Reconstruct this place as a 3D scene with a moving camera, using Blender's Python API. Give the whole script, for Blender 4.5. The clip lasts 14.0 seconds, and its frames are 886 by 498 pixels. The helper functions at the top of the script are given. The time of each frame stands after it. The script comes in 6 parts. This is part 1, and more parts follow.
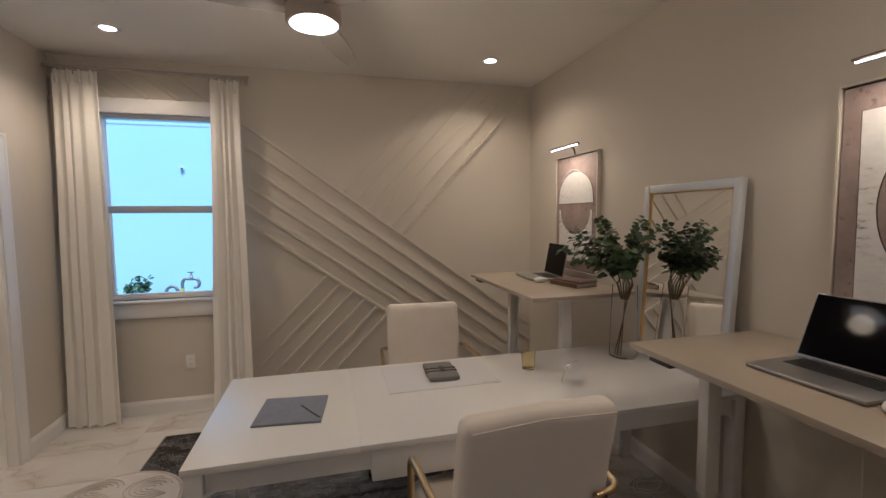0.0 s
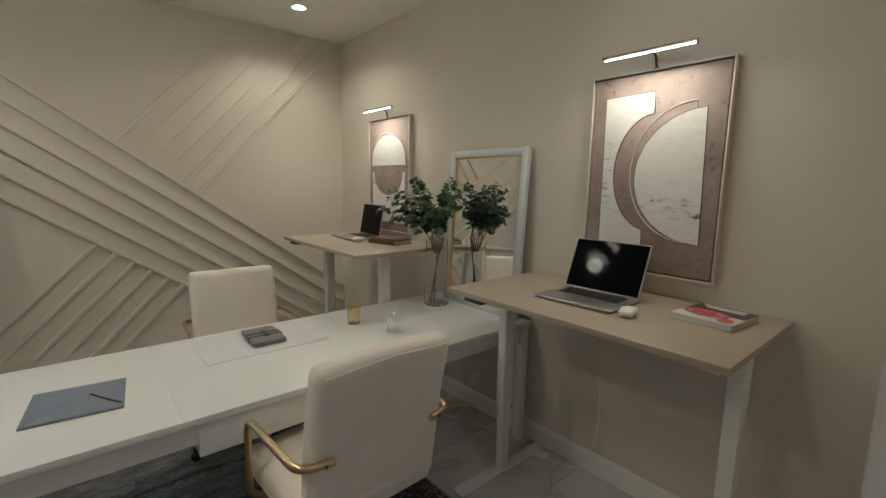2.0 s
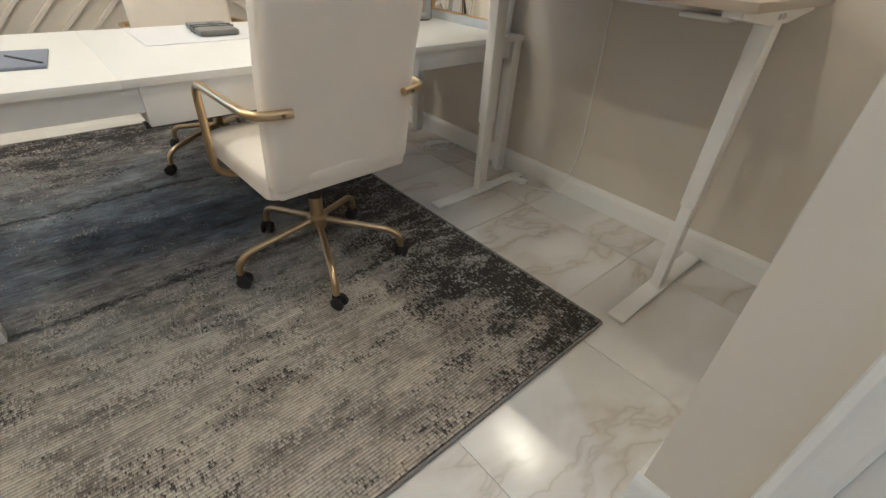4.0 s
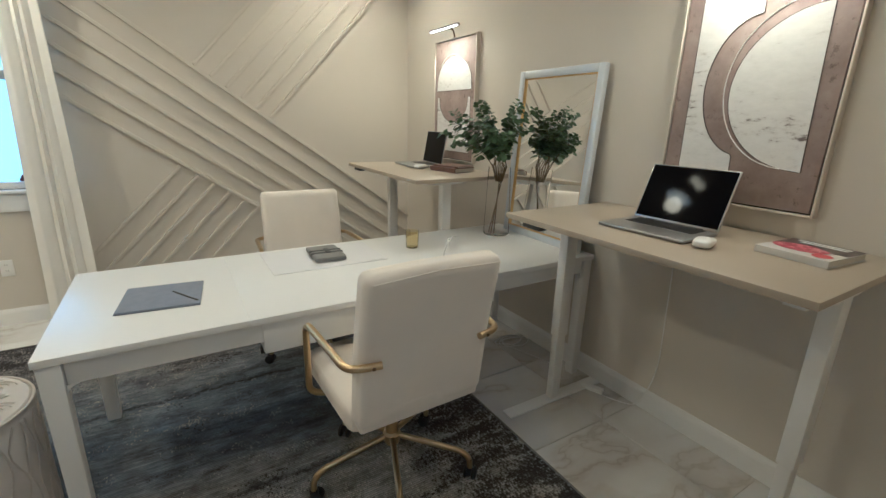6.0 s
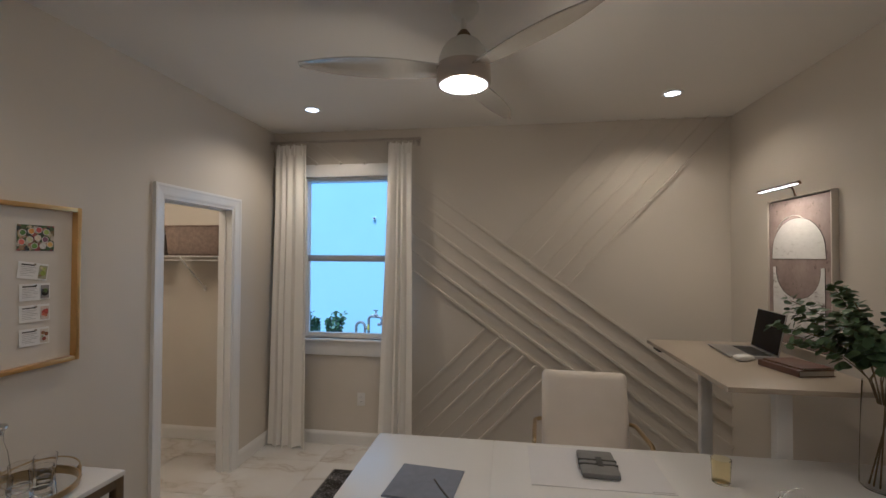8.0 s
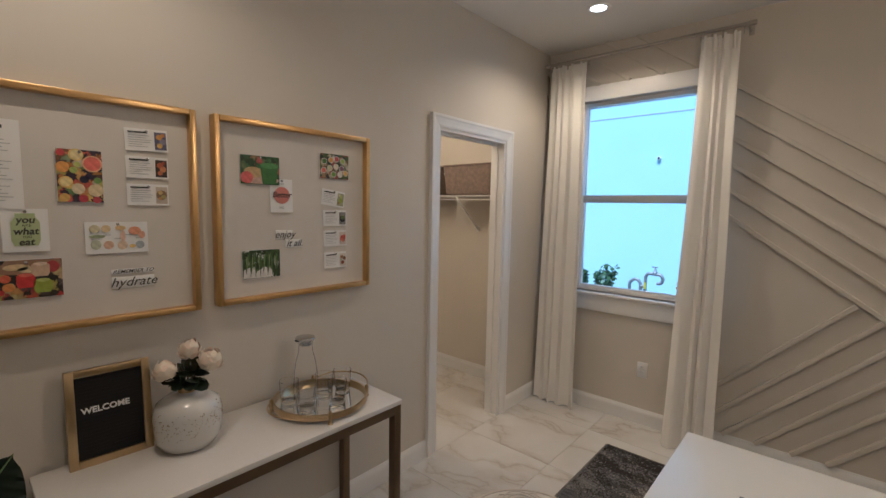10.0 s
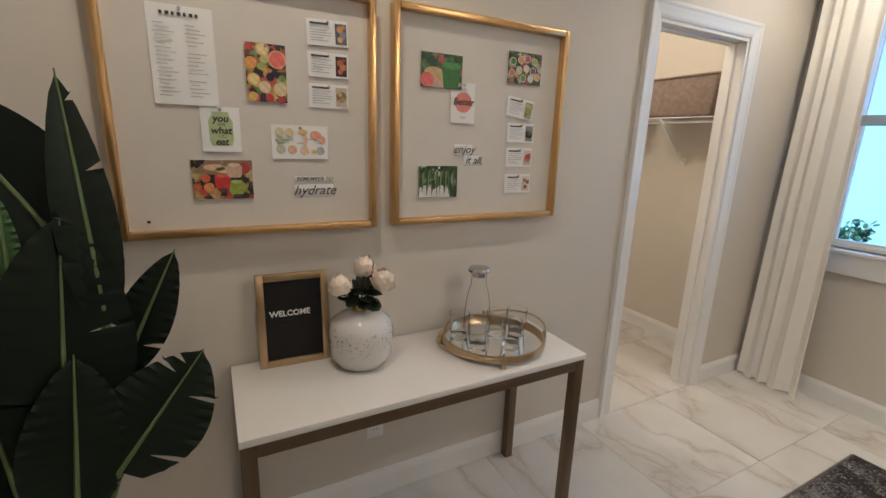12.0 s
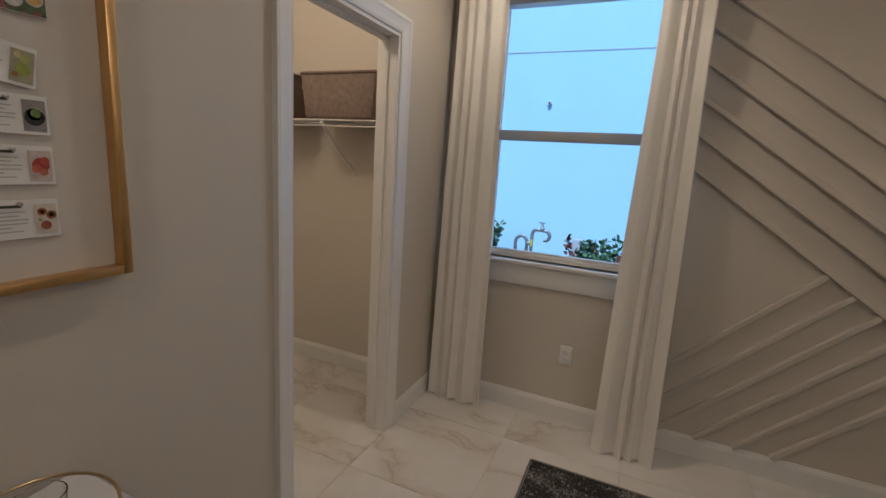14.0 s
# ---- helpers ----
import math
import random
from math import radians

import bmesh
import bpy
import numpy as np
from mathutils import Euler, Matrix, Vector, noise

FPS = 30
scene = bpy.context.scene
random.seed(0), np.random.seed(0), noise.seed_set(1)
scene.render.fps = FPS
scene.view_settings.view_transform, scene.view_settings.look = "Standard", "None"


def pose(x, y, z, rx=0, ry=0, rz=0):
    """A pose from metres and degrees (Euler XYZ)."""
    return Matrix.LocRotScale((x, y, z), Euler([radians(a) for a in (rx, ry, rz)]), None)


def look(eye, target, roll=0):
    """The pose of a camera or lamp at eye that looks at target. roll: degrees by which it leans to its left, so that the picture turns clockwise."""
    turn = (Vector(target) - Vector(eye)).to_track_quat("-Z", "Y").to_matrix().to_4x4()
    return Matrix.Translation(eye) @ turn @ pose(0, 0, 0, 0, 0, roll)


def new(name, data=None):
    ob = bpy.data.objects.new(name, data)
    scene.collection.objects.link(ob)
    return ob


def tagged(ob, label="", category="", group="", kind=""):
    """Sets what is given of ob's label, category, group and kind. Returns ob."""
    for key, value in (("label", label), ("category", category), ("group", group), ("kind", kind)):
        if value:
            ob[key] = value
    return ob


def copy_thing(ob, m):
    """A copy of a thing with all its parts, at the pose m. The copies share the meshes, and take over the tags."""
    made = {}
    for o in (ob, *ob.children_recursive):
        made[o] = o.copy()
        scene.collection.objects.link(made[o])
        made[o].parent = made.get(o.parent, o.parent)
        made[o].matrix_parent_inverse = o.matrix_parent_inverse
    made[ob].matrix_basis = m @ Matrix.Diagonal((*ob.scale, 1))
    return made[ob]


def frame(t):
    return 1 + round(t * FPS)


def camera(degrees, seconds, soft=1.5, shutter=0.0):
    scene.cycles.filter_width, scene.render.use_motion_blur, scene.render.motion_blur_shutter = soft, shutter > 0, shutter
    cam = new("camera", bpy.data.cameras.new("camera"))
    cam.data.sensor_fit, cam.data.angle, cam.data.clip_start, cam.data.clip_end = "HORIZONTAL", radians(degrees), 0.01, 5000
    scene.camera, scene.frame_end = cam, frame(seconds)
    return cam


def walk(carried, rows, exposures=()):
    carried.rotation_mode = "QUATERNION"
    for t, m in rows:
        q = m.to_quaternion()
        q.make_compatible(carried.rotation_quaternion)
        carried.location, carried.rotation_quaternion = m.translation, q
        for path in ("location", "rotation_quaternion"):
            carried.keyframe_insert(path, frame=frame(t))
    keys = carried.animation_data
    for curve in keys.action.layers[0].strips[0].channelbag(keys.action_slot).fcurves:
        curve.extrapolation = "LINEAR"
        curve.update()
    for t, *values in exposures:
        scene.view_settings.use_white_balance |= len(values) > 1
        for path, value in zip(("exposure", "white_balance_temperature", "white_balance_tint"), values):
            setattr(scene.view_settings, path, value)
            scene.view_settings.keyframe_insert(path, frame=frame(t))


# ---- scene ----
cam = camera(90.3, 14.0)
PATH = [
    (0, (0.124, -0.056, 1.581), (0.628, 1.873, 1.432), -0.5),
    (0.5, (0.082, -0.01, 1.562), (0.965, 1.777, 1.389), -0.8),
    (1, (0.018, 0.005, 1.571), (1.118, 1.668, 1.414), -0.4),
    (1.5, (-0.01, -0.045, 1.568), (1.202, 1.537, 1.398), 0.1),
    (2, (-0.012, -0.045, 1.536), (1.269, 1.463, 1.241), 1.0),
    (2.2, (0.003, -0.046, 1.489), (1.297, 1.433, 1.116), 1.5),
    (4.3, (0.047, -0.066, 1.112), (1.134, 1.105, -0.091), 3.7),
    (4.5, (0.049, -0.065, 1.112), (1.126, 1.101, -0.105), 3.7),
    (5, (0.049, -0.064, 1.127), (1.143, 1.173, -0.001), 3.4),
    (5.5, (0.054, -0.047, 1.273), (1.151, 1.37, 0.386), 2.5),
    (6, (0.049, -0.045, 1.443), (1.055, 1.59, 0.884), 1.5),
    (6.5, (0.064, -0.036, 1.521), (0.814, 1.788, 1.187), 0.9),
    (7, (0.104, 0.081, 1.603), (0.538, 2.028, 1.453), 0.8),
    (7.5, (0.196, 0.114, 1.671), (0.269, 2.113, 1.646), 0.6),
    (8, (0.286, 0.115, 1.674), (-0.003, 2.094, 1.709), 0.3),
    (8.5, (0.279, 0.155, 1.658), (-0.331, 2.06, 1.689), 0.0),
    (9, (0.178, 0.272, 1.633), (-0.677, 2.079, 1.624), 0.1),
    (9.2, (0.15, 0.348, 1.628), (-0.798, 2.108, 1.597), 0.1),
    (11.3, (-0.308, 0.681, 1.462), (-2.005, 1.642, 1.018), 1.3),
    (11.5, (-0.318, 0.667, 1.461), (-2.038, 1.58, 1.006), 1.2),
    (12, (-0.329, 0.694, 1.463), (-2.047, 1.602, 0.989), 1.9),
    (12.5, (-0.338, 0.836, 1.459), (-1.874, 2.034, 1.003), 2.7),
    (13, (-0.478, 0.975, 1.469), (-1.722, 2.48, 1.038), 3.4),
    (13.5, (-0.593, 1.136, 1.488), (-1.508, 2.87, 1.091), 4.1),
    (14, (-0.72, 1.373, 1.464), (-1.503, 3.174, 1.084), 3.7),
]
# the clip's own exposure and white balance: seconds, stops, kelvin, tint
LIGHT = [(0, 0.0, 4420, 11), (0.5, 0.0, 4650, 16), (1, 0.27, 4570, 12), (2, 0.29, 4090, -3), (2.2, 0.32, 4090, -3), (4.3, 1.61, 4030, 1), (5, 1.64, 4000, 1), (5.5, 1.53, 3940, -1), (6, 0.92, 3960, -3), (6.5, 0.08, 3900, 1), (7, -0.55, 3800, -2), (7.5, -0.51, 4030, 1), (8, -0.24, 4220, 8), (8.5, -0.06, 4250, 7), (9, -0.2, 4230, 5), (11.3, 0.52, 4520, 14), (11.5, 0.52, 4500, 13), (12, 0.64, 4200, 6), (12.5, 0.25, 4100, 11), (13, -0.34, 4040, 7), (13.5, -0.44, 4240, 8), (14, -0.35, 4420, 9)]
walk(cam, [(t, look(eye, target, roll)) for t, eye, target, roll in PATH], LIGHT)

# ==== place ====

# ---- world, sun and lamps ----
W, E, N, S, H = -1.84, 2.04, 3.90, 0.0, 2.80        # the inner faces of the room, and its ceiling
world = bpy.data.worlds.new("world")
scene.world = world
world.use_nodes = True
sky = world.node_tree.nodes.new("ShaderNodeTexSky")
sky.sky_type, sky.sun_disc = "NISHITA", False
sky.sun_elevation, sky.sun_rotation = radians(62), radians(180)
world.node_tree.links.new(sky.outputs[0], world.node_tree.nodes["Background"].inputs[0])
world.node_tree.nodes["Background"].inputs[1].default_value = 0.15
sun = new("sun", bpy.data.lights.new("sun", "SUN"))
sun.data.energy, sun.data.angle, sun.data.color = 5.0, radians(12), (1.0, 0.97, 0.92)
sun.matrix_world = look((0, -4.7, 8.83), (0, 0, 0))

WARM = (1.0, 0.635, 0.305)


def lamp(name, kind, energy, m, color=WARM, **more):
    ob = new(name, bpy.data.lights.new(name, kind))
    ob.data.energy, ob.data.color, ob.matrix_world = energy, color, m
    for key, value in more.items():
        if key == "size":
            ob.data.size = value
        if key == "size_y":
            ob.data.size_y = value
        if key == "shape":
            ob.data.shape = value
        if key == "spot":
            ob.data.spot_size, ob.data.spot_blend = radians(value), 0.6
        if key == "radius":
            ob.data.shadow_soft_size = value
    return ob


FAN = (0.09, 2.07)
# south pair unseen, by symmetry; the last is added to brighten the passage end
DOWNLIGHTS = [(-1.20, 3.30), (1.40, 3.30), (-1.20, 0.80), (1.40, 0.80), (0.12, -1.25)]
lamp("fan_lamp", "POINT", 13.0, pose(FAN[0], FAN[1], 2.36), radius=0.07)
# the added passage spot is cooler, standing in for daylight from behind
for dx, dy in DOWNLIGHTS:
    lamp("downlight_lamp", "SPOT", (44 if dx < 0 else 30) if dy > 2 else ((34 if dx < 0 else 9) if dy > 0 else 17), pose(dx, dy, H - 0.012), color=WARM if dy > 0 else (1.0, 0.82, 0.64), spot=148, radius=0.04)
# the two picture lights
PICTURES = [(3.045, 2.0), (0.905, 2.0)]
for py, pz in PICTURES:
    lamp("picture_lamp", "AREA", 3.3, pose(1.905, py, 2.075, 0, 20, 0), shape="RECTANGLE", size=0.02, size_y=0.38)
# the closet's own ceiling lamp
lamp("closet_lamp", "POINT", 23, pose(-2.55, 2.55, 2.6), radius=0.08)

# ---- materials ----
def mat(name, color, rough=0.5, metal=0.0, vary=0.06, scale=6.0, bump=0.0, bscale=60.0, stretch=(1, 1, 1), coat=0.0, spec=0.5, sheen=0.0):
    """A plain surface: the colour varies at two scales, with a fine relief."""
    m = bpy.data.materials.new(name)
    m.use_nodes = True
    t, b = m.node_tree, m.node_tree.nodes["Principled BSDF"]
    co = t.nodes.new("ShaderNodeTexCoord")
    mp = t.nodes.new("ShaderNodeMapping")
    mp.inputs["Scale"].default_value = stretch
    t.links.new(co.outputs["Object"], mp.inputs[0])
    n1, n2 = t.nodes.new("ShaderNodeTexNoise"), t.nodes.new("ShaderNodeTexNoise")
    n1.inputs["Scale"].default_value, n1.inputs["Detail"].default_value = scale, 6
    n2.inputs["Scale"].default_value, n2.inputs["Detail"].default_value = bscale, 4
    t.links.new(mp.outputs[0], n1.inputs["Vector"])
    t.links.new(mp.outputs[0], n2.inputs["Vector"])
    mix = t.nodes.new("ShaderNodeMath")
    mix.operation = "MULTIPLY_ADD"
    t.links.new(n2.outputs[0], mix.inputs[0])
    mix.inputs[1].default_value = 0.35
    t.links.new(n1.outputs[0], mix.inputs[2])
    ramp = t.nodes.new("ShaderNodeValToRGB")
    ramp.color_ramp.elements[0].position, ramp.color_ramp.elements[1].position = 0.35, 1.0
    ramp.color_ramp.elements[0].color = (*[max(0, c * (1 - vary)) for c in color], 1)
    ramp.color_ramp.elements[1].color = (*[min(1, c * (1 + vary)) for c in color], 1)
    t.links.new(mix.outputs[0], ramp.inputs[0])
    t.links.new(ramp.outputs[0], b.inputs["Base Color"])
    b.inputs["Metallic"].default_value = metal
    rr = t.nodes.new("ShaderNodeMapRange")
    rr.inputs["To Min"].default_value, rr.inputs["To Max"].default_value = max(0.02, rough - 0.06), min(1, rough + 0.06)
    t.links.new(n1.outputs[0], rr.inputs[0])
    t.links.new(rr.outputs[0], b.inputs["Roughness"])
    b.inputs["Coat Weight"].default_value = coat
    b.inputs["Specular IOR Level"].default_value = spec
    b.inputs["Sheen Weight"].default_value = sheen
    if bump:
        bp = t.nodes.new("ShaderNodeBump")
        bp.inputs["Strength"].default_value, bp.inputs["Distance"].default_value = bump, 0.002
        t.links.new(n2.outputs[0], bp.inputs["Height"])
        t.links.new(bp.outputs[0], b.inputs["Normal"])
    return m


def nodes_of(m):
    return m.node_tree, m.node_tree.nodes["Principled BSDF"]


def glass(name, color=(1, 1, 1), rough=0.0, ior=1.45):
    m = bpy.data.materials.new(name)
    m.use_nodes = True
    t, b = nodes_of(m)
    b.inputs["Base Color"].default_value = (*color, 1)
    b.inputs["Roughness"].default_value = rough
    b.inputs["Transmission Weight"].default_value = 1.0
    b.inputs["IOR"].default_value = ior
    return m


def glow(name, color, strength):
    m = bpy.data.materials.new(name)
    m.use_nodes = True
    t, b = nodes_of(m)
    b.inputs["Base Color"].default_value = (0.8, 0.8, 0.8, 1)
    b.inputs["Emission Color"].default_value = (*color, 1)
    b.inputs["Emission Strength"].default_value = strength
    return m


M = {}
M["wall"] = mat("wall_paint", (0.63, 0.585, 0.51), 0.62, vary=0.03, scale=1.2, bump=0.12, bscale=220)
M["ceiling"] = mat("ceiling_paint", (0.80, 0.78, 0.74), 0.75, vary=0.03, scale=1.0, bump=0.15, bscale=160)
M["trim"] = mat("trim_paint", (0.80, 0.79, 0.77), 0.32, vary=0.03, scale=3, bump=0.05, bscale=40)
M["white_paint"] = mat("white_lacquer", (0.76, 0.75, 0.73), 0.33, vary=0.02, scale=3, bump=0.02, bscale=30)
M["powder"] = mat("white_powder_coat", (0.80, 0.79, 0.77), 0.38, vary=0.02, scale=8, bump=0.08, bscale=500)
M["cream_frame"] = mat("cream_frame_paint", (0.66, 0.61, 0.53), 0.5, vary=0.05, scale=8)
M["sash"] = mat("grey_sash_paint", (0.42, 0.43, 0.44), 0.4, vary=0.03, scale=5)
M["desk"] = mat("greige_laminate", (0.40, 0.345, 0.265), 0.34, vary=0.05, scale=3, bump=0.08, bscale=300)
M["fabric"] = mat("cream_upholstery", (0.80, 0.735, 0.645), 0.85, vary=0.04, scale=5, bump=0.35, bscale=420, sheen=0.3)
M["brass"] = mat("brushed_brass", (0.52, 0.40, 0.22), 0.30, metal=1.0, vary=0.10, scale=12, bump=0.05, bscale=300)
M["gold"] = mat("gold_leaf_frame", (0.66, 0.44, 0.17), 0.33, metal=1.0, vary=0.14, scale=9, bump=0.08, bscale=120)
M["bronze"] = mat("bronze_metal", (0.19, 0.135, 0.085), 0.42, metal=0.8, vary=0.15, scale=7, bump=0.05, bscale=200)
M["black"] = mat("black_plastic", (0.022, 0.022, 0.023), 0.42, vary=0.2, scale=20, bump=0.05, bscale=200)
M["rubber"] = mat("black_rubber", (0.02, 0.02, 0.02), 0.7, vary=0.2, scale=30, bump=0.1, bscale=200)
M["steel"] = mat("brushed_steel", (0.62, 0.61, 0.60), 0.24, metal=1.0, vary=0.06, scale=10)
M["nickel"] = mat("brushed_nickel", (0.50, 0.46, 0.42), 0.30, metal=1.0, vary=0.08, scale=20, bump=0.05, bscale=250)
M["alu"] = mat("grey_aluminium", (0.42, 0.42, 0.42), 0.36, metal=0.9, vary=0.03, scale=8)
M["curtain"] = mat("ivory_linen", (0.93, 0.90, 0.84), 0.9, vary=0.03, scale=4, bump=0.4, bscale=500, sheen=0.2)
ct, cb = M["curtain"].node_tree, M["curtain"].node_tree.nodes["Principled BSDF"]
thin, both = ct.nodes.new("ShaderNodeBsdfTranslucent"), ct.nodes.new("ShaderNodeMixShader")
thin.inputs[0].default_value, both.inputs[0].default_value = (0.90, 0.89, 0.86, 1), 0.10
ct.links.new(cb.outputs[0], both.inputs[1])
ct.links.new(thin.outputs[0], both.inputs[2])
ct.links.new(both.outputs[0], ct.nodes["Material Output"].inputs[0])
M["glass"] = glass("clear_glass", (1, 1, 1), 0.0, 1.30)
M["tumbler_glass"] = glass("tumbler_glass", (1, 1, 1), 0.0, 1.36)
M["thin_glass"] = glass("thin_clear_glass", (1, 1, 1), 0.0, 1.055)
M["pane"] = glass("window_glass", (0.97, 0.99, 1.0), 0.0, 1.1)
M["amber"] = glass("amber_glass", (0.98, 0.92, 0.68), 0.0, 1.25)
M["paper"] = mat("white_paper", (0.82, 0.81, 0.79), 0.7, vary=0.02, scale=10, bump=0.05, bscale=300)
M["ink"] = mat("dark_ink", (0.05, 0.048, 0.045), 0.7, vary=0.1)
M["ink_grey"] = mat("grey_ink", (0.44, 0.43, 0.42), 0.7, vary=0.08)
M["lamp_warm"] = glow("lamp_glow", (1.0, 0.86, 0.66), 9.0)


def node(t, kind, **inputs):
    n = t.nodes.new(kind)
    for key, value in inputs.items():
        n.inputs[key.replace("_", " ")].default_value = value
    return n


def ramp_of(t, source, stops):
    r = t.nodes.new("ShaderNodeValToRGB")
    while len(r.color_ramp.elements) < len(stops):
        r.color_ramp.elements.new(0.5)
    for e, (at, c) in zip(r.color_ramp.elements, stops):
        e.position, e.color = at, (*c, 1) if len(c) == 3 else c
    t.links.new(source, r.inputs[0])
    return r.outputs[0]


def mix_of(t, fac, a, b, how="MIX"):
    m = t.nodes.new("ShaderNodeMix")
    m.data_type, m.blend_type = "RGBA", how
    for value, slot in ((fac, 0), (a, 6), (b, 7)):
        if isinstance(value, (int, float)):
            m.inputs[slot].default_value = value
        elif isinstance(value, tuple):
            m.inputs[slot].default_value = (*value, 1)
        else:
            t.links.new(value, m.inputs[slot])
    return m.outputs[2]


def marble():
    """Porcelain with warm grey veins, shifted from tile to tile."""
    m = bpy.data.materials.new("marble_porcelain")
    m.use_nodes = True
    t, b = nodes_of(m)
    co, info = t.nodes.new("ShaderNodeTexCoord"), t.nodes.new("ShaderNodeObjectInfo")
    sh = t.nodes.new("ShaderNodeVectorMath")
    sh.operation = "SCALE"
    sh.inputs[0].default_value = (37, 51, 13)
    t.links.new(info.outputs["Random"], sh.inputs["Scale"])
    ad = t.nodes.new("ShaderNodeVectorMath")
    ad.operation = "ADD"
    t.links.new(co.outputs["Object"], ad.inputs[0])
    t.links.new(sh.outputs[0], ad.inputs[1])
    warp = node(t, "ShaderNodeTexNoise", Scale=1.6, Detail=5.0)
    t.links.new(ad.outputs[0], warp.inputs["Vector"])
    w2 = t.nodes.new("ShaderNodeVectorMath")
    w2.operation = "MULTIPLY_ADD"
    w2.inputs[1].default_value = (0.55, 0.55, 0.55)
    t.links.new(warp.outputs["Color"], w2.inputs[0])
    t.links.new(ad.outputs[0], w2.inputs[2])
    mp = t.nodes.new("ShaderNodeMapping")
    mp.inputs["Rotation"].default_value = (0, 0, 0.75)
    mp.inputs["Scale"].default_value = (0.55, 1.9, 1)
    t.links.new(w2.outputs[0], mp.inputs[0])
    v = node(t, "ShaderNodeTexNoise", Scale=1.1, Detail=5.0, Roughness=0.5)
    t.links.new(mp.outputs[0], v.inputs["Vector"])
    ab = t.nodes.new("ShaderNodeMath")
    ab.operation = "SUBTRACT"
    ab.inputs[1].default_value = 0.5
    t.links.new(v.outputs[0], ab.inputs[0])
    aa = t.nodes.new("ShaderNodeMath")
    aa.operation = "ABSOLUTE"
    t.links.new(ab.outputs[0], aa.inputs[0])
    vein = ramp_of(t, aa.outputs[0], [(0.0, (0.50, 0.465, 0.415)), (0.007, (0.60, 0.57, 0.53)), (0.035, (0.665, 0.65, 0.625)), (0.2, (0.70, 0.69, 0.67))])
    cl = node(t, "ShaderNodeTexNoise", Scale=2.6, Detail=4.0)
    t.links.new(ad.outputs[0], cl.inputs["Vector"])
    cloud = ramp_of(t, cl.outputs[0], [(0.38, (0.92, 0.905, 0.885)), (0.62, (1.0, 1.0, 1.0))])
    t.links.new(mix_of(t, 1.0, vein, cloud, "MULTIPLY"), b.inputs["Base Color"])
    rg = t.nodes.new("ShaderNodeMapRange")
    rg.inputs["To Min"].default_value, rg.inputs["To Max"].default_value = 0.14, 0.26
    t.links.new(cl.outputs[0], rg.inputs[0])
    t.links.new(rg.outputs[0], b.inputs["Roughness"])
    return m


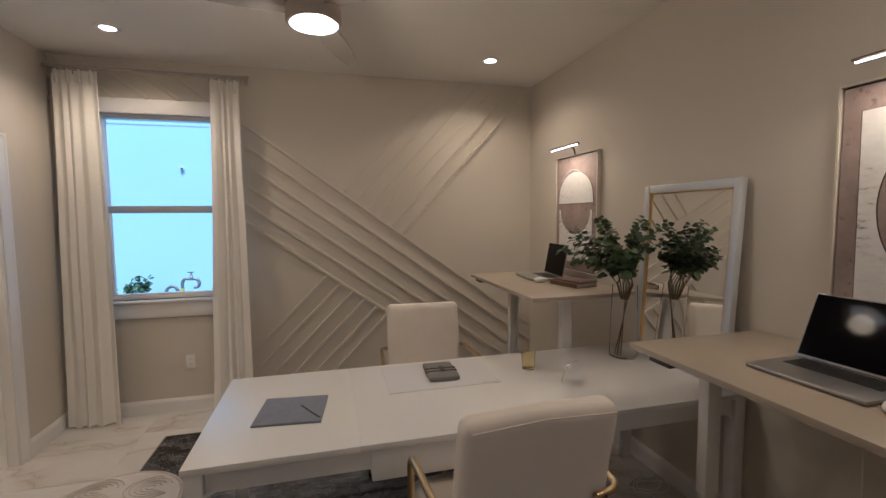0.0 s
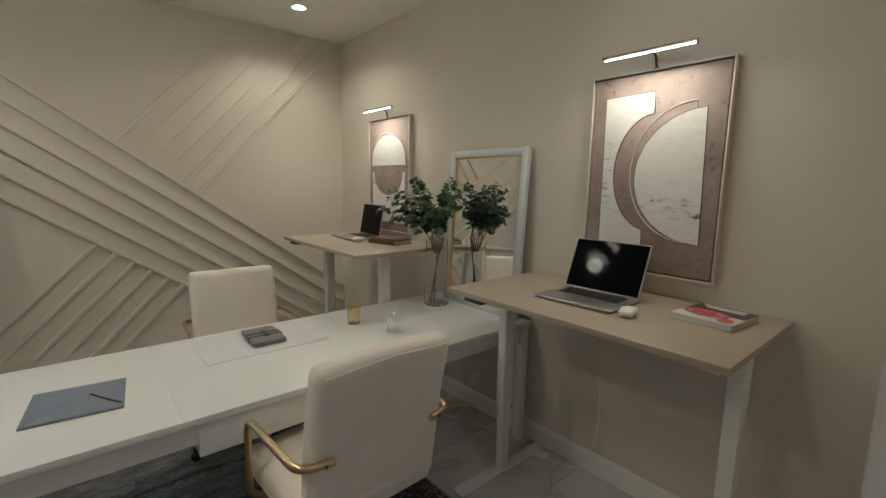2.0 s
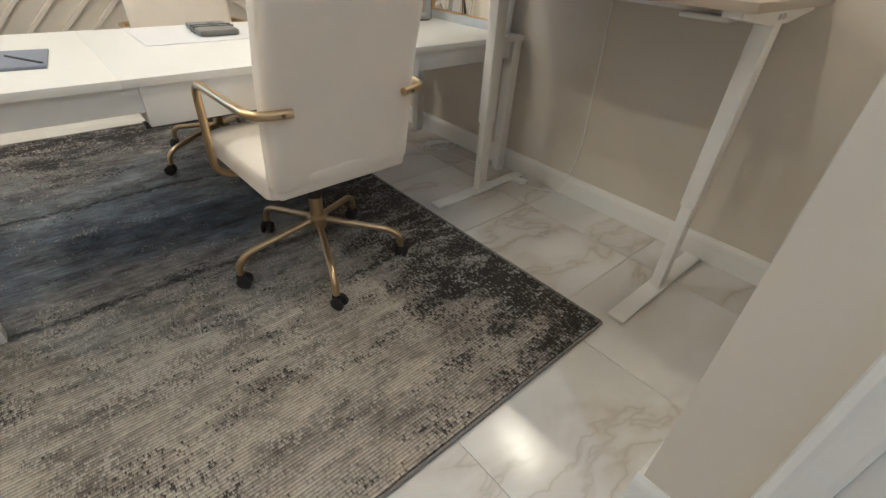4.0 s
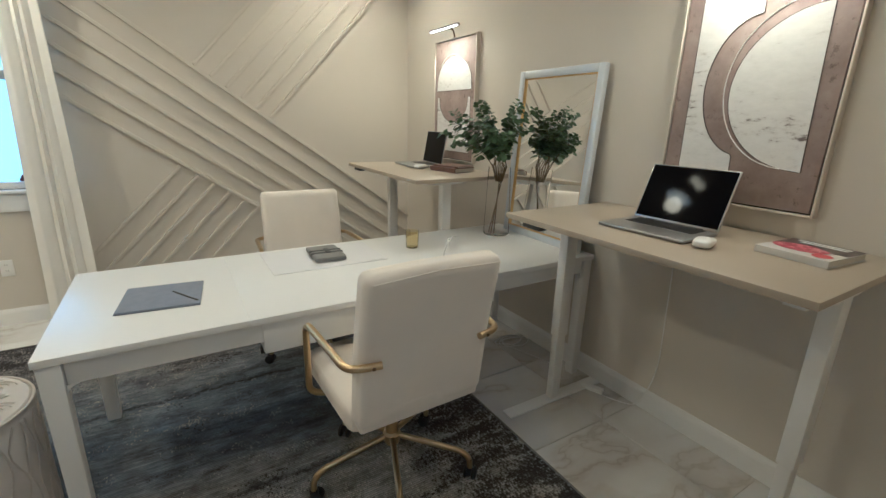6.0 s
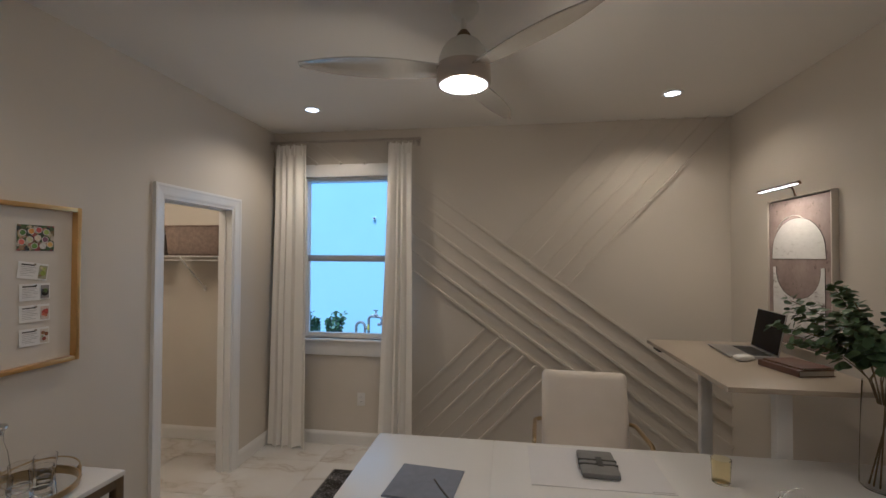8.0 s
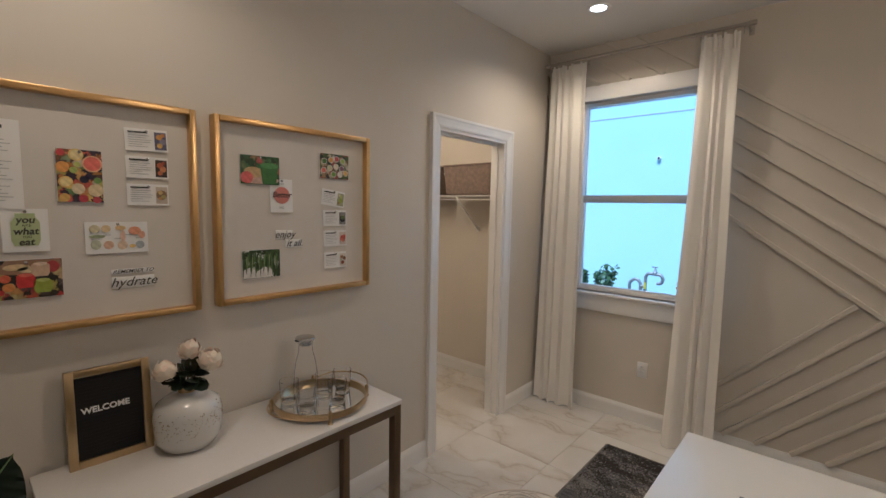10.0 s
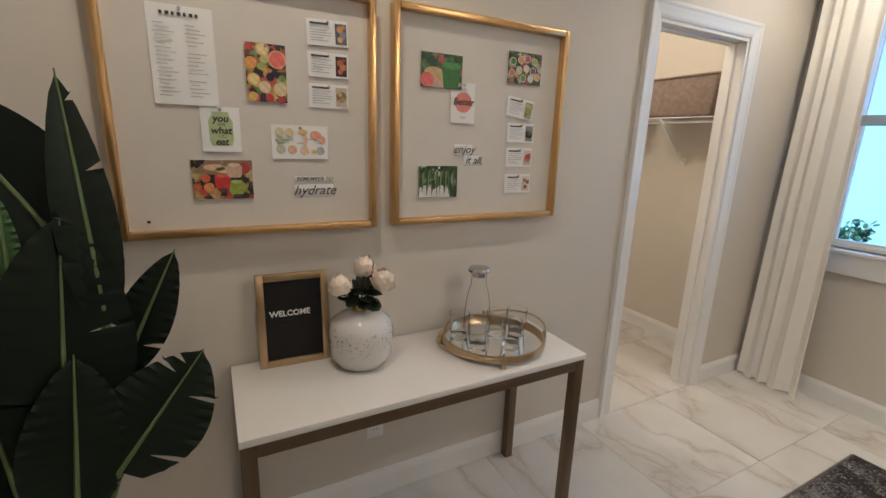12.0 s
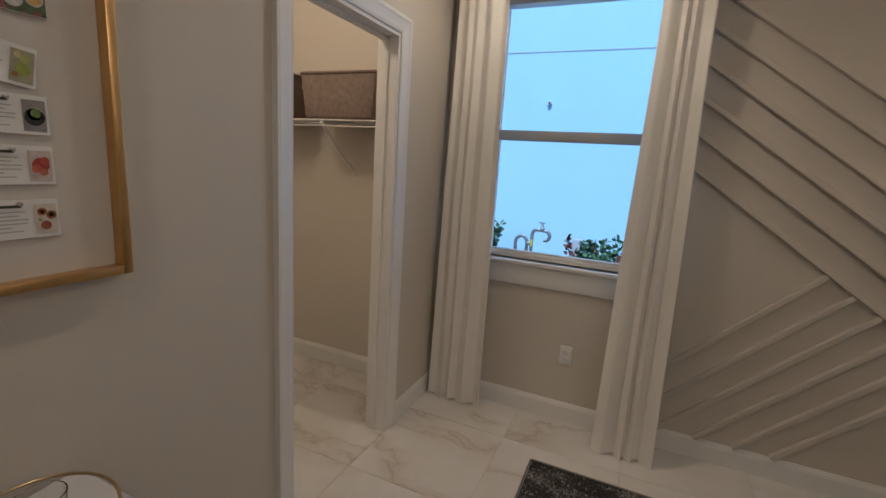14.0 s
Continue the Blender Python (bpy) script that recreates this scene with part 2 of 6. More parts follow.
def rug_pile():
    """Sand, grey and blue-grey fields broken by worn flecks that follow the weft ribs, with a dark worn border."""
    m = bpy.data.materials.new("rug_pile")
    m.use_nodes = True
    t, b = nodes_of(m)
    co, sp = t.nodes.new("ShaderNodeTexCoord"), t.nodes.new("ShaderNodeSeparateXYZ")
    t.links.new(co.outputs["Object"], sp.inputs[0])

    def calc(op, a, c=0.0, e=0.0):
        n = t.nodes.new("ShaderNodeMath")
        n.operation = op
        for slot, value in enumerate((a, c, e)):
            if isinstance(value, (int, float)):
                n.inputs[slot].default_value = value
            else:
                t.links.new(value, n.inputs[slot])
        return n.outputs[0]

    def between(value, lo, hi, top=1.0):
        n = t.nodes.new("ShaderNodeMapRange")
        n.inputs["From Min"].default_value, n.inputs["From Max"].default_value, n.inputs["To Max"].default_value = lo, hi, top
        t.links.new(value, n.inputs[0])
        return n.outputs[0]
    x, y = sp.outputs[0], sp.outputs[1]
    rib = calc("SNAP", y, 0.0100)

    def noise_at(sx, sy, detail, rough, off, ribbed=False):
        v = t.nodes.new("ShaderNodeCombineXYZ")
        t.links.new(calc("MULTIPLY", x, sx), v.inputs[0])
        t.links.new(calc("MULTIPLY", rib if ribbed else y, sy), v.inputs[1])
        v.inputs[2].default_value = off
        n = node(t, "ShaderNodeTexNoise", Scale=1.0, Detail=detail, Roughness=rough)
        t.links.new(v.outputs[0], n.inputs["Vector"])
        return n.outputs[0]
    # the broad fields, from sand in the south to blue-grey under the table and grey in the north
    field_at = calc("MULTIPLY_ADD", noise_at(1.3, 1.9, 3.0, 0.55, 3.0), 1.5, calc("ADD", y, -0.75))
    c = ramp_of(t, between(field_at, -1.5, 1.5), [(0.12, (0.31, 0.275, 0.228)), (0.30, (0.265, 0.25, 0.225)), (0.42, (0.20, 0.20, 0.20)), (0.53, (0.115, 0.137, 0.172)), (0.68, (0.17, 0.185, 0.205)), (0.85, (0.16, 0.155, 0.155))])
    # soft cloudy wear, then long faint streaks along the weft
    c = mix_of(t, 0.75, c, ramp_of(t, noise_at(5.0, 9.0, 8.0, 0.72, 8.0), [(0.36, (0.14, 0.14, 0.15)), (0.5, (0.5, 0.5, 0.5)), (0.64, (0.86, 0.84, 0.81))]), "OVERLAY")
    c = mix_of(t, 0.55, c, ramp_of(t, noise_at(7.0, 70.0, 6.0, 0.7, 15.0, True), [(0.35, (0.24, 0.24, 0.25)), (0.5, (0.5, 0.5, 0.5)), (0.65, (0.78, 0.76, 0.74))]), "OVERLAY")
    # the worn border: east, and a little in the south and north
    border = calc("MAXIMUM", between(x, 0.52, 1.12), calc("MAXIMUM", between(y, 0.55, 1.40, 0.8), between(calc("MULTIPLY", y, -1.0), 1.10, 1.52, 0.22)))
    fleck = noise_at(90.0, 130.0, 4.0, 0.7, 2.0, True)
    patch = noise_at(4.2, 8.0, 6.0, 0.68, 5.0)
    # pale worn flecks
    calm = calc("MULTIPLY", between(y, -0.55, -0.15), calc("SUBTRACT", 1.0, border))
    pale = calc("MULTIPLY", calc("SUBTRACT", calc("MULTIPLY_ADD", patch, 0.85, fleck), calc("MULTIPLY", calm, 0.10)), 0.5)
    c = mix_of(t, ramp_of(t, pale, [(0.478, (0, 0, 0)), (0.512, (0.8, 0.8, 0.8))]), c, (0.46, 0.42, 0.355))
    # dark flecks, thick along the border and scattered in patches elsewhere
    dark = calc("MULTIPLY", calc("ADD", calc("MULTIPLY_ADD", noise_at(3.1, 7.0, 7.0, 0.72, 31.0), 1.05, noise_at(84.0, 130.0, 4.0, 0.7, 22.0, True)), calc("MULTIPLY_ADD", border, 0.30, calc("MULTIPLY", calm, -0.05))), 0.5)
    c = mix_of(t, ramp_of(t, dark, [(0.562, (0, 0, 0)), (0.618, (0.94, 0.94, 0.94))]), c, (0.030, 0.028, 0.032))
    worn = calc("MULTIPLY", calc("ADD", calc("MULTIPLY_ADD", noise_at(9.0, 17.0, 6.0, 0.7, 61.0), 0.8, noise_at(84.0, 130.0, 4.0, 0.7, 63.0, True)), calc("MULTIPLY_ADD", border, 0.04, calc("MULTIPLY", calm, -0.12))), 0.5)
    c = mix_of(t, ramp_of(t, worn, [(0.492, (0, 0, 0)), (0.540, (0.85, 0.85, 0.85))]), c, (0.46, 0.42, 0.365))
    # two dark creases across the weft
    for at, width, off in ((-0.37, 0.030, 41.0), (0.46, 0.022, 47.0)):
        gap = calc("ABSOLUTE", calc("MULTIPLY_ADD", noise_at(2.3, 0.0, 5.0, 0.6, off), 0.26, calc("ADD", y, -at - 0.13)))
        ragged = calc("MULTIPLY_ADD", noise_at(30.0, 118.0, 4.0, 0.7, off + 3.0, True), 0.10, gap)
        c = mix_of(t, ramp_of(t, ragged, [(0.048, (0.9, 0.9, 0.9)), (0.048 + width, (0, 0, 0))]), c, (0.030, 0.033, 0.042))
    # the shade in the grooves between the ribs is multiplied into the colour
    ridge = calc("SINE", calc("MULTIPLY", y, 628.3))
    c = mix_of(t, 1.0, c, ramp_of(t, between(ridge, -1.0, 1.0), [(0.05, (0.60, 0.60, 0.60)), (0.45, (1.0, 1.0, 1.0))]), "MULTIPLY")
    t.links.new(c, b.inputs["Base Color"])
    b.inputs["Roughness"].default_value = 0.95
    b.inputs["Specular IOR Level"].default_value = 0.15
    height = calc("MULTIPLY_ADD", fleck, 1.4, ridge)
    bp = t.nodes.new("ShaderNodeBump")
    bp.inputs["Strength"].default_value, bp.inputs["Distance"].default_value = 0.5, 0.002
    t.links.new(height, bp.inputs["Height"])
    t.links.new(bp.outputs[0], b.inputs["Normal"])
    return m


def blotches(name, stops, scale=14.0, kind="voronoi", rough=0.45):
    """A printed picture: patches of colour."""
    m = bpy.data.materials.new(name)
    m.use_nodes = True
    t, b = nodes_of(m)
    co = t.nodes.new("ShaderNodeTexCoord")
    warp = node(t, "ShaderNodeTexNoise", Scale=scale * 1.5, Detail=4.0)
    t.links.new(co.outputs["Object"], warp.inputs["Vector"])
    v = t.nodes.new("ShaderNodeVectorMath")
    v.operation = "MULTIPLY_ADD"
    v.inputs[1].default_value = (0.03, 0.03, 0.03)
    t.links.new(warp.outputs["Color"], v.inputs[0])
    t.links.new(co.outputs["Object"], v.inputs[2])
    vo = node(t, "ShaderNodeTexVoronoi", Scale=scale)
    t.links.new(v.outputs[0], vo.inputs["Vector"])
    sp = t.nodes.new("ShaderNodeSeparateColor")
    t.links.new(vo.outputs["Color"], sp.inputs[0])
    c = ramp_of(t, sp.outputs[0], stops)
    sh = ramp_of(t, vo.outputs["Distance"], [(0.0, (1.15, 1.15, 1.15)), (0.75, (0.55, 0.55, 0.55))])
    t.links.new(mix_of(t, 0.8, c, sh, "MULTIPLY"), b.inputs["Base Color"])
    b.inputs["Roughness"].default_value = rough
    return m


def canvas_paint():
    """The mauve-brown ground of the two abstract pictures."""
    m = bpy.data.materials.new("mauve_paint")
    m.use_nodes = True
    t, b = nodes_of(m)
    co = t.nodes.new("ShaderNodeTexCoord")
    n1, n2 = node(t, "ShaderNodeTexNoise", Scale=5.0, Detail=8.0, Roughness=0.65), node(t, "ShaderNodeTexNoise", Scale=22.0, Detail=8.0, Roughness=0.75)
    for n in (n1, n2):
        t.links.new(co.outputs["Object"], n.inputs["Vector"])
    c = ramp_of(t, n1.outputs[0], [(0.3, (0.25, 0.19, 0.175)), (0.5, (0.335, 0.265, 0.245)), (0.7, (0.43, 0.355, 0.33))])
    d = ramp_of(t, n2.outputs[0], [(0.34, (0.12, 0.085, 0.08)), (0.42, (1, 1, 1))])
    t.links.new(mix_of(t, 0.55, c, d, "MULTIPLY"), b.inputs["Base Color"])
    b.inputs["Roughness"].default_value = 0.6
    return m


def plaster_white():
    """White brushed paint with dark scuffs."""
    m = bpy.data.materials.new("scuffed_white_paint")
    m.use_nodes = True
    t, b = nodes_of(m)
    co = t.nodes.new("ShaderNodeTexCoord")
    mp = t.nodes.new("ShaderNodeMapping")
    mp.inputs["Scale"].default_value = (1, 0.6, 1.5)
    t.links.new(co.outputs["Object"], mp.inputs[0])
    big, n2 = node(t, "ShaderNodeTexNoise", Scale=3.0, Detail=2.0), node(t, "ShaderNodeTexNoise", Scale=26.0, Detail=8.0, Roughness=0.7)
    for n in (big, n2):
        t.links.new(mp.outputs[0], n.inputs["Vector"])
    ml = t.nodes.new("ShaderNodeMath")
    ml.operation = "MULTIPLY_ADD"
    ml.inputs[1].default_value = 0.6
    t.links.new(big.outputs[0], ml.inputs[0])
    t.links.new(n2.outputs[0], ml.inputs[2])
    t.links.new(ramp_of(t, ml.outputs[0], [(0.55, (0.16, 0.13, 0.125)), (0.62, (0.62, 0.60, 0.59)), (0.7, (0.72, 0.71, 0.70)), (0.95, (0.78, 0.77, 0.76))]), b.inputs["Base Color"])
    b.inputs["Roughness"].default_value = 0.55
    return m


def weave(name, color, scale=120.0):
    m = mat(name, color, 0.8, vary=0.25, scale=30)
    t, b = nodes_of(m)
    co = t.nodes.new("ShaderNodeTexCoord")
    br = t.nodes.new("ShaderNodeTexChecker")
    br.inputs["Scale"].default_value = scale
    t.links.new(co.outputs["Object"], br.inputs["Vector"])
    bp = t.nodes.new("ShaderNodeBump")
    bp.inputs["Strength"].default_value, bp.inputs["Distance"].default_value = 0.6, 0.003
    t.links.new(br.outputs["Fac"], bp.inputs["Height"])
    t.links.new(bp.outputs[0], b.inputs["Normal"])
    return m


def leaf_mat(name, dark, light, scale=18.0, rough=0.45):
    """A leaf; every leaf has a tone of its own."""
    m = bpy.data.materials.new(name)
    m.use_nodes = True
    t, b = nodes_of(m)
    geo, co = t.nodes.new("ShaderNodeNewGeometry"), t.nodes.new("ShaderNodeTexCoord")
    n = node(t, "ShaderNodeTexNoise", Scale=scale, Detail=3.0)
    t.links.new(co.outputs["Object"], n.inputs["Vector"])
    ad = t.nodes.new("ShaderNodeMath")
    ad.operation = "MULTIPLY_ADD"
    ad.inputs[1].default_value = 0.5
    t.links.new(geo.outputs["Random Per Island"], ad.inputs[0])
    t.links.new(n.outputs[0], ad.inputs[2])
    t.links.new(ramp_of(t, ad.outputs[0], [(0.4, dark), (1.0, light)]), b.inputs["Base Color"])
    b.inputs["Roughness"].default_value = rough
    return m


M["tile"] = marble()
M["rug"] = rug_pile()
M["canvas"] = canvas_paint()
M["scuffed"] = plaster_white()
M["mirror"] = mat("mirror_glass", (0.92, 0.93, 0.92), 0.02, metal=1.0, vary=0.0)
b_ = nodes_of(M["mirror"])[1]
for link in list(b_.inputs["Roughness"].links):
    M["mirror"].node_tree.links.remove(link)
b_.inputs["Roughness"].default_value = 0.015
M["screen"] = mat("black_glass_screen", (0.004, 0.004, 0.005), 0.03, vary=0.1, scale=4, spec=0.045)
M["silver_frame"] = mat("silver_painted_frame", (0.60, 0.63, 0.68), 0.42, metal=0.35, vary=0.04, scale=6)
M["marble_top"] = mat("white_stone_top", (0.76, 0.735, 0.71), 0.22, vary=0.03, scale=3, bump=0.03, bscale=40)
M["linen_board"] = mat("linen_pinboard", (0.66, 0.62, 0.56), 0.9, vary=0.04, scale=8, bump=0.3, bscale=600)
M["felt"] = mat("black_felt", (0.013, 0.013, 0.014), 0.95, vary=0.2, scale=40, bump=0.4, bscale=160, stretch=(1, 1, 1))
M["letter"] = mat("white_plastic_letter", (0.8, 0.8, 0.78), 0.4, vary=0.02)
M["envelope"] = mat("slate_felt", (0.21, 0.225, 0.28), 0.9, vary=0.12, scale=30, bump=0.4, bscale=400)
M["notebook"] = mat("grey_leather", (0.19, 0.187, 0.182), 0.6, vary=0.15, scale=25, bump=0.3, bscale=200)
M["strap"] = mat("dark_strap", (0.05, 0.05, 0.05), 0.6, vary=0.15, scale=25)
M["deskpad"] = mat("pale_grey_pad", (0.70, 0.69, 0.70), 0.5, vary=0.02, scale=12)
M["basket"] = weave("woven_taupe", (0.23, 0.175, 0.14), 160)
M["wire"] = mat("white_coated_wire", (0.78, 0.77, 0.75), 0.35, vary=0.02)
M["pouf"] = mat("cream_pouf_cloth", (0.66, 0.61, 0.55), 0.85, vary=0.06, scale=14, bump=0.4, bscale=350)
M["pouf_cord"] = mat("raised_cream_cord", (0.58, 0.53, 0.47), 0.8, vary=0.06, scale=14)
M["euc"] = leaf_mat("eucalyptus_leaf", (0.040, 0.078, 0.034), (0.135, 0.205, 0.095), 12)
M["stem"] = mat("brown_stem", (0.15, 0.11, 0.06), 0.6, vary=0.2, scale=40)
M["young_leaf"] = leaf_mat("young_green_leaf", (0.03, 0.075, 0.015), (0.055, 0.12, 0.025), 8, 0.45)
M["big_leaf"] = leaf_mat("dark_green_leaf", (0.004, 0.008, 0.005), (0.009, 0.016, 0.008), 5, 0.42)
nodes_of(M["big_leaf"])[1].inputs["Specular IOR Level"].default_value = 0.22
M["rib"] = mat("pale_green_rib", (0.12, 0.17, 0.055), 0.5, vary=0.15, scale=20)
M["petal"] = leaf_mat("peony_petal", (0.86, 0.68, 0.55), (0.90, 0.82, 0.68), 14, 0.8)
M["flower_leaf"] = leaf_mat("flower_leaf", (0.010, 0.018, 0.010), (0.026, 0.042, 0.020), 20)
M["speckle"] = mat("speckled_white_glaze", (0.66, 0.645, 0.615), 0.18, vary=0.03, scale=4, coat=0.4)
M["fleck"] = mat("gold_fleck", (0.24, 0.18, 0.11), 0.4, metal=0.5, vary=0.2)
M["pot"] = mat("grey_planter", (0.30, 0.29, 0.28), 0.7, vary=0.12, scale=10, bump=0.2, bscale=80)
M["soil"] = mat("soil", (0.045, 0.034, 0.026), 0.95, vary=0.3, scale=40, bump=0.8, bscale=90)
M["blade"] = mat("silver_fan_blade", (0.62, 0.62, 0.61), 0.14, metal=0.85, vary=0.04, scale=6)
M["fan_white"] = mat("white_fan_enamel", (0.70, 0.70, 0.66), 0.30, vary=0.03, scale=6, coat=0.2)
M["book_red"] = mat("printed_cover", (0.62, 0.60, 0.58), 0.3, vary=0.05, scale=9, coat=0.3)
M["print_dark"] = mat("dark_print", (0.05, 0.035, 0.035), 0.3, vary=0.2, scale=20)
M["print_pink"] = blotches("berry_print", [(0.2, (0.40, 0.03, 0.08)), (0.55, (0.62, 0.09, 0.16)), (0.85, (0.75, 0.30, 0.33))], 60, rough=0.3)
M["print_red"] = mat("red_print", (0.42, 0.03, 0.05), 0.3, vary=0.2, scale=20)
M["book_brown"] = mat("brown_leather_cover", (0.125, 0.065, 0.045), 0.5, vary=0.2, scale=20, bump=0.2, bscale=150)
M["pages"] = mat("page_edges", (0.72, 0.68, 0.60), 0.8, vary=0.08, scale=6, bump=0.4, bscale=400, stretch=(1, 1, 8))
M["acrylic"] = glass("clear_acrylic", (0.99, 0.99, 1.0), 0.03, 1.08)
M["acrylic"].node_tree.nodes["Principled BSDF"].inputs["Roughness"].default_value = 0.03
# white stucco; the blue cast of the daylight is put into its colour
M["stucco"] = mat("daylight_blue_stucco", (0.56, 0.77, 0.85), 0.9, vary=0.03, scale=1.5, bump=0.4, bscale=60)
M["grass"] = mat("mulch_ground", (0.16, 0.14, 0.11), 0.95, vary=0.3, scale=8, bump=0.8, bscale=40)
M["pipe"] = mat("weathered_bronze_pipe", (0.30, 0.29, 0.27), 0.5, metal=0.6, vary=0.25, scale=30)
M["tag"] = mat("yellow_tag", (0.62, 0.52, 0.05), 0.6, vary=0.05)
M["shrub"] = leaf_mat("shrub_leaf", (0.055, 0.10, 0.04), (0.12, 0.20, 0.075), 10)
M["shrub_red"] = leaf_mat("reddish_young_leaf", (0.12, 0.03, 0.02), (0.22, 0.07, 0.04), 10)
M["camera_white"] = mat("white_housing", (0.75, 0.75, 0.75), 0.4, vary=0.03)

# ---- building helpers ----
def mesh_of(name, bm, material, smooth=True, angle=40):
    me = bpy.data.meshes.new(name)
    bmesh.ops.recalc_face_normals(bm, faces=bm.faces)
    if smooth:
        for e in bm.edges:
            e.smooth = len(e.link_faces) == 2 and e.calc_face_angle(0) < radians(angle)
        for f in bm.faces:
            f.smooth = True
    bm.to_mesh(me)
    bm.free()
    me.materials.append(M[material] if isinstance(material, str) else material)
    return me


def part(name, bm, material, parent=None, label="", m=None, smooth=True):
    """Links a bmesh as one mesh object, under a thing or a part."""
    ob = new(name, mesh_of(name, bm, material, smooth))
    if m is not None:
        ob.matrix_basis = m
    ob.parent = parent
    return tagged(ob, label)


def thing(name, label, category, m=None, group="", kind=""):
    """An empty at the base of a thing, which parents its parts."""
    ob = new(name)
    ob.empty_display_size = 0.05
    if m is not None:
        ob.matrix_basis = m
    return tagged(ob, label, category, group, kind)


def single(name, bm, material, label, category, m=None, group="", kind=""):
    return tagged(part(name, bm, material, None, label, m), "", category, group, kind)


def bm_new():
    return bmesh.new()


def box(bm, x0, y0, z0, x1, y1, z1, bevel=0.0, seg=2):
    made = bmesh.ops.create_cube(bm, size=1)["verts"]
    for v in made:
        v.co = Vector(((x0 + x1) / 2 + v.co.x * (x1 - x0), (y0 + y1) / 2 + v.co.y * (y1 - y0), (z0 + z1) / 2 + v.co.z * (z1 - z0)))
    if bevel:
        edges = list({e for v in made for e in v.link_edges})
        bmesh.ops.bevel(bm, geom=edges, offset=bevel, segments=seg, profile=0.5, affect="EDGES")
    return bm


def bx(*a, **k):
    return box(bm_new(), *a, **k)


def move(bm, m, verts=None):
    bmesh.ops.transform(bm, matrix=m, verts=verts or bm.verts)
    return bm


def lathe(profile, seg=32, bm=None, closed=False):
    """Turns a profile of (radius, height) about the z axis."""
    bm = bm or bm_new()
    rings = []
    for r, z in profile:
        if r < 1e-6:
            rings.append([bm.verts.new((0, 0, z))])
        else:
            rings.append([bm.verts.new((r * math.cos(6.283185 * k / seg), r * math.sin(6.283185 * k / seg), z)) for k in range(seg)])
    pairs = list(zip(rings, rings[1:])) + ([(rings[-1], rings[0])] if closed else [])
    for a, b in pairs:
        for k in range(seg):
            j = (k + 1) % seg
            if len(a) == 1 and len(b) > 1:
                bm.faces.new((a[0], b[k], b[j]))
            elif len(b) == 1 and len(a) > 1:
                bm.faces.new((a[k], a[j], b[0]))
            elif len(a) > 1:
                bm.faces.new((a[k], a[j], b[j], b[k]))
    return bm


def tube(points, radius, seg=12, bm=None, caps=True, closed=False):
    """A round bar along points; radius may be one number or one a point."""
    bm = bm or bm_new()
    pts = [Vector(p) for p in points]
    n = len(pts)
    rings, last = [], None
    for i, p in enumerate(pts):
        a = pts[i - 1] if i else (pts[-1] if closed else p)
        b = pts[i + 1] if i < n - 1 else (pts[0] if closed else p)
        d = (b - a).normalized()
        if last is None:
            u = d.orthogonal().normalized()
        else:
            u = (last - d * last.dot(d)).normalized()
        last = u
        w = d.cross(u)
        r = radius[i] if isinstance(radius, (list, tuple)) else radius
        rings.append([bm.verts.new(p + r * (math.cos(6.283185 * k / seg) * u + math.sin(6.283185 * k / seg) * w)) for k in range(seg)])
    for a, b in list(zip(rings, rings[1:])) + ([(rings[-1], rings[0])] if closed else []):
        for k in range(seg):
            bm.faces.new((a[k], a[(k + 1) % seg], b[(k + 1) % seg], b[k]))
    if caps and not closed:
        bm.faces.new(rings[0][::-1])
        bm.faces.new(rings[-1])
    return bm


def bend(points, radius=0.03, steps=6):
    """A polyline with its inner corners rounded."""
    pts = [Vector(p) for p in points]
    out = [pts[0]]
    for a, b, c in zip(pts, pts[1:], pts[2:]):
        r = min(radius, (a - b).length * 0.49, (c - b).length * 0.49)
        p, q = b + (a - b).normalized() * r, b + (c - b).normalized() * r
        for k in range(steps + 1):
            s = k / steps
            out.append(p * (1 - s) ** 2 + b * 2 * s * (1 - s) + q * s * s)
    return out + [pts[-1]]


def prism(outline, depth, bm=None, bevel=0.0):
    """A flat outline in x and z, given a depth along +y from 0."""
    bm = bm or bm_new()
    a = [bm.verts.new((x, 0, z)) for x, z in outline]
    b = [bm.verts.new((x, depth, z)) for x, z in outline]
    bm.faces.new(a)
    bm.faces.new(b[::-1])
    for k in range(len(a)):
        j = (k + 1) % len(a)
        bm.faces.new((a[k], b[k], b[j], a[j]))
    if bevel:
        bmesh.ops.bevel(bm, geom=list(bm.edges), offset=bevel, segments=1, affect="EDGES")
    return bm


def pillow(x, y, z, bevel, seg=4, cuts=6):
    """A soft block, centred, for upholstery."""
    bm = bm_new()
    box(bm, -x / 2, -y / 2, -z / 2, x / 2, y / 2, z / 2)
    bmesh.ops.subdivide_edges(bm, edges=list(bm.edges), cuts=cuts, use_grid_fill=True)
    for v in bm.verts:
        p = v.co
        inner = Vector((max(-x / 2 + bevel, min(x / 2 - bevel, p.x)), max(-y / 2 + bevel, min(y / 2 - bevel, p.y)), max(-z / 2 + bevel, min(z / 2 - bevel, p.z))))
        d = p - inner
        if d.length > 1e-6:
            v.co = inner + d.normalized() * bevel
    return bm


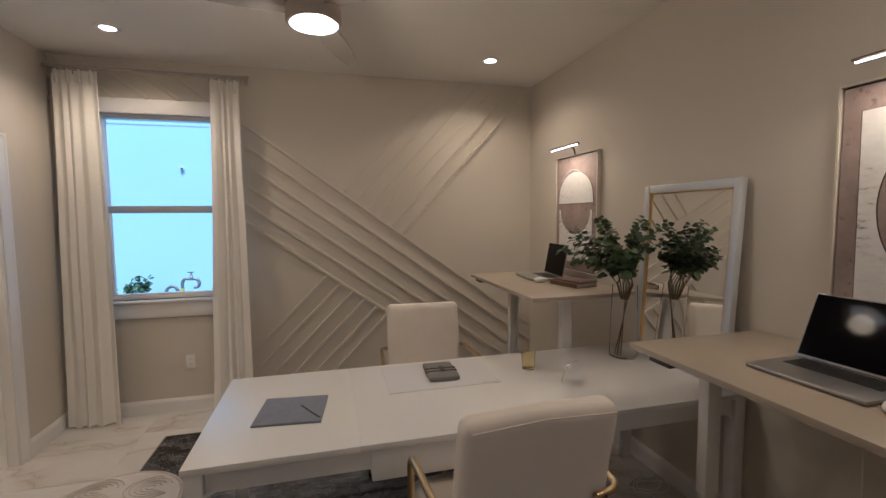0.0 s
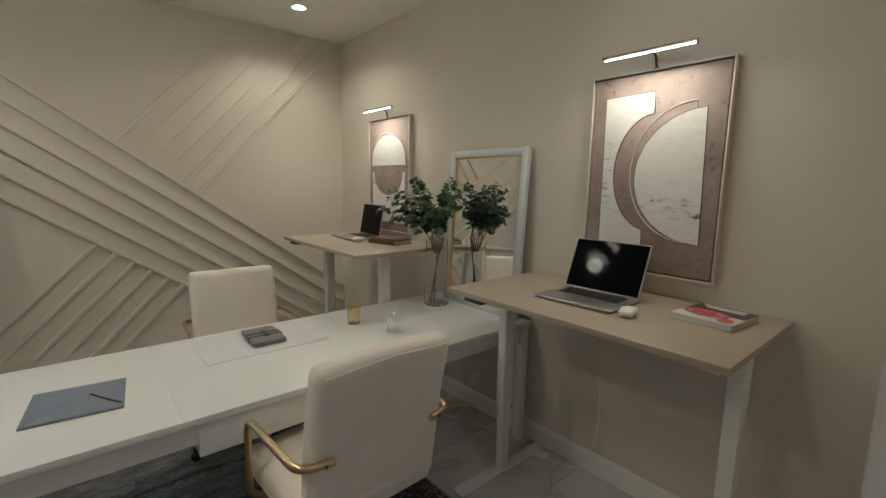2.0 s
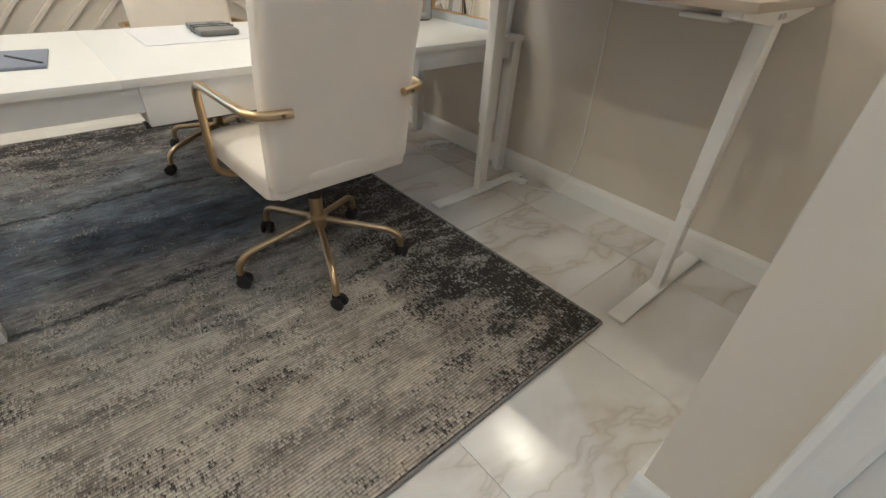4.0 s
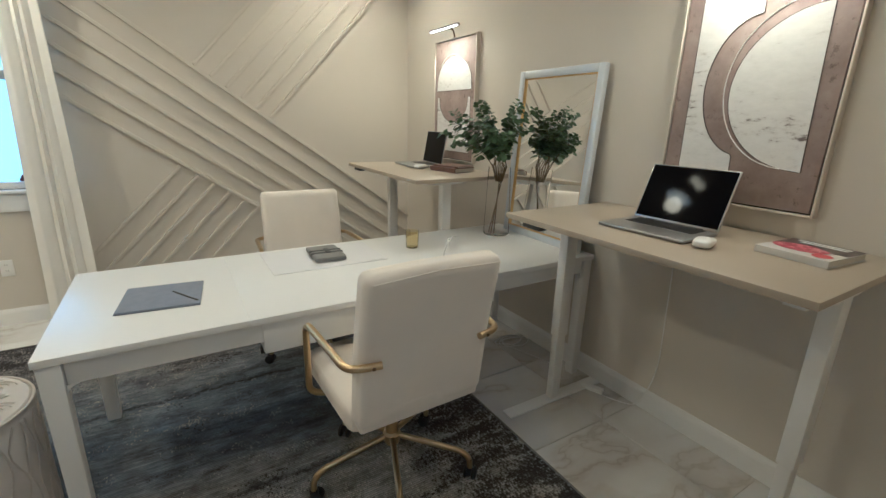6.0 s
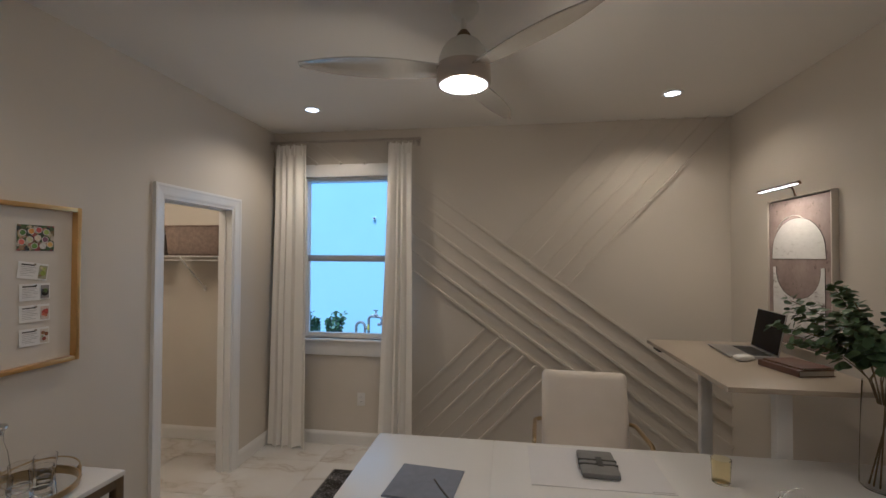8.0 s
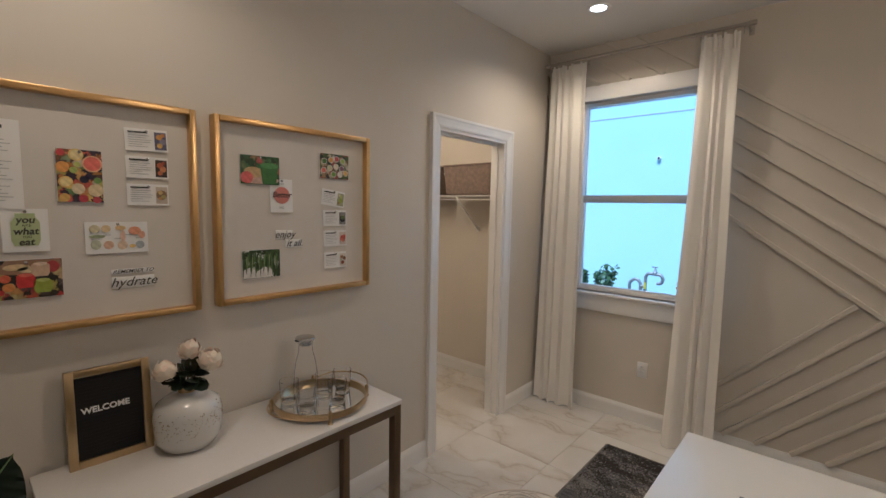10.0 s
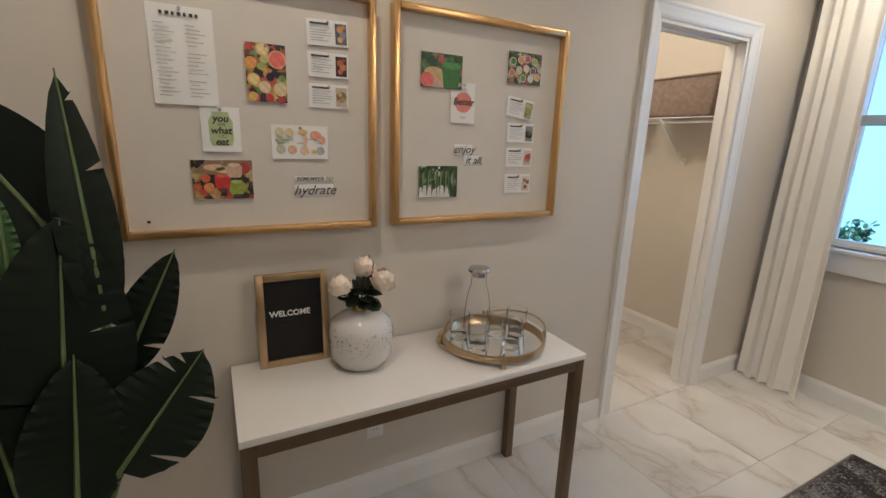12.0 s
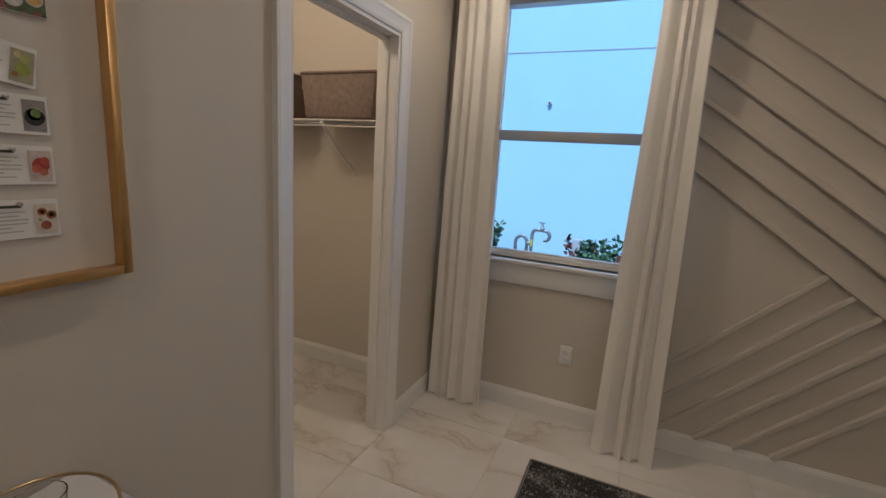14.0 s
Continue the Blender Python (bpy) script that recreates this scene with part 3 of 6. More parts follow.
def thicken(bm, t):
    """Gives an open sheet a thickness, along its vertex normals."""
    bmesh.ops.recalc_face_normals(bm, faces=bm.faces)
    bm.normal_update()
    rim = [e for e in bm.edges if len(e.link_faces) == 1]
    rim = [(f.loops, e) for e in rim for f in e.link_faces]
    faces, verts = list(bm.faces), list(bm.verts)
    twin = {v: bm.verts.new(v.co - v.normal * t) for v in verts}
    for f in faces:
        bm.faces.new([twin[v] for v in reversed(f.verts)])
    for loops, e in rim:
        for l in loops:
            if l.edge == e:
                p, q = l.vert, l.link_loop_next.vert
                bm.faces.new((q, p, twin[p], twin[q]))
    return bm


def text_mesh(body, size, depth=0.001, bold=0.0, align="CENTER", shear=0.0):
    """Letters as a mesh, upright in x and y."""
    cu = bpy.data.curves.new("writing", "FONT")
    cu.body, cu.size, cu.extrude, cu.align_x, cu.offset = body, size, depth, align, bold
    cu.resolution_u = 3
    ob = bpy.data.objects.new("writing", cu)
    me = bpy.data.meshes.new_from_object(ob)
    bpy.data.objects.remove(ob)
    for v in me.vertices:
        v.co.x += shear * v.co.y
    return me

# ---- the shell ----
T, TW = 0.14, 0.105                                  # walls; the closet's partition
OPEN = 0.80                                          # the end of the short south wall, where the passage begins
HALL_W, HALL_S = -0.55, -1.7
WIN = (-1.56, -0.62, 0.935, 2.39)                     # the window opening: x0, x1, z0, z1
DOOR = (2.569, 3.290, 2.047)                            # the closet opening: y0, y1, height
CLO_W, CLO_S, CLO_N = -3.35, 1.95, 3.80


def structure(name, bm, material, label=""):
    return tagged(part(name, bm, material, None, label, smooth=False), label, "", "", "structure")


# north wall, round the window
wn = bm_new()
box(wn, W - T, N, 0, WIN[0], N + 0.16, H)
box(wn, WIN[1], N, 0, E + T, N + 0.16, H)
box(wn, WIN[0], N, 0, WIN[1], N + 0.16, WIN[2])
box(wn, WIN[0], N, WIN[3], WIN[1], N + 0.16, H)
wall_north = structure("wall_north", wn, "wall", "greige painted accent wall with diagonal battens")
structure("wall_east", bx(E, S - T, 0, E + T, N, H), "wall")
ww = bm_new()
box(ww, W - TW, HALL_S, 0, W, DOOR[0], H)
box(ww, W - TW, DOOR[1], 0, W, N, H)
box(ww, W - TW, DOOR[0], DOOR[2], W, DOOR[1], H)
structure("wall_west", ww, "wall")
structure("wall_south", bx(OPEN, S - T, 0, E, S, H), "wall")
ws = bm_new()
box(ws, W, S - 0.35, 0, HALL_W, S - 0.35 + T, H)
structure("wall_south_west", ws, "wall")
hall = bm_new()
box(hall, HALL_W - T, HALL_S, 0, HALL_W, S - 0.35, H)
box(hall, HALL_W - T, HALL_S - T, 0, OPEN + T, HALL_S, H)
box(hall, OPEN, HALL_S, 0, OPEN + T, -1.06, H)
box(hall, OPEN, -1.06, 2.04, OPEN + T, -0.24, H)
box(hall, OPEN, -0.24, 0, OPEN + T, S - T, H)
structure("wall_passage", hall, "wall")
structure("wall_closet_west", bx(CLO_W - T, CLO_S - T, 0, CLO_W, CLO_N + T, H), "wall")
structure("wall_closet_north", bx(CLO_W, CLO_N, 0, W - TW, CLO_N + T, H), "wall")
structure("wall_closet_south", bx(CLO_W, CLO_S - T, 0, W - TW, CLO_S, H), "wall")
structure("ceiling", bx(CLO_W - T, HALL_S - T, H, E + T, N + 0.16, H + 0.2), "ceiling", "white painted flat ceiling")
floor = structure("floor", bx(CLO_W - T, HALL_S - T, -0.16, E + T, N + 0.16, -0.003), mat("grout", (0.62, 0.59, 0.55), 0.8), "polished marble-look porcelain tile floor")


def baseboard(x0, y0, x1, y1, nx, ny):
    """A moulded skirting along a wall; nx, ny points into the room."""
    bm = bm_new()
    prof = [(0, 0), (0.014, 0), (0.014, 0.085), (0.011, 0.098), (0.006, 0.108), (0.004, 0.115), (0, 0.115)]
    rows = []
    for x, y in ((x0, y0), (x1, y1)):
        rows.append([bm.verts.new((x + nx * d, y + ny * d, z)) for d, z in prof])
    for k in range(len(prof)):
        j = (k + 1) % len(prof)
        bm.faces.new((rows[0][k], rows[0][j], rows[1][j], rows[1][k]))
    bm.faces.new(rows[0])
    bm.faces.new(rows[1][::-1])
    return structure("baseboard", bm, "trim")


baseboard(W, N, E, N, 0, -1)
baseboard(E, S, E, N - 0.014, -1, 0)
baseboard(OPEN, S, E - 0.014, S, 0, 1)
baseboard(OPEN, S - T, OPEN, S + 0.014, -1, 0)
baseboard(W, S - 0.35 + T, W, DOOR[0] - 0.075, 1, 0)
baseboard(W, DOOR[1] + 0.075, W, N - 0.014, 1, 0)
baseboard(CLO_W, CLO_S, CLO_W, CLO_N, 1, 0)
baseboard(CLO_W + 0.014, CLO_N, W - TW, CLO_N, 0, -1)
baseboard(CLO_W + 0.014, CLO_S, W - TW, CLO_S, 0, 1)


def casing_profile():
    return [(0, 0), (0.0, 0.010), (0.012, 0.014), (0.030, 0.016), (0.050, 0.020), (0.060, 0.024), (0.074, 0.024), (0.074, 0)]


def casing(parent, y0, y1, top, x, out, name="casing"):
    """Mitred moulding round an opening in a wall that stands at x; out: +1 or -1, the side that it faces."""
    prof = casing_profile()
    for kind in ("left", "right", "head"):
        bm = bm_new()
        ends = []
        for k in range(2):
            ring = []
            for d, h in prof:
                if kind == "head":
                    ring.append(bm.verts.new((x + out * h, (y0 - d) if k == 0 else (y1 + d), top + d)))
                else:
                    y = y0 - d if kind == "left" else y1 + d
                    ring.append(bm.verts.new((x + out * h, y, 0.0 if k == 0 else top + d)))
            ends.append(ring)
        n = len(prof)
        for k in range(n):
            j = (k + 1) % n
            bm.faces.new((ends[0][k], ends[0][j], ends[1][j], ends[1][k]))
        bm.faces.new(ends[0])
        bm.faces.new(ends[1][::-1])
        part(name, bm, "trim", parent, smooth=False)


door_frame = thing("door_1", "white moulded frame of an open closet doorway", "doorway", kind="structure")
casing(door_frame, DOOR[0], DOOR[1], DOOR[2], W, 1)
for y0, y1 in ((DOOR[0], DOOR[0] + 0.018), (DOOR[1] - 0.018, DOOR[1])):
    part("jamb", bx(W - TW - 0.004, y0, 0, W + 0.004, y1, DOOR[2] - 0.018), "trim", door_frame, smooth=False)
part("jamb", bx(W - TW - 0.004, DOOR[0], DOOR[2] - 0.018, W + 0.004, DOOR[1], DOOR[2]), "trim", door_frame, smooth=False)
for y0, y1 in ((DOOR[0] + 0.018, DOOR[0] + 0.030), (DOOR[1] - 0.030, DOOR[1] - 0.018)):
    part("door_stop", bx(W - 0.085, y0, 0, W - 0.05, y1, DOOR[2] - 0.018), "trim", door_frame, smooth=False)
part("door_stop", bx(W - 0.085, DOOR[0] + 0.018, DOOR[2] - 0.030, W - 0.05, DOOR[1] - 0.018, DOOR[2] - 0.018), "trim", door_frame, smooth=False)

# the door in the passage, shut
entry = thing("door_2", "white panelled passage door, shut, on a nickel hinge", "door", kind="structure")
casing(entry, -1.06, -0.24, 2.04, OPEN, -1)
dm = bx(OPEN + 0.012, -1.055, 0.008, OPEN + 0.05, -0.246, 2.035)
part("door_leaf", dm, "trim", entry, smooth=False)
for z0, z1 in ((0.18, 0.88), (1.02, 1.90)):
    part("raised_panel", bx(OPEN + 0.004, -0.95, z0, OPEN + 0.014, -0.35, z1, bevel=0.006), "trim", entry, smooth=False)
for z in (0.25, 1.05, 1.85):
    part("hinge", tube([(OPEN + 0.002, -0.243, z - 0.05), (OPEN + 0.002, -0.243, z + 0.05)], 0.008, 10), "nickel", entry, "brushed nickel hinge")

# window
wx0, wx1, wz0, wz1 = WIN
window = thing("window_1", "white single-hung window with two panes", "window", kind="structure")
FR = 0.018                                            # the frame's visible width
part("window_frame", box(box(box(box(bm_new(), wx0, N + 0.06, wz0, wx0 + FR, N + 0.14, wz1), wx1 - FR, N + 0.06, wz0, wx1, N + 0.14, wz1), wx0, N + 0.062, wz1 - 0.028, wx1, N + 0.138, wz1), wx0, N + 0.062, wz0, wx1, N + 0.138, wz0 + FR), "trim", window, smooth=False)
mid = 1.655
part("meeting_rail", bx(wx0 + FR, N + 0.075, mid - 0.030, wx1 - FR, N + 0.125, mid + 0.028, bevel=0.004), "sash", window, "grey meeting rail")
part("lower_sash", box(box(box(bm_new(), wx0 + FR, N + 0.075, wz0 + FR, wx0 + FR + 0.014, N + 0.11, mid - 0.03), wx1 - FR - 0.014, N + 0.075, wz0 + FR, wx1 - FR, N + 0.11, mid - 0.03), wx0 + FR + 0.014, N + 0.076, wz0 + FR, wx1 - FR - 0.014, N + 0.109, wz0 + 0.040), "trim", window, smooth=False)
for z0, z1, y in ((wz0 + 0.038, mid - 0.028, N + 0.092), (mid + 0.026, wz1 - 0.026, N + 0.115)):
    pane = part("pane", bx(wx0 + FR, y, z0, wx1 - FR, y + 0.005, z1), "pane", window, "clear window glass", smooth=False)
    pane.visible_shadow = False
part("head_trim", bx(wx0 - 0.03, N - 0.018, wz1, wx1 + 0.03, N, wz1 + 0.11, bevel=0.003), "trim", window)
part("window_sill", bx(wx0 - 0.03, N - 0.035, wz0 - 0.025, wx1 + 0.03, N + 0.06, wz0, bevel=0.006), "trim", window)
part("apron", bx(wx0 - 0.012, N - 0.018, wz0 - 0.145, wx1 + 0.012, N, wz0 - 0.025, bevel=0.003), "trim", window)

# ---- large furniture ----
RX0, RX1, RY0, RY1 = -1.05, 1.30, 0.395, 3.435
rug = thing("area_rug", "grey and sand distressed woven area rug on tile", "rug", pose((RX0 + RX1) / 2, (RY0 + RY1) / 2, 0))
rw, rl = (RX1 - RX0) / 2, (RY1 - RY0) / 2
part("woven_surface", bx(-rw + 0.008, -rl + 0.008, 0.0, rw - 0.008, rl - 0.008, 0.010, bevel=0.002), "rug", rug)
M["binding"] = mat("grey_binding", (0.20, 0.185, 0.17), 0.9, vary=0.2, scale=60, bump=0.4, bscale=300)
loop = bend([(-rw, 0, 0.005), (-rw, -rl, 0.005), (rw, -rl, 0.005), (rw, rl, 0.005), (-rw, rl, 0.005), (-rw, 0.01, 0.005)], 0.012, 3)
part("edge_binding", tube(loop, 0.0055, 6), "binding", rug, "dark grey stitched edge")

TX0, TX1, TY0, TY1, TZ = -0.375, 2.008, 1.522, 2.38, 0.745


def work_table():
    t = thing("work_table", "long white lacquered extension table with a leaf seam", "table", pose(TX0, TY0, 0.0))
    L, D = TX1 - TX0, TY1 - TY0
    seam = 0.595
    for x0, x1 in ((0, seam - 0.0002), (seam + 0.0002, L)):
        part("tabletop", bx(x0, 0, TZ - 0.024, x1, D, TZ, bevel=0.0007), "white_paint", t)
    for y0 in (0.022, D - 0.042):
        part("apron", bx(0.07, y0, TZ - 0.105, L - 0.07, y0 + 0.02, TZ - 0.0245, bevel=0.002), "white_paint", t)
    for x0 in (0.022, L - 0.042):
        part("apron", bx(x0, 0.07, TZ - 0.105, x0 + 0.02, D - 0.07, TZ - 0.0245, bevel=0.002), "white_paint", t)
    part("leaf_box", bx(seam + 0.04, 0.012, TZ - 0.150, 1.70, D - 0.012, TZ - 0.0245, bevel=0.003), "white_paint", t)
    part("slide_rail", bx(seam + 0.03, 0.05, TZ - 0.166, 1.68, 0.09, TZ - 0.1505, bevel=0.002), "black", t, "black metal slide rail")
    for sx, sy in ((0, 0), (1, 0), (0, 1), (1, 1)):
        bm = bm_new()
        x0, y0 = (0.006, L - 0.066)[sx], (0.006, D - 0.066)[sy]
        box(bm, x0, y0, 0.010 if sx == 0 else 0.0, x0 + 0.060, y0 + 0.060, TZ - 0.025, bevel=0.004)
        for v in bm.verts:
            if v.co.z < 0.3:
                v.co.x += (v.co.x - (x0 + 0.030)) * -0.12
                v.co.y += (v.co.y - (y0 + 0.030)) * -0.12
        part("leg", bm, "white_paint", t)
        # the curved bracket between leg and apron
        bk = prism([(0, 0), (0.034, 0), (0.022, -0.004), (0.010, -0.012), (0.003, -0.024), (0, -0.036)], 0.02)
        m = pose(x0 + 0.060, y0 + 0.016, TZ - 0.1055) if sx == 0 else pose(x0, y0 + 0.036, TZ - 0.1055, 0, 0, 180)
        part("bracket", bk, "white_paint", t, m=m, smooth=False)
    return t


work_table()


def standing_desk(name_label, x0, y0, width, top, legs, group="standing desks"):
    """An electric height-adjustable desk; its length runs along y, its front faces west."""
    d = thing("standing_desk", name_label, "desk", pose(x0, y0, 0), group)
    depth = 0.692
    part("desktop", bx(0, 0, top - 0.024, depth, width, top, bevel=0.0025), "desk", d, "greige laminate top")
    for k, ly in enumerate(legs):
        ly -= y0
        cx = 0.332
        foot = bm_new()
        box(foot, 0.012, ly - 0.034, 0.004, depth - 0.018, ly + 0.034, 0.015, bevel=0.003)
        f = part("foot", foot, "powder", d)
        for fx in (0.04, depth - 0.05):
            part("levelling_pad", lathe([(0, 0), (0.016, 0), (0.016, 0.005), (0, 0.005)], 12), "rubber", f, "black pad", pose(fx, ly, 0.0))
        part("lower_column", bx(cx - 0.029, ly - 0.020, 0.015, cx + 0.029, ly + 0.020, 0.46, bevel=0.003), "powder", d)
        part("upper_column", bx(cx - 0.035, ly - 0.026, 0.385, cx + 0.035, ly + 0.026, top - 0.062, bevel=0.004), "powder", d)
        br = prism([(0.03, 0), (depth - 0.05, 0), (depth - 0.05, -0.016), (cx + 0.08, -0.042), (cx - 0.08, -0.042), (0.03, -0.016)], 0.05)
        arm = part("side_bracket", br, "powder", d, m=pose(0, ly - 0.025, top - 0.0245), smooth=False)
        for bxp in (cx - 0.018, cx + 0.018):
            part("bolt", lathe([(0, 0), (0.008, 0), (0.008, 0.004), (0.004, 0.006), (0, 0.006)], 10), "steel", arm, "zinc bolt head", pose(bxp, 0.0, -0.022, 90, 0, 0))
    lo, hi = legs[0] - y0 + 0.03, legs[1] - y0 - 0.03
    for cx in (0.32, 0.41):
        part("crossbar", bx(cx - 0.012, lo, top - 0.060, cx + 0.012, hi, top - 0.026, bevel=0.003), "powder", d)
    part("motor_box", bx(0.26, lo + 0.05, top - 0.075, 0.37, lo + 0.20, top - 0.0605, bevel=0.005), "powder", d)
    part("hand_switch", bx(0.006, width - 0.22, top - 0.044, 0.05, width - 0.11, top - 0.0245, bevel=0.005), "black", d, "black up and down switch")
    return d


SD2 = (1.340, 0.318, 1.190, 1.045)
SD1 = (1.252, 2.235, 1.140, 1.105)
standing_desk("greige-topped white standing desk against the painted wall", *SD2, (0.377, 1.414))
standing_desk("greige-topped white standing desk by the accent wall", *SD1, (2.445, 3.27))


def chair_back():
    bm = pillow(0.495, 0.085, 0.56, 0.032, cuts=26)
    for v in bm.verts:
        x, z = v.co.x, v.co.z
        v.co.y += 0.022 * (1 - (2 * x / 0.5) ** 2) * 0.6 - 0.012 * (z / 0.28) ** 2
        v.co.y += 0.004 * noise.noise(Vector((x * 9, v.co.y * 9, z * 9)))
        # creases that run from the arm bolts and along the hem
        low = max(0.0, min(1.0, (0.06 - z) / 0.3))
        v.co.y += 0.0035 * low * math.sin(34 * (z * 0.8 + abs(x) * 1.1) + 5 * noise.noise(Vector((x * 5, 1, z * 5)))) * abs(2 * x / 0.5)
        if z < -0.24:
            v.co.z -= 0.010 * math.cos(x * 9) + 0.006 * noise.noise(Vector((x * 14, 3, z)))
        v.co.x *= 1 - 0.01 * (z / 0.28)
    return bm


def caster(parent, m):
    c = part("caster", box(bm_new(), -0.010, -0.016, 0.024, 0.010, 0.016, 0.058, bevel=0.005), "black", parent, "black twin-wheel caster", m)
    for sx in (-0.017, 0.017):
        w = lathe([(0, -0.008), (0.018, -0.008), (0.026, -0.004), (0.026, 0.004), (0.018, 0.008), (0, 0.008)], 18)
        part("wheel", w, "rubber", c, m=pose(sx, -0.010, 0.0265, 0, 90, 0))
    return c


def office_chair(label, x, y, turn, floor_z=0.010, spin=0.0, low=0.0):
    """A swivel chair on a brass star base. It faces +y before the turn; the origin is under its column."""
    c = thing("office_chair", label, "chair", pose(x, y, floor_z, 0, 0, turn), "cream swivel chairs")
    seat = pillow(0.52, 0.50, 0.10, 0.038, cuts=12)
    for v in seat.verts:
        v.co.z += 0.012 * (1 - (2 * v.co.x / 0.52) ** 2) * (v.co.z > 0)
    part("seat", seat, "fabric", c, m=pose(0, 0.03, 0.470 - low))
    back = part("backrest", chair_back(), "fabric", c, m=pose(0, -0.255, 0.745 - low, 9, 0, 0))
    part("seam", tube([(-0.225, -0.053, 0.262), (0, -0.040, 0.265), (0.225, -0.053, 0.262)], 0.0022, 6), "fabric", back, "stitched seam")
    part("skirt", bx(-0.236, -0.040, -0.300, 0.236, 0.022, -0.22, bevel=0.012, seg=3), "fabric", back, "slipcover hem")
    for s in (-1, 1):
        pts = bend([(s * 0.185, -0.310, 0.722 - low), (s * 0.288, -0.290, 0.722 - low), (s * 0.302, 0.07, 0.735 - low), (s * 0.296, 0.10, 0.43 - low), (s * 0.22, 0.09, 0.405 - low), (s * 0.10, 0.08, 0.405 - low)], 0.055, 8)
        arm = part("armrest", tube(pts, 0.0125, 14), "brass", c, "brushed brass arm tube")
        part("arm_bolt", lathe([(0, 0), (0.006, 0), (0.006, 0.002), (0, 0.002)], 10), "bronze", arm, "socket screw", pose(s * 0.215, -0.3185, 0.722 - low, 90, 0, 0))
    part("seat_plate", bx(-0.12, -0.10, 0.385 - low, 0.12, 0.14, 0.425 - low, bevel=0.006), "black", c, "black tilt plate")
    part("gas_column", lathe([(0, 0.20), (0.014, 0.20), (0.014, 0.39 - low), (0, 0.39 - low)], 18), "steel", c, "steel gas column")
    part("column_cap", lathe([(0, 0.285), (0.027, 0.285), (0.027, 0.315), (0.019, 0.325), (0, 0.325)], 20), "black", c)
    part("hub", lathe([(0, 0.150), (0.030, 0.150), (0.036, 0.165), (0.036, 0.195), (0.026, 0.205), (0.026, 0.285), (0, 0.285)], 24), "brass", c, "brass hub")
    for k in range(5):
        a = radians(spin + 72 * k)
        u = Vector((math.cos(a), math.sin(a), 0))
        pts = bend([u * 0.03 + Vector((0, 0, 0.185)), u * 0.285 + Vector((0, 0, 0.135)), u * 0.323 + Vector((0, 0, 0.105)), u * 0.327 + Vector((0, 0, 0.056))], 0.03, 5)
        leg = part("base_leg", tube(pts, 0.0125, 12), "brass", c, "brushed brass star leg")
        caster(leg, pose(u.x * 0.327, u.y * 0.327, 0, 0, 0, spin * 3 + k * 97))
    return c


office_chair("cream upholstered swivel chair with a brass base on the rug", 0.690, 1.362, 2, spin=249)
office_chair("cream upholstered swivel chair behind the white table", 0.735, 2.605, 178, spin=20, low=0.05)


def console_table():
    y0, y1, x0, x1, top = 0.700, 1.878, W + 0.018, -1.400, 0.715
    t = thing("console_table", "narrow console table with white stone top and bronze frame", "table", pose(x0, y0, 0))
    L, D = y1 - y0, x1 - x0
    part("top", bx(0, 0, top - 0.022, D, L, top, bevel=0.003), "marble_top", t, "white stone slab")
    s = 0.038
    for px in (0.004, D - s - 0.004):
        for py in (0.004, L - s - 0.004):
            part("leg", bx(px, py, 0, px + s, py + s, top - 0.0225, bevel=0.002), "bronze", t)
        part("rail", bx(px, s + 0.0045, top - 0.062, px + s, L - s - 0.0045, top - 0.0225, bevel=0.002), "bronze", t)
    for py in (0.004, L - s - 0.004):
        part("rail", bx(s + 0.0045, py, top - 0.062, D - s - 0.0045, py + s, top - 0.0225, bevel=0.002), "bronze", t)
    return t


console_table()


def curtain(x0, x1, top, bottom, folds, seed, flare=0.0, lean=0.0):
    """A pleated drape; its folds are real and its hem is uneven."""
    rnd = random.Random(seed)
    c = thing("curtain", "ivory linen pinch-pleat curtain hanging to the floor", "curtain", pose((x0 + x1) / 2, 3.80, 0), "window curtains")
    n, rows = folds * 14, 26
    amp = [rnd.uniform(0.75, 1.25) for _ in range(folds + 2)]
    jit = [rnd.uniform(-0.22, 0.22) for _ in range(folds + 2)]
    bm = bm_new()
    grid = []
    w = x1 - x0
    for r in range(rows + 1):
        s = r / rows
        z = top + (bottom - top) * s
        row = []
        for k in range(n + 1):
            u = k / n
            ph = max(0.0, min(folds - 1e-6, (u + 0.045 * math.sin(6.2832 * u * 1.4 + seed)) * folds))
            i = int(ph)
            f = ph + jit[i] * (1 - abs(2 * (ph - i) - 1)) * 0.6
            depth = (0.010 + 0.007 * min(1, s * 1.6)) * amp[i]
            y = depth * math.sin(6.2832 * f) + 0.006 * noise.noise(Vector((u * 5, s * 3, seed)))
            x = (u - 0.5) * w * (1 + flare * s) + 0.010 * math.sin(12.566 * f) * s + 0.01 * noise.noise(Vector((u * 2, s * 2.2, seed + 9)))
            zz = z + (0.010 * math.sin(6.2832 * f + 1) if r == rows else 0)
            row.append(bm.verts.new((x, y - lean * s ** 1.5, zz)))
        grid.append(row)
    for a, b in zip(grid, grid[1:]):
        for k in range(n):
            bm.faces.new((a[k], a[k + 1], b[k + 1], b[k]))
    thicken(bm, 0.003)
    part("drape", bm, "curtain", c)
    part("header_tape", bx(-w / 2 + 0.01, 0.004, top - 0.085, w / 2 - 0.01, 0.010, top - 0.005, bevel=0.002), "curtain", c)
    for k in range(folds):
        px = -w / 2 + (k + 0.5) * w / folds
        part("pleat", tube([(px, -0.022, top + 0.004), (px, -0.026, top - 0.04), (px, -0.014, top - 0.10)], [0.007, 0.010, 0.005], 8), "curtain", c)
    return c


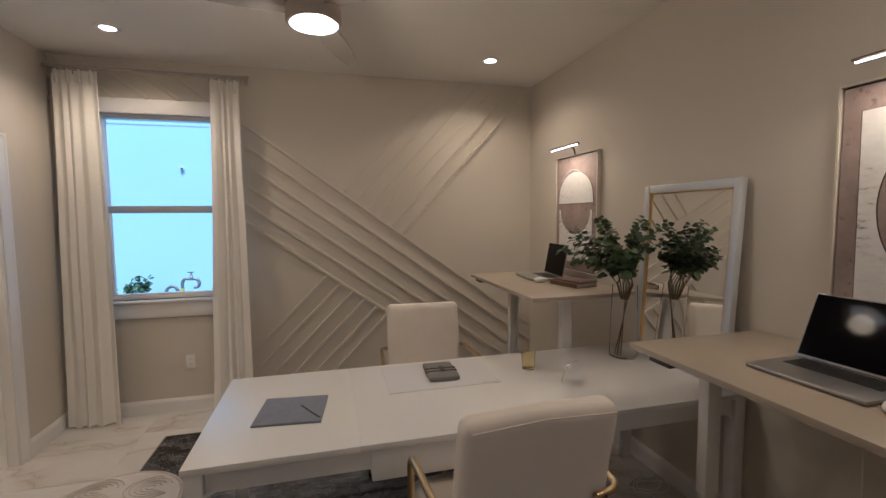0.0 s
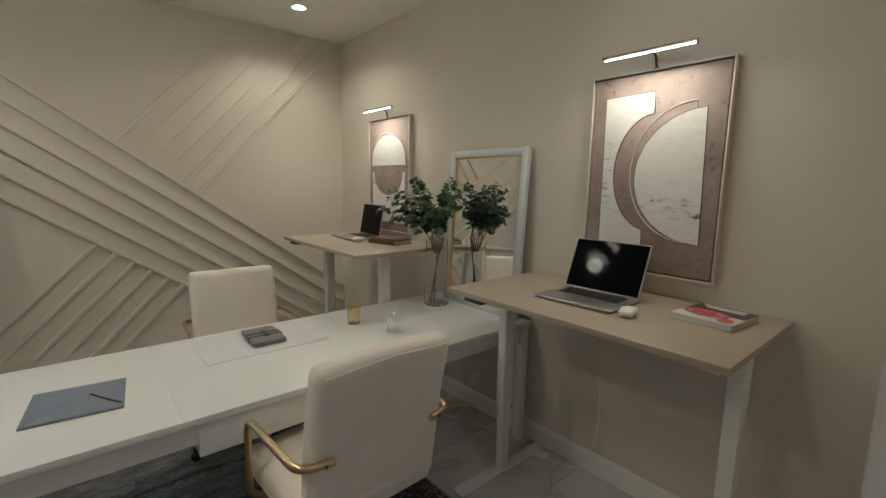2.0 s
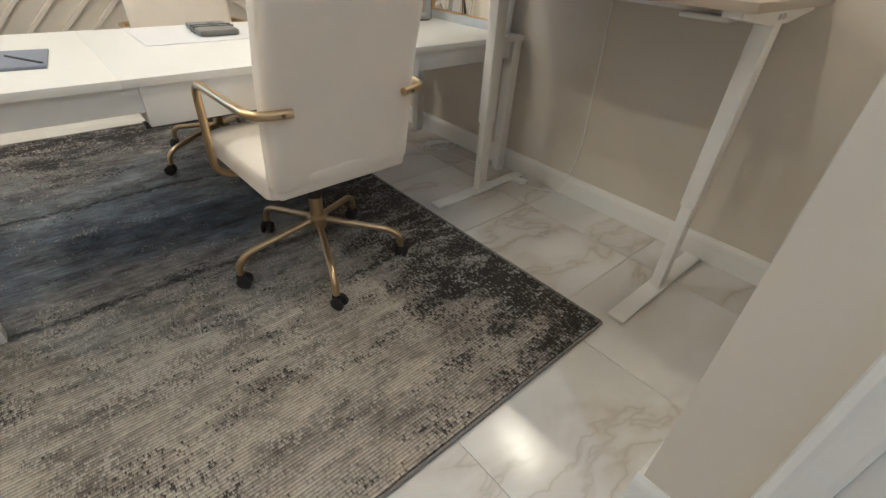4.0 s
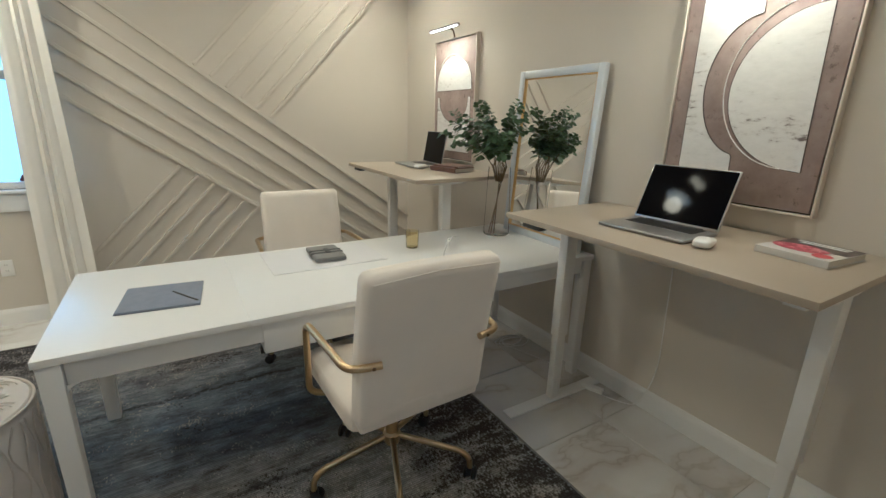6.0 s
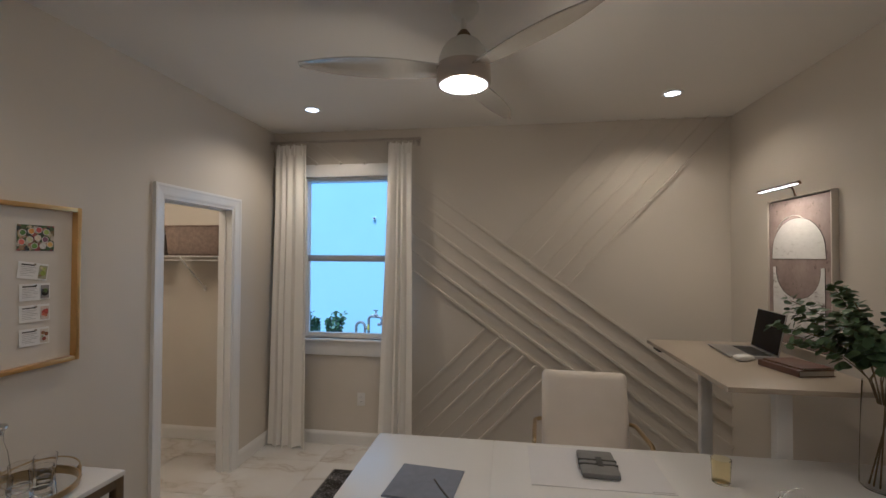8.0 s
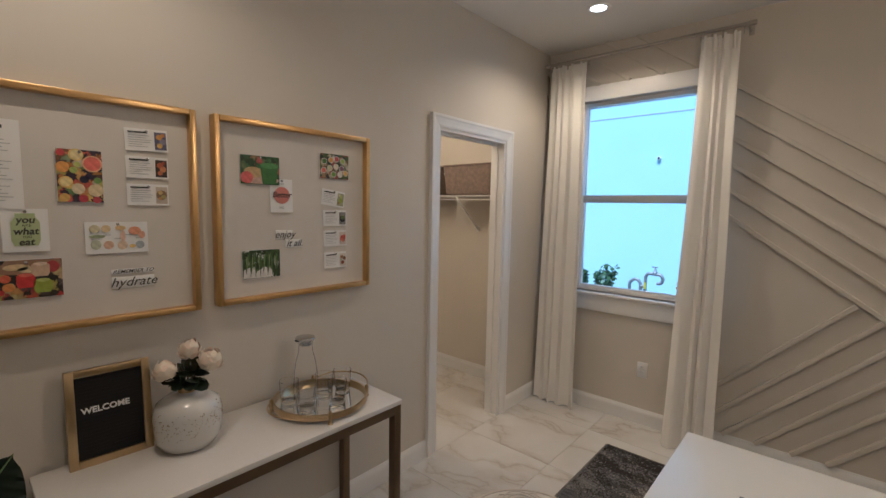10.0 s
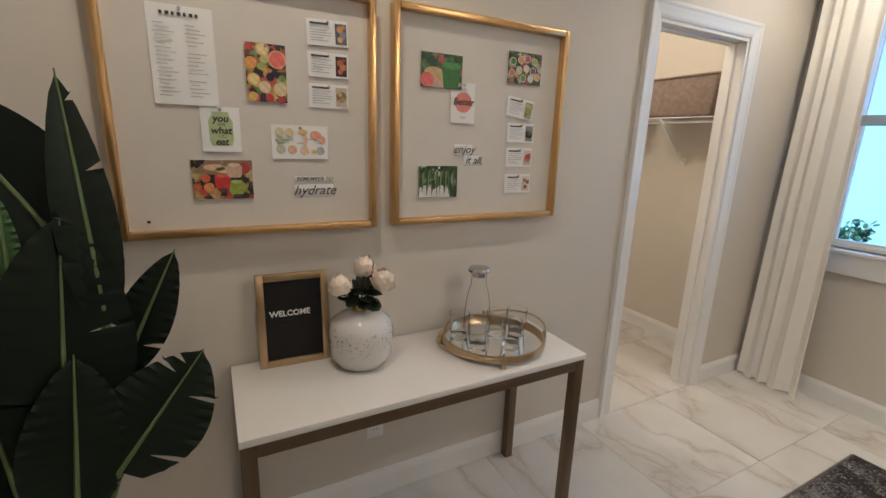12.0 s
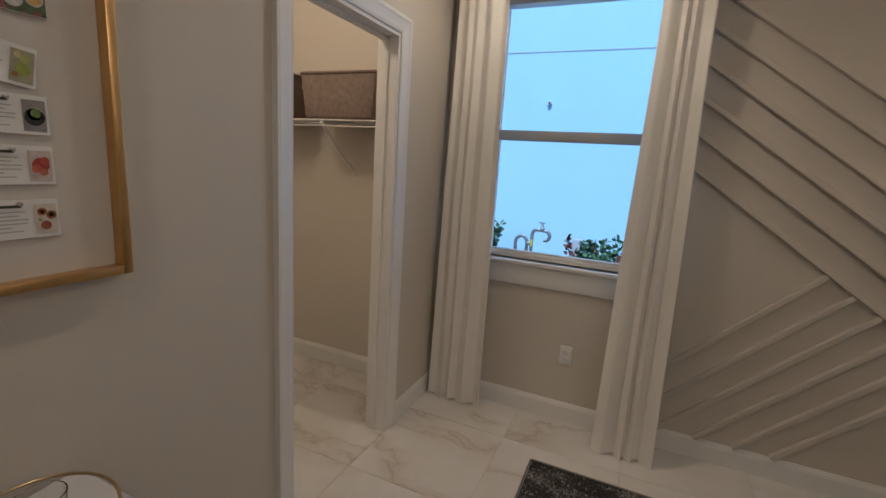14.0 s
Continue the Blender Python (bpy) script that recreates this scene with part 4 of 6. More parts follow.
curtain(-1.768, -1.482, 2.658, 0.006, 4, 3, 0.24, 0.04)
curtain(-0.736, -0.524, 2.650, 0.006, 4, 8, 0.46, 0.12)
rod = thing("curtain_rod", "brushed nickel curtain rod with rings above the window", "curtain rod", pose(0, 3.80, 2.685))
part("pole", tube([(-1.80, 0, 0), (-0.47, 0, 0)], 0.011, 14), "nickel", rod)
for x in (-1.80, -0.47):
    part("finial", lathe([(0, -0.02), (0.014, -0.02), (0.016, 0), (0.014, 0.02), (0, 0.02)], 16), "nickel", rod, m=pose(x, 0, 0, 0, 90, 0))
for x in (-1.785, -0.485):
    part("wall_bracket", box(tube([(x, 0, -0.012), (x, 0.096, -0.012)], 0.006, 10), x - 0.014, 0.0925, -0.04, x + 0.014, 0.0985, 0.03, bevel=0.003), "nickel", rod)
for x in [-1.765, -1.70, -1.635, -1.57, -1.47, -0.74, -0.68, -0.62, -0.56, -0.51]:
    ring = tube([(0, 0.019 * math.cos(a * 0.5236), 0.019 * math.sin(a * 0.5236)) for a in range(12)], 0.0022, 6, closed=True)
    r_ = part("ring", ring, "nickel", rod, m=pose(x, 0, -0.008))
    part("clip", bx(-0.004, -0.003, -0.045, 0.004, 0.003, -0.019, bevel=0.001), "nickel", r_)


def wall_mirror():
    """A framed mirror that leans on the wall and stands on the table."""
    w, h = 0.665, 1.005
    m = thing("leaning_mirror", "silver-framed mirror with gold inner edge on the table", "mirror", pose(1.931, 1.913, TZ, 0, 3.4, -1.2))
    fw, d = 0.043, 0.034
    for y0, y1, z0, z1 in ((-w / 2, -w / 2 + fw, 0, h), (w / 2 - fw, w / 2, 0, h), (-w / 2 + fw, w / 2 - fw, h - fw, h), (-w / 2 + fw, w / 2 - fw, 0, fw)):
        part("frame_bar", bx(0, y0, z0, d, y1, z1, bevel=0.003), "silver_frame", m)
    g = 0.007
    for y0, y1, z0, z1 in ((-w / 2 + fw, -w / 2 + fw + g, fw, h - fw), (w / 2 - fw - g, w / 2 - fw, fw, h - fw), (-w / 2 + fw + g, w / 2 - fw - g, h - fw - g, h - fw), (-w / 2 + fw + g, w / 2 - fw - g, fw, fw + g)):
        part("inner_edge", bx(0.006, y0, z0, d - 0.004, y1, z1, bevel=0.001), "gold", m, "gold inner edge")
    part("mirror_glass", bx(0.016, -w / 2 + fw + g, fw + g, 0.022, w / 2 - fw - g, h - fw - g), "mirror", m, "clear mirror", smooth=False)
    part("back_board", bx(0.0225, -w / 2 + fw + g, fw + g, 0.030, w / 2 - fw - g, h - fw - g), "black", m, smooth=False)
    return m


wall_mirror()


def flat_shape(outline, x, thick=0.002):
    """An outline in y and z, as a thin plate that faces west, at x."""
    bm = prism(outline, thick)
    return move(bm, Matrix(((0, 1, 0, x), (1, 0, 0, 0), (0, 0, 1, 0), (0, 0, 0, 1))))


def arc(cy, cz, ry, rz, a0, a1, steps=18):
    return [(cy + ry * math.cos(radians(a0 + (a1 - a0) * k / steps)), cz + rz * math.sin(radians(a0 + (a1 - a0) * k / steps))) for k in range(steps + 1)]


def picture(label, y0, y1, z0, z1, shapes, lines):
    w, h = y1 - y0, z1 - z0
    p = thing("framed_picture", label, "picture", pose(E - 0.036, (y0 + y1) / 2, z0), "abstract pictures")
    f = 0.008
    for a, b, c, d in ((-w / 2, -w / 2 + f, 0, h), (w / 2 - f, w / 2, 0, h), (-w / 2 + f, w / 2 - f, h - f, h), (-w / 2 + f, w / 2 - f, 0, f)):
        part("frame_bar", bx(0, a, c, 0.036, b, d, bevel=0.0015), "cream_frame", p, "thin cream float frame")
    part("shadow_gap", bx(0.020, -w / 2 + f, f, 0.030, w / 2 - f, h - f), "black", p, smooth=False)
    part("canvas", bx(0.006, -w / 2 + f + 0.007, f + 0.007, 0.0195, w / 2 - f - 0.007, h - f - 0.007, bevel=0.001), "canvas", p, "mauve and brown painted canvas")
    for s in shapes:
        part("painted_shape", flat_shape([(a * w, b * h) for a, b in s], 0.0035), "scuffed", p, "white painted shape", smooth=False)
        edge = [(0.0045, a * w, b * h) for a, b in s]
        part("outline", tube(edge, 0.0018, 6, closed=True), "print_dark", p, "dark outline")
    for s in lines:
        part("painted_line", tube([(0.0045, a * w, b * h) for a, b in s], 0.0022, 6), "scuffed", p, "thin pale line")
    return p


# y runs towards the viewer's left on this wall; shapes in shares of width and height
big_left = [(0.365, 0.07), (0.375, 0.885), (0.0, 0.895), (-0.008, 0.79)] + arc(-0.02, 0.505, 0.295, 0.285, 86, -80, 18) + [(0.02, 0.215), (0.013, 0.07)]
big_right = [(-0.358, 0.80)] + [(-0.365 + 0.473 * math.sin(radians(a)), 0.485 + 0.312 * math.cos(radians(a))) for a in range(2, 180, 8)] + [(-0.385, 0.172)]
ring_line = [(-0.29, 0.795), (-0.29, 0.83)] + [(-0.29 + 0.433 * math.sin(radians(a)), 0.505 + 0.326 * math.cos(radians(a))) for a in range(2, 180, 8)]
picture("abstract mauve and white painting of two half circles", 0.595, 1.210, 1.135, 2.052, [big_left, big_right], [ring_line])
dome = [(-0.42, 0.585), (-0.41, 0.64)] + [(0.41 * math.cos(radians(a)), 0.64 + 0.215 * math.sin(radians(a))) for a in range(172, 4, -8)] + [(0.41, 0.64), (0.42, 0.585)]
cup = [(0.40, 0.08), (0.40, 0.53), (0.345, 0.53)] + [(0.345 * math.cos(radians(a)), 0.51 - 0.185 * math.sin(radians(a))) for a in range(4, 178, 10)] + [(-0.345, 0.53), (-0.40, 0.53), (-0.40, 0.08)]
picture("abstract mauve and white painting of a dome and bowl", 2.748, 3.342, 1.135, 2.052, [dome, cup], [[(0.06 + 0.34 * math.cos(radians(a)), 0.64 + 0.235 * math.sin(radians(a))) for a in range(150, 30, -10)]])


def picture_light(y):
    p = thing("picture_light", "bronze picture light glowing above a painting", "picture light", pose(E, y, 2.10), "picture lights")
    tilt = pose(-0.135, 0, 0, 0, 25, 0)
    shell = bm_new()
    prof = [(0.013 * math.cos(radians(a)), 0.013 * math.sin(radians(a))) for a in range(-10, 191, 15)]
    rows = [[shell.verts.new((px, yy, pz)) for px, pz in prof] for yy in (-0.20, 0.20)]
    for k in range(len(prof) - 1):
        shell.faces.new((rows[0][k], rows[0][k + 1], rows[1][k + 1], rows[1][k]))
    for r in rows:
        shell.faces.new(r)
    part("shade", shell, "bronze", p, "dark bronze tube", tilt)
    part("diffuser", bx(-0.005, -0.194, -0.006, 0.005, 0.194, -0.0025, bevel=0.002), "lamp_white", p, "glowing white diffuser", tilt)
    part("arm", tube(bend([(-0.135, 0, 0.008), (-0.05, 0, 0.006), (-0.036, 0, -0.046)], 0.02, 5), 0.006, 10), "bronze", p)
    part("wall_plate", bx(-0.042, -0.012, -0.050, 0.0, 0.012, -0.0465, bevel=0.001), "bronze", p)
    return p


M["lamp_white"] = glow("white_lamp_glow", (1.0, 0.82, 0.62), 7.0)
for py, pz in PICTURES:
    picture_light(py)

# ---- on the ceiling ----
def ceiling_fan():
    f = thing("ceiling_fan", "three-bladed ceiling fan with nickel band and lit lamp", "ceiling fan", pose(FAN[0], FAN[1], 0))
    part("canopy", lathe([(0, H), (0.068, H), (0.066, H - 0.02), (0.045, H - 0.05), (0.022, H - 0.06), (0, H - 0.06)], 32), "fan_white", f)
    part("downrod", lathe([(0, 2.66), (0.013, 2.66), (0.013, H - 0.055), (0, H - 0.055)], 18), "fan_white", f)
    part("yoke_cover", lathe([(0, 2.690), (0.016, 2.690), (0.030, 2.672), (0.036, 2.655), (0, 2.655)], 28), "bronze", f, "dark yoke cover")
    part("housing", lathe([(0, 2.660), (0.034, 2.658), (0.070, 2.635), (0.097, 2.600), (0.112, 2.560), (0.114, 2.528), (0, 2.528)], 40), "fan_white", f, "white motor dome")
    part("band", lathe([(0.108, 2.528), (0.121, 2.526), (0.122, 2.450), (0.117, 2.440), (0.106, 2.440), (0.104, 2.450)], 48, closed=True), "nickel", f, "brushed nickel band")
    part("diffuser", lathe([(0, 2.438), (0.060, 2.440), (0.104, 2.447), (0.104, 2.453), (0, 2.453)], 40), "lamp_warm", f, "glowing opal diffuser")
    for k in range(3):
        bm = bm_new()
        rows = []
        for i in range(13):
            s = i / 12
            r = 0.10 + 0.62 * s
            half = 0.045 + 0.030 * math.sin(3.0 * min(1, s * 1.05)) - 0.030 * s ** 6
            tw = radians(13 - 4 * s)
            rows.append([bm.verts.new((r, q * half * math.cos(tw), 2.505 + q * half * math.sin(tw) + 0.004 * (1 - q * q))) for q in (-1, -0.5, 0, 0.5, 1)])
        for a, b in zip(rows, rows[1:]):
            for j in range(4):
                bm.faces.new((a[j], a[j + 1], b[j + 1], b[j]))
        thicken(bm, 0.006)
        part("blade", bm, "blade", f, m=pose(0, 0, 0, 0, 0, 194 + 120 * k))
    return f


ceiling_fan()
first = None
for dx, dy in DOWNLIGHTS:
    if first is None:
        first = thing("recessed_downlight", "white recessed ceiling downlight, lit", "downlight", pose(dx, dy, H), "ceiling downlights")
        part("trim_ring", lathe([(0.046, 0.0), (0.072, 0.0), (0.072, -0.004), (0.066, -0.008), (0.048, -0.006)], 36, closed=True), "trim", first)
        part("lens", lathe([(0, -0.002), (0.046, -0.002), (0.046, -0.005), (0, -0.005)], 32), "lamp_white", first, "glowing lens")
    else:
        # south and passage copies are unseen; the passage one is an added light
        copy_thing(first, pose(dx, dy, H))


def outlet(name_label, m):
    o = thing("wall_outlet", name_label, "outlet", m, "wall outlets")
    part("cover_plate", bx(-0.035, -0.006, -0.057, 0.035, 0, 0.057, bevel=0.002), "trim", o)
    for z in (-0.02, 0.02):
        s = part("socket", bx(-0.017, -0.0085, z - 0.0145, 0.017, -0.0062, z + 0.0145, bevel=0.001), "trim", o)
        for x in (-0.006, 0.006):
            part("slot", bx(x - 0.0011, -0.0092, z - 0.002, x + 0.0011, -0.0086, z + 0.008), "black", s, smooth=False)
    return o


outlet("white duplex wall outlet under the window", pose(-0.992, N, 0.408))
outlet("white duplex wall outlet under the console table", pose(W, 1.205, 0.335, 0, 0, 90))

# ---- things on the desks and the table ----
def laptop(label, m, group="laptops", tilt=108):
    """Hinge along x; the screen stands at the back (+y), the front edge faces -y."""
    l = thing("laptop", label, "laptop", m, group)
    base = part("base", bx(-0.178, -0.245, 0.003, 0.178, 0.0, 0.015, bevel=0.004, seg=3), "alu", l, "silver aluminium body")
    part("keyboard_well", bx(-0.142, -0.118, 0.0146, 0.142, -0.012, 0.0156), "black", base, "black keyboard", smooth=False)
    for r in range(5):
        for k in range(13):
            kx = -0.138 + k * 0.0213
            if r == 4 and 3 <= k <= 8:
                if k > 3:
                    continue
                part("key", bx(kx, -0.117, 0.0158, kx + 0.126, -0.0985, 0.0172), "black", base, smooth=False)
                continue
            part("key", bx(kx, -0.032 - r * 0.0213, 0.0158, kx + 0.0188, -0.0145 - r * 0.0213, 0.0172), "black", base, smooth=False)
    part("trackpad", bx(-0.065, -0.232, 0.0151, 0.065, -0.132, 0.0155), "alu", base, smooth=False)
    for fx in (-0.15, 0.15):
        for fy in (-0.22, -0.03):
            part("foot", bx(fx - 0.008, fy - 0.008, 0, fx + 0.008, fy + 0.008, 0.003), "rubber", base, smooth=False)
    lid = part("lid", bx(-0.178, -0.004, 0.0, 0.178, 0.003, 0.243, bevel=0.0018), "alu", l, "silver display lid", pose(0, 0.002, 0.016, -(tilt - 90), 0, 0))
    part("screen", bx(-0.172, -0.0055, 0.008, 0.172, -0.0043, 0.238), "screen", lid, "black glass screen", smooth=False)
    part("hinge", tube([(-0.12, 0.002, 0.014), (0.12, 0.002, 0.014)], 0.005, 10), "black", l)
    return l


# screen at the wall side: turned so that its front looks west
laptop("open silver laptop with dark screen on the greige desk", pose(1.785, 0.975, SD2[3], 0, 0, -88), tilt=113)
laptop("open silver laptop with dark screen by the accent wall", pose(1.800, 3.00, SD1[3], 0, 0, -96), tilt=100)


def mouse(label, m):
    bm = pillow(0.062, 0.108, 0.034, 0.016, cuts=8)
    for v in bm.verts:
        s = v.co.y / 0.054
        v.co.z = max(-0.017, v.co.z * (1 - 0.32 * max(0, s)) * (1 - 0.25 * s * s)) + 0.017
        v.co.x *= 1 - 0.16 * s * s
    t = thing("computer_mouse", label, "mouse", m, "computer mice")
    part("shell", bm, "white_paint", t, "white plastic shell")
    part("scroll_wheel", lathe([(0, -0.003), (0.007, -0.003), (0.007, 0.003), (0, 0.003)], 14), "deskpad", t, m=pose(0, 0.028, 0.0245, 0, 90, 0))
    return t


mouse("white computer mouse beside the laptop on the desk", pose(1.597, 0.742, SD2[3], 0, 0, -75))
mouse("white computer mouse on the desk by the accent wall", pose(1.59, 2.795, SD1[3], 0, 0, -70))


def book(label, m, w, d, h, cover, group="books"):
    b = thing("book", label, "book", m, group)
    part("pages", bx(-w / 2 + 0.004, -d / 2 + 0.005, 0.003, w / 2 - 0.005, d / 2 - 0.005, h - 0.003), "pages", b, "cream page block", smooth=False)
    part("back_cover", bx(-w / 2, -d / 2, 0, w / 2, d / 2, 0.0028, bevel=0.0008), cover, b)
    part("front_cover", bx(-w / 2, -d / 2, h - 0.0028, w / 2, d / 2, h, bevel=0.0008), cover, b)
    part("spine", bx(-w / 2 - 0.001, -d / 2, 0.0028, -w / 2 + 0.0035, d / 2, h - 0.0028), cover, b, smooth=False)
    return b


cook = book("hardback cookbook with a pink berry cover on the desk", pose(1.812, 0.515, SD2[3], 0, 0, -6), 0.232, 0.212, 0.024, "book_red")
# the cover's print: dark field, a bowl of berries and bars for the title
part("cover_field", bx(-0.004, -0.104, 0.0241, 0.114, 0.104, 0.0246), "print_dark", cook, "dark printed field", smooth=False)
bowl = lathe([(0, 0), (0.052, 0), (0.052, 0.0009), (0, 0.0009)], 28)
part("berry_print", move(bowl, Matrix.Diagonal((0.95, 1.55, 1, 1))), "print_pink", cook, "pink berry print", pose(-0.022, 0.020, 0.0247))
part("berry_print", lathe([(0, 0), (0.027, 0), (0.027, 0.0008), (0, 0.0008)], 20), "print_red", cook, "", pose(-0.070, -0.066, 0.0242))
for k, (ty, tl) in enumerate(((0.088, 0.15), (0.064, 0.13))):
    for q in range(9):
        y0 = -0.07 + q * tl / 9 + 0.01
        part("title_bar", bx(ty, -0.012 + y0, 0.0247, ty + 0.015, y0 + tl / 9 * 0.7 - 0.004, 0.0251), "paper", cook, smooth=False)
book("brown leather-bound book on the far desk", pose(1.735, 2.60, SD1[3], 0, 0, 12), 0.19, 0.25, 0.030, "book_brown")
slim = book("slim brown notebook lying on the thicker book", pose(1.745, 2.60, SD1[3] + 0.030, 0, 0, 15), 0.17, 0.23, 0.010, "book_brown")


def envelope():
    e = thing("felt_envelope", "slate grey felt document envelope on the table", "envelope", pose(-0.045, 1.905, TZ, 0, 0, -6))
    w, d = 0.275, 0.275
    body = bx(-w / 2, -d / 2, 0, w / 2, d / 2, 0.006, bevel=0.002)
    part("pouch", body, "envelope", e)
    fl = bm_new()
    vs = [fl.verts.new(p) for p in ((-w / 2 + 0.002, -d / 2 + 0.002, 0.0065), (w / 2 - 0.002, -d / 2 + 0.004, 0.0065), (w / 2, -d / 2 + 0.03, 0.008), (0.035, 0.02, 0.0095), (-0.02, -0.02, 0.0075))]
    fl.faces.new(vs)
    thicken(fl, 0.002)
    part("flap", fl, "envelope", e, "folded felt flap", smooth=False)
    part("edge_tie", tube([(0.035, 0.02, 0.0125), (0.08, -0.045, 0.0125), (w / 2 - 0.01, -d / 2 + 0.03, 0.0115)], 0.0035, 8), "strap", e, "dark rolled edge")
    return e


envelope()
pad = thing("desk_pad", "pale grey desk pad lying on the white table", "desk pad", pose(0.668, 2.152, TZ, 0, 0, 0))
part("sheet", bx(-0.282, -0.188, 0, 0.282, 0.188, 0.003, bevel=0.001), "deskpad", pad)
for k in range(7):
    part("print_mark", bx(0.19 + k * 0.012, -0.180, 0.0031, 0.199 + k * 0.012, -0.174, 0.0034), "ink_grey", pad, smooth=False)

nb = thing("leather_notebook", "grey leather notebook tied with a dark strap", "notebook", pose(0.682, 2.155, TZ + 0.003, 0, 0, -2))
part("page_block", bx(-0.072, -0.108, 0.003, 0.074, 0.108, 0.021), "pages", nb, "cream pages", smooth=False)
cv = pillow(0.158, 0.232, 0.027, 0.010, cuts=8)
part("cover", move(cv, Matrix.Translation((0, 0, 0.0135))), "notebook", nb)
for y in (-0.03, 0.012):
    part("strap", bx(-0.081, y - 0.006, 0.001, 0.081, y + 0.006, 0.0295, bevel=0.002), "strap", nb, "dark leather strap")
part("tab", bx(-0.006, -0.05, 0.0288, 0.02, 0.035, 0.0318, bevel=0.0014), "strap", nb, "dark closing tab")


def tumbler(name, label, m, r0, r1, h, material, group="", wall=0.003, base=0.008, cat="glass"):
    prof = [(0, 0), (r0 * 0.96, 0), (r0, 0.003), (r1, h - 0.001), (r1 - wall * 0.5, h), (r1 - wall, h - 0.001), (r0 - wall, base), (0, base)]
    t = thing(name, label, cat, m, group)
    if base < 0.006:
        # thin-walled glass on a pressed ring foot
        prof = [(r0 - wall * 1.6, 0), (r0, 0), (r0, 0.003), (r1, h - 0.001), (r1 - wall * 0.5, h), (r1 - wall, h - 0.001), (r0 - wall, 0.006)]
    part("bowl", lathe(prof, 36, closed=base < 0.006), material, t)
    return t


tumbler("amber_tumbler", "small amber glass tumbler on the white table", pose(1.165, 2.105, TZ + 0.001), 0.034, 0.038, 0.098, "amber")
cs = thing("card_stand", "clear acrylic folded card stand on the table", "card stand", pose(1.29, 1.86, TZ, 0, 0, 20))
part("front_leaf", bx(-0.05, -0.0015, 0, 0.05, 0.0015, 0.11, bevel=0.0008), "acrylic", cs, "", pose(0, -0.03, 0, -16, 0, 0))
part("back_leaf", bx(-0.05, -0.0015, 0, 0.05, 0.0015, 0.11, bevel=0.0008), "acrylic", cs, "", pose(0, 0.032, 0, 16, 0, 0))


# ---- tall glass vase with eucalyptus ----
VX, VY = 1.800, 2.150
vase = thing("glass_vase", "tall tapered clear glass vase on the table", "vase", pose(VX, VY, TZ + 0.001))
part("vessel", lathe([(0, 0), (0.076, 0), (0.081, 0.006), (0.080, 0.06), (0.075, 0.25), (0.069, 0.425), (0.068, 0.427), (0.067, 0.425), (0.073, 0.25), (0.078, 0.06), (0.077, 0.012), (0, 0.010)], 40), "thin_glass", vase)
rnd = random.Random(11)
spray = thing("eucalyptus_bunch", "green eucalyptus branches standing in the glass vase", "branches", pose(VX, VY, TZ))


def leaf_disc(bm, p, normal, along, size):
    """One rounded, slightly cupped leaf."""
    n = normal.normalized()
    a = (along - n * along.dot(n)).normalized()
    s = n.cross(a)
    ring = []
    for k in range(8):
        q = 6.2832 * k / 8
        u, v = math.cos(q), math.sin(q)
        ring.append(bm.verts.new(p + a * size * (0.95 + u * (1.0 if u < 0 else 1.08)) + s * v * size * 0.88 + n * size * 0.22 * (v * v)))
    mid = bm.verts.new(p + a * size * 0.95 - n * size * 0.06)
    for k in range(8):
        bm.faces.new((mid, ring[k], ring[(k + 1) % 8]))


tips = [(-0.32, 0.18, 0.62), (-0.26, 0.14, 0.74), (-0.10, 0.06, 0.80), (0.00, -0.14, 0.80), (-0.05, 0.20, 0.80), (0.03, -0.24, 0.76), (0.05, -0.16, 0.66), (-0.20, 0.24, 0.68), (-0.30, 0.06, 0.56), (0.0, 0.17, 0.68), (-0.08, -0.18, 0.62), (0.06, 0.0, 0.74), (-0.14, 0.02, 0.70), (-0.04, -0.06, 0.60), (-0.18, -0.06, 0.66), (0.04, 0.10, 0.60)]
for k, tip in enumerate(tips):
    a = 6.2832 * k / len(tips)
    foot = Vector((0.055 * math.cos(a + 3.0), 0.055 * math.sin(a + 3.0), 0.014))
    neck = Vector((0.045 * math.cos(a), 0.045 * math.sin(a), 0.43))
    end = Vector(tip)
    if k >= 3:
        foot = Vector((0.02 * math.cos(a), 0.02 * math.sin(a), 0.34))
    pts = [foot.lerp(neck, s / 4) for s in range(5)] + [neck.lerp(end, s / 8) + Vector((0, 0, 0.05 * math.sin(3.14 * s / 8))) for s in range(1, 9)]
    br = part("branch", tube(pts, [0.0034 - 0.00018 * i for i in range(len(pts))], 6), "stem", spray, "brown stem")
    lm = bm_new()
    for s in range(24):
        f = s / 23
        p0 = neck.lerp(end, 0.22 + 0.80 * f) + Vector((0, 0, 0.05 * math.sin(3.14 * min(1, 0.22 + 0.8 * f))))
        d = (end - neck).normalized()
        size = 0.0245 * (1.1 - 0.45 * f) * rnd.uniform(0.8, 1.15)
        side = d.orthogonal().normalized()
        side.rotate(Matrix.Rotation(rnd.uniform(0, 6.28), 3, d))
        for sg in (-1, 1):
            al = (side * sg + d * 0.45 + Vector((rnd.uniform(-0.4, 0.4), rnd.uniform(-0.4, 0.4), rnd.uniform(-0.2, 0.5)))).normalized()
            nr = (d * 0.6 + Vector((rnd.uniform(-0.6, 0.6), rnd.uniform(-0.6, 0.6), rnd.uniform(0.0, 0.9)))).normalized()
            leaf_disc(lm, p0 + al * 0.008, nr, al, size)
    part("leaves", lm, "euc", br, "rounded grey-green leaves")


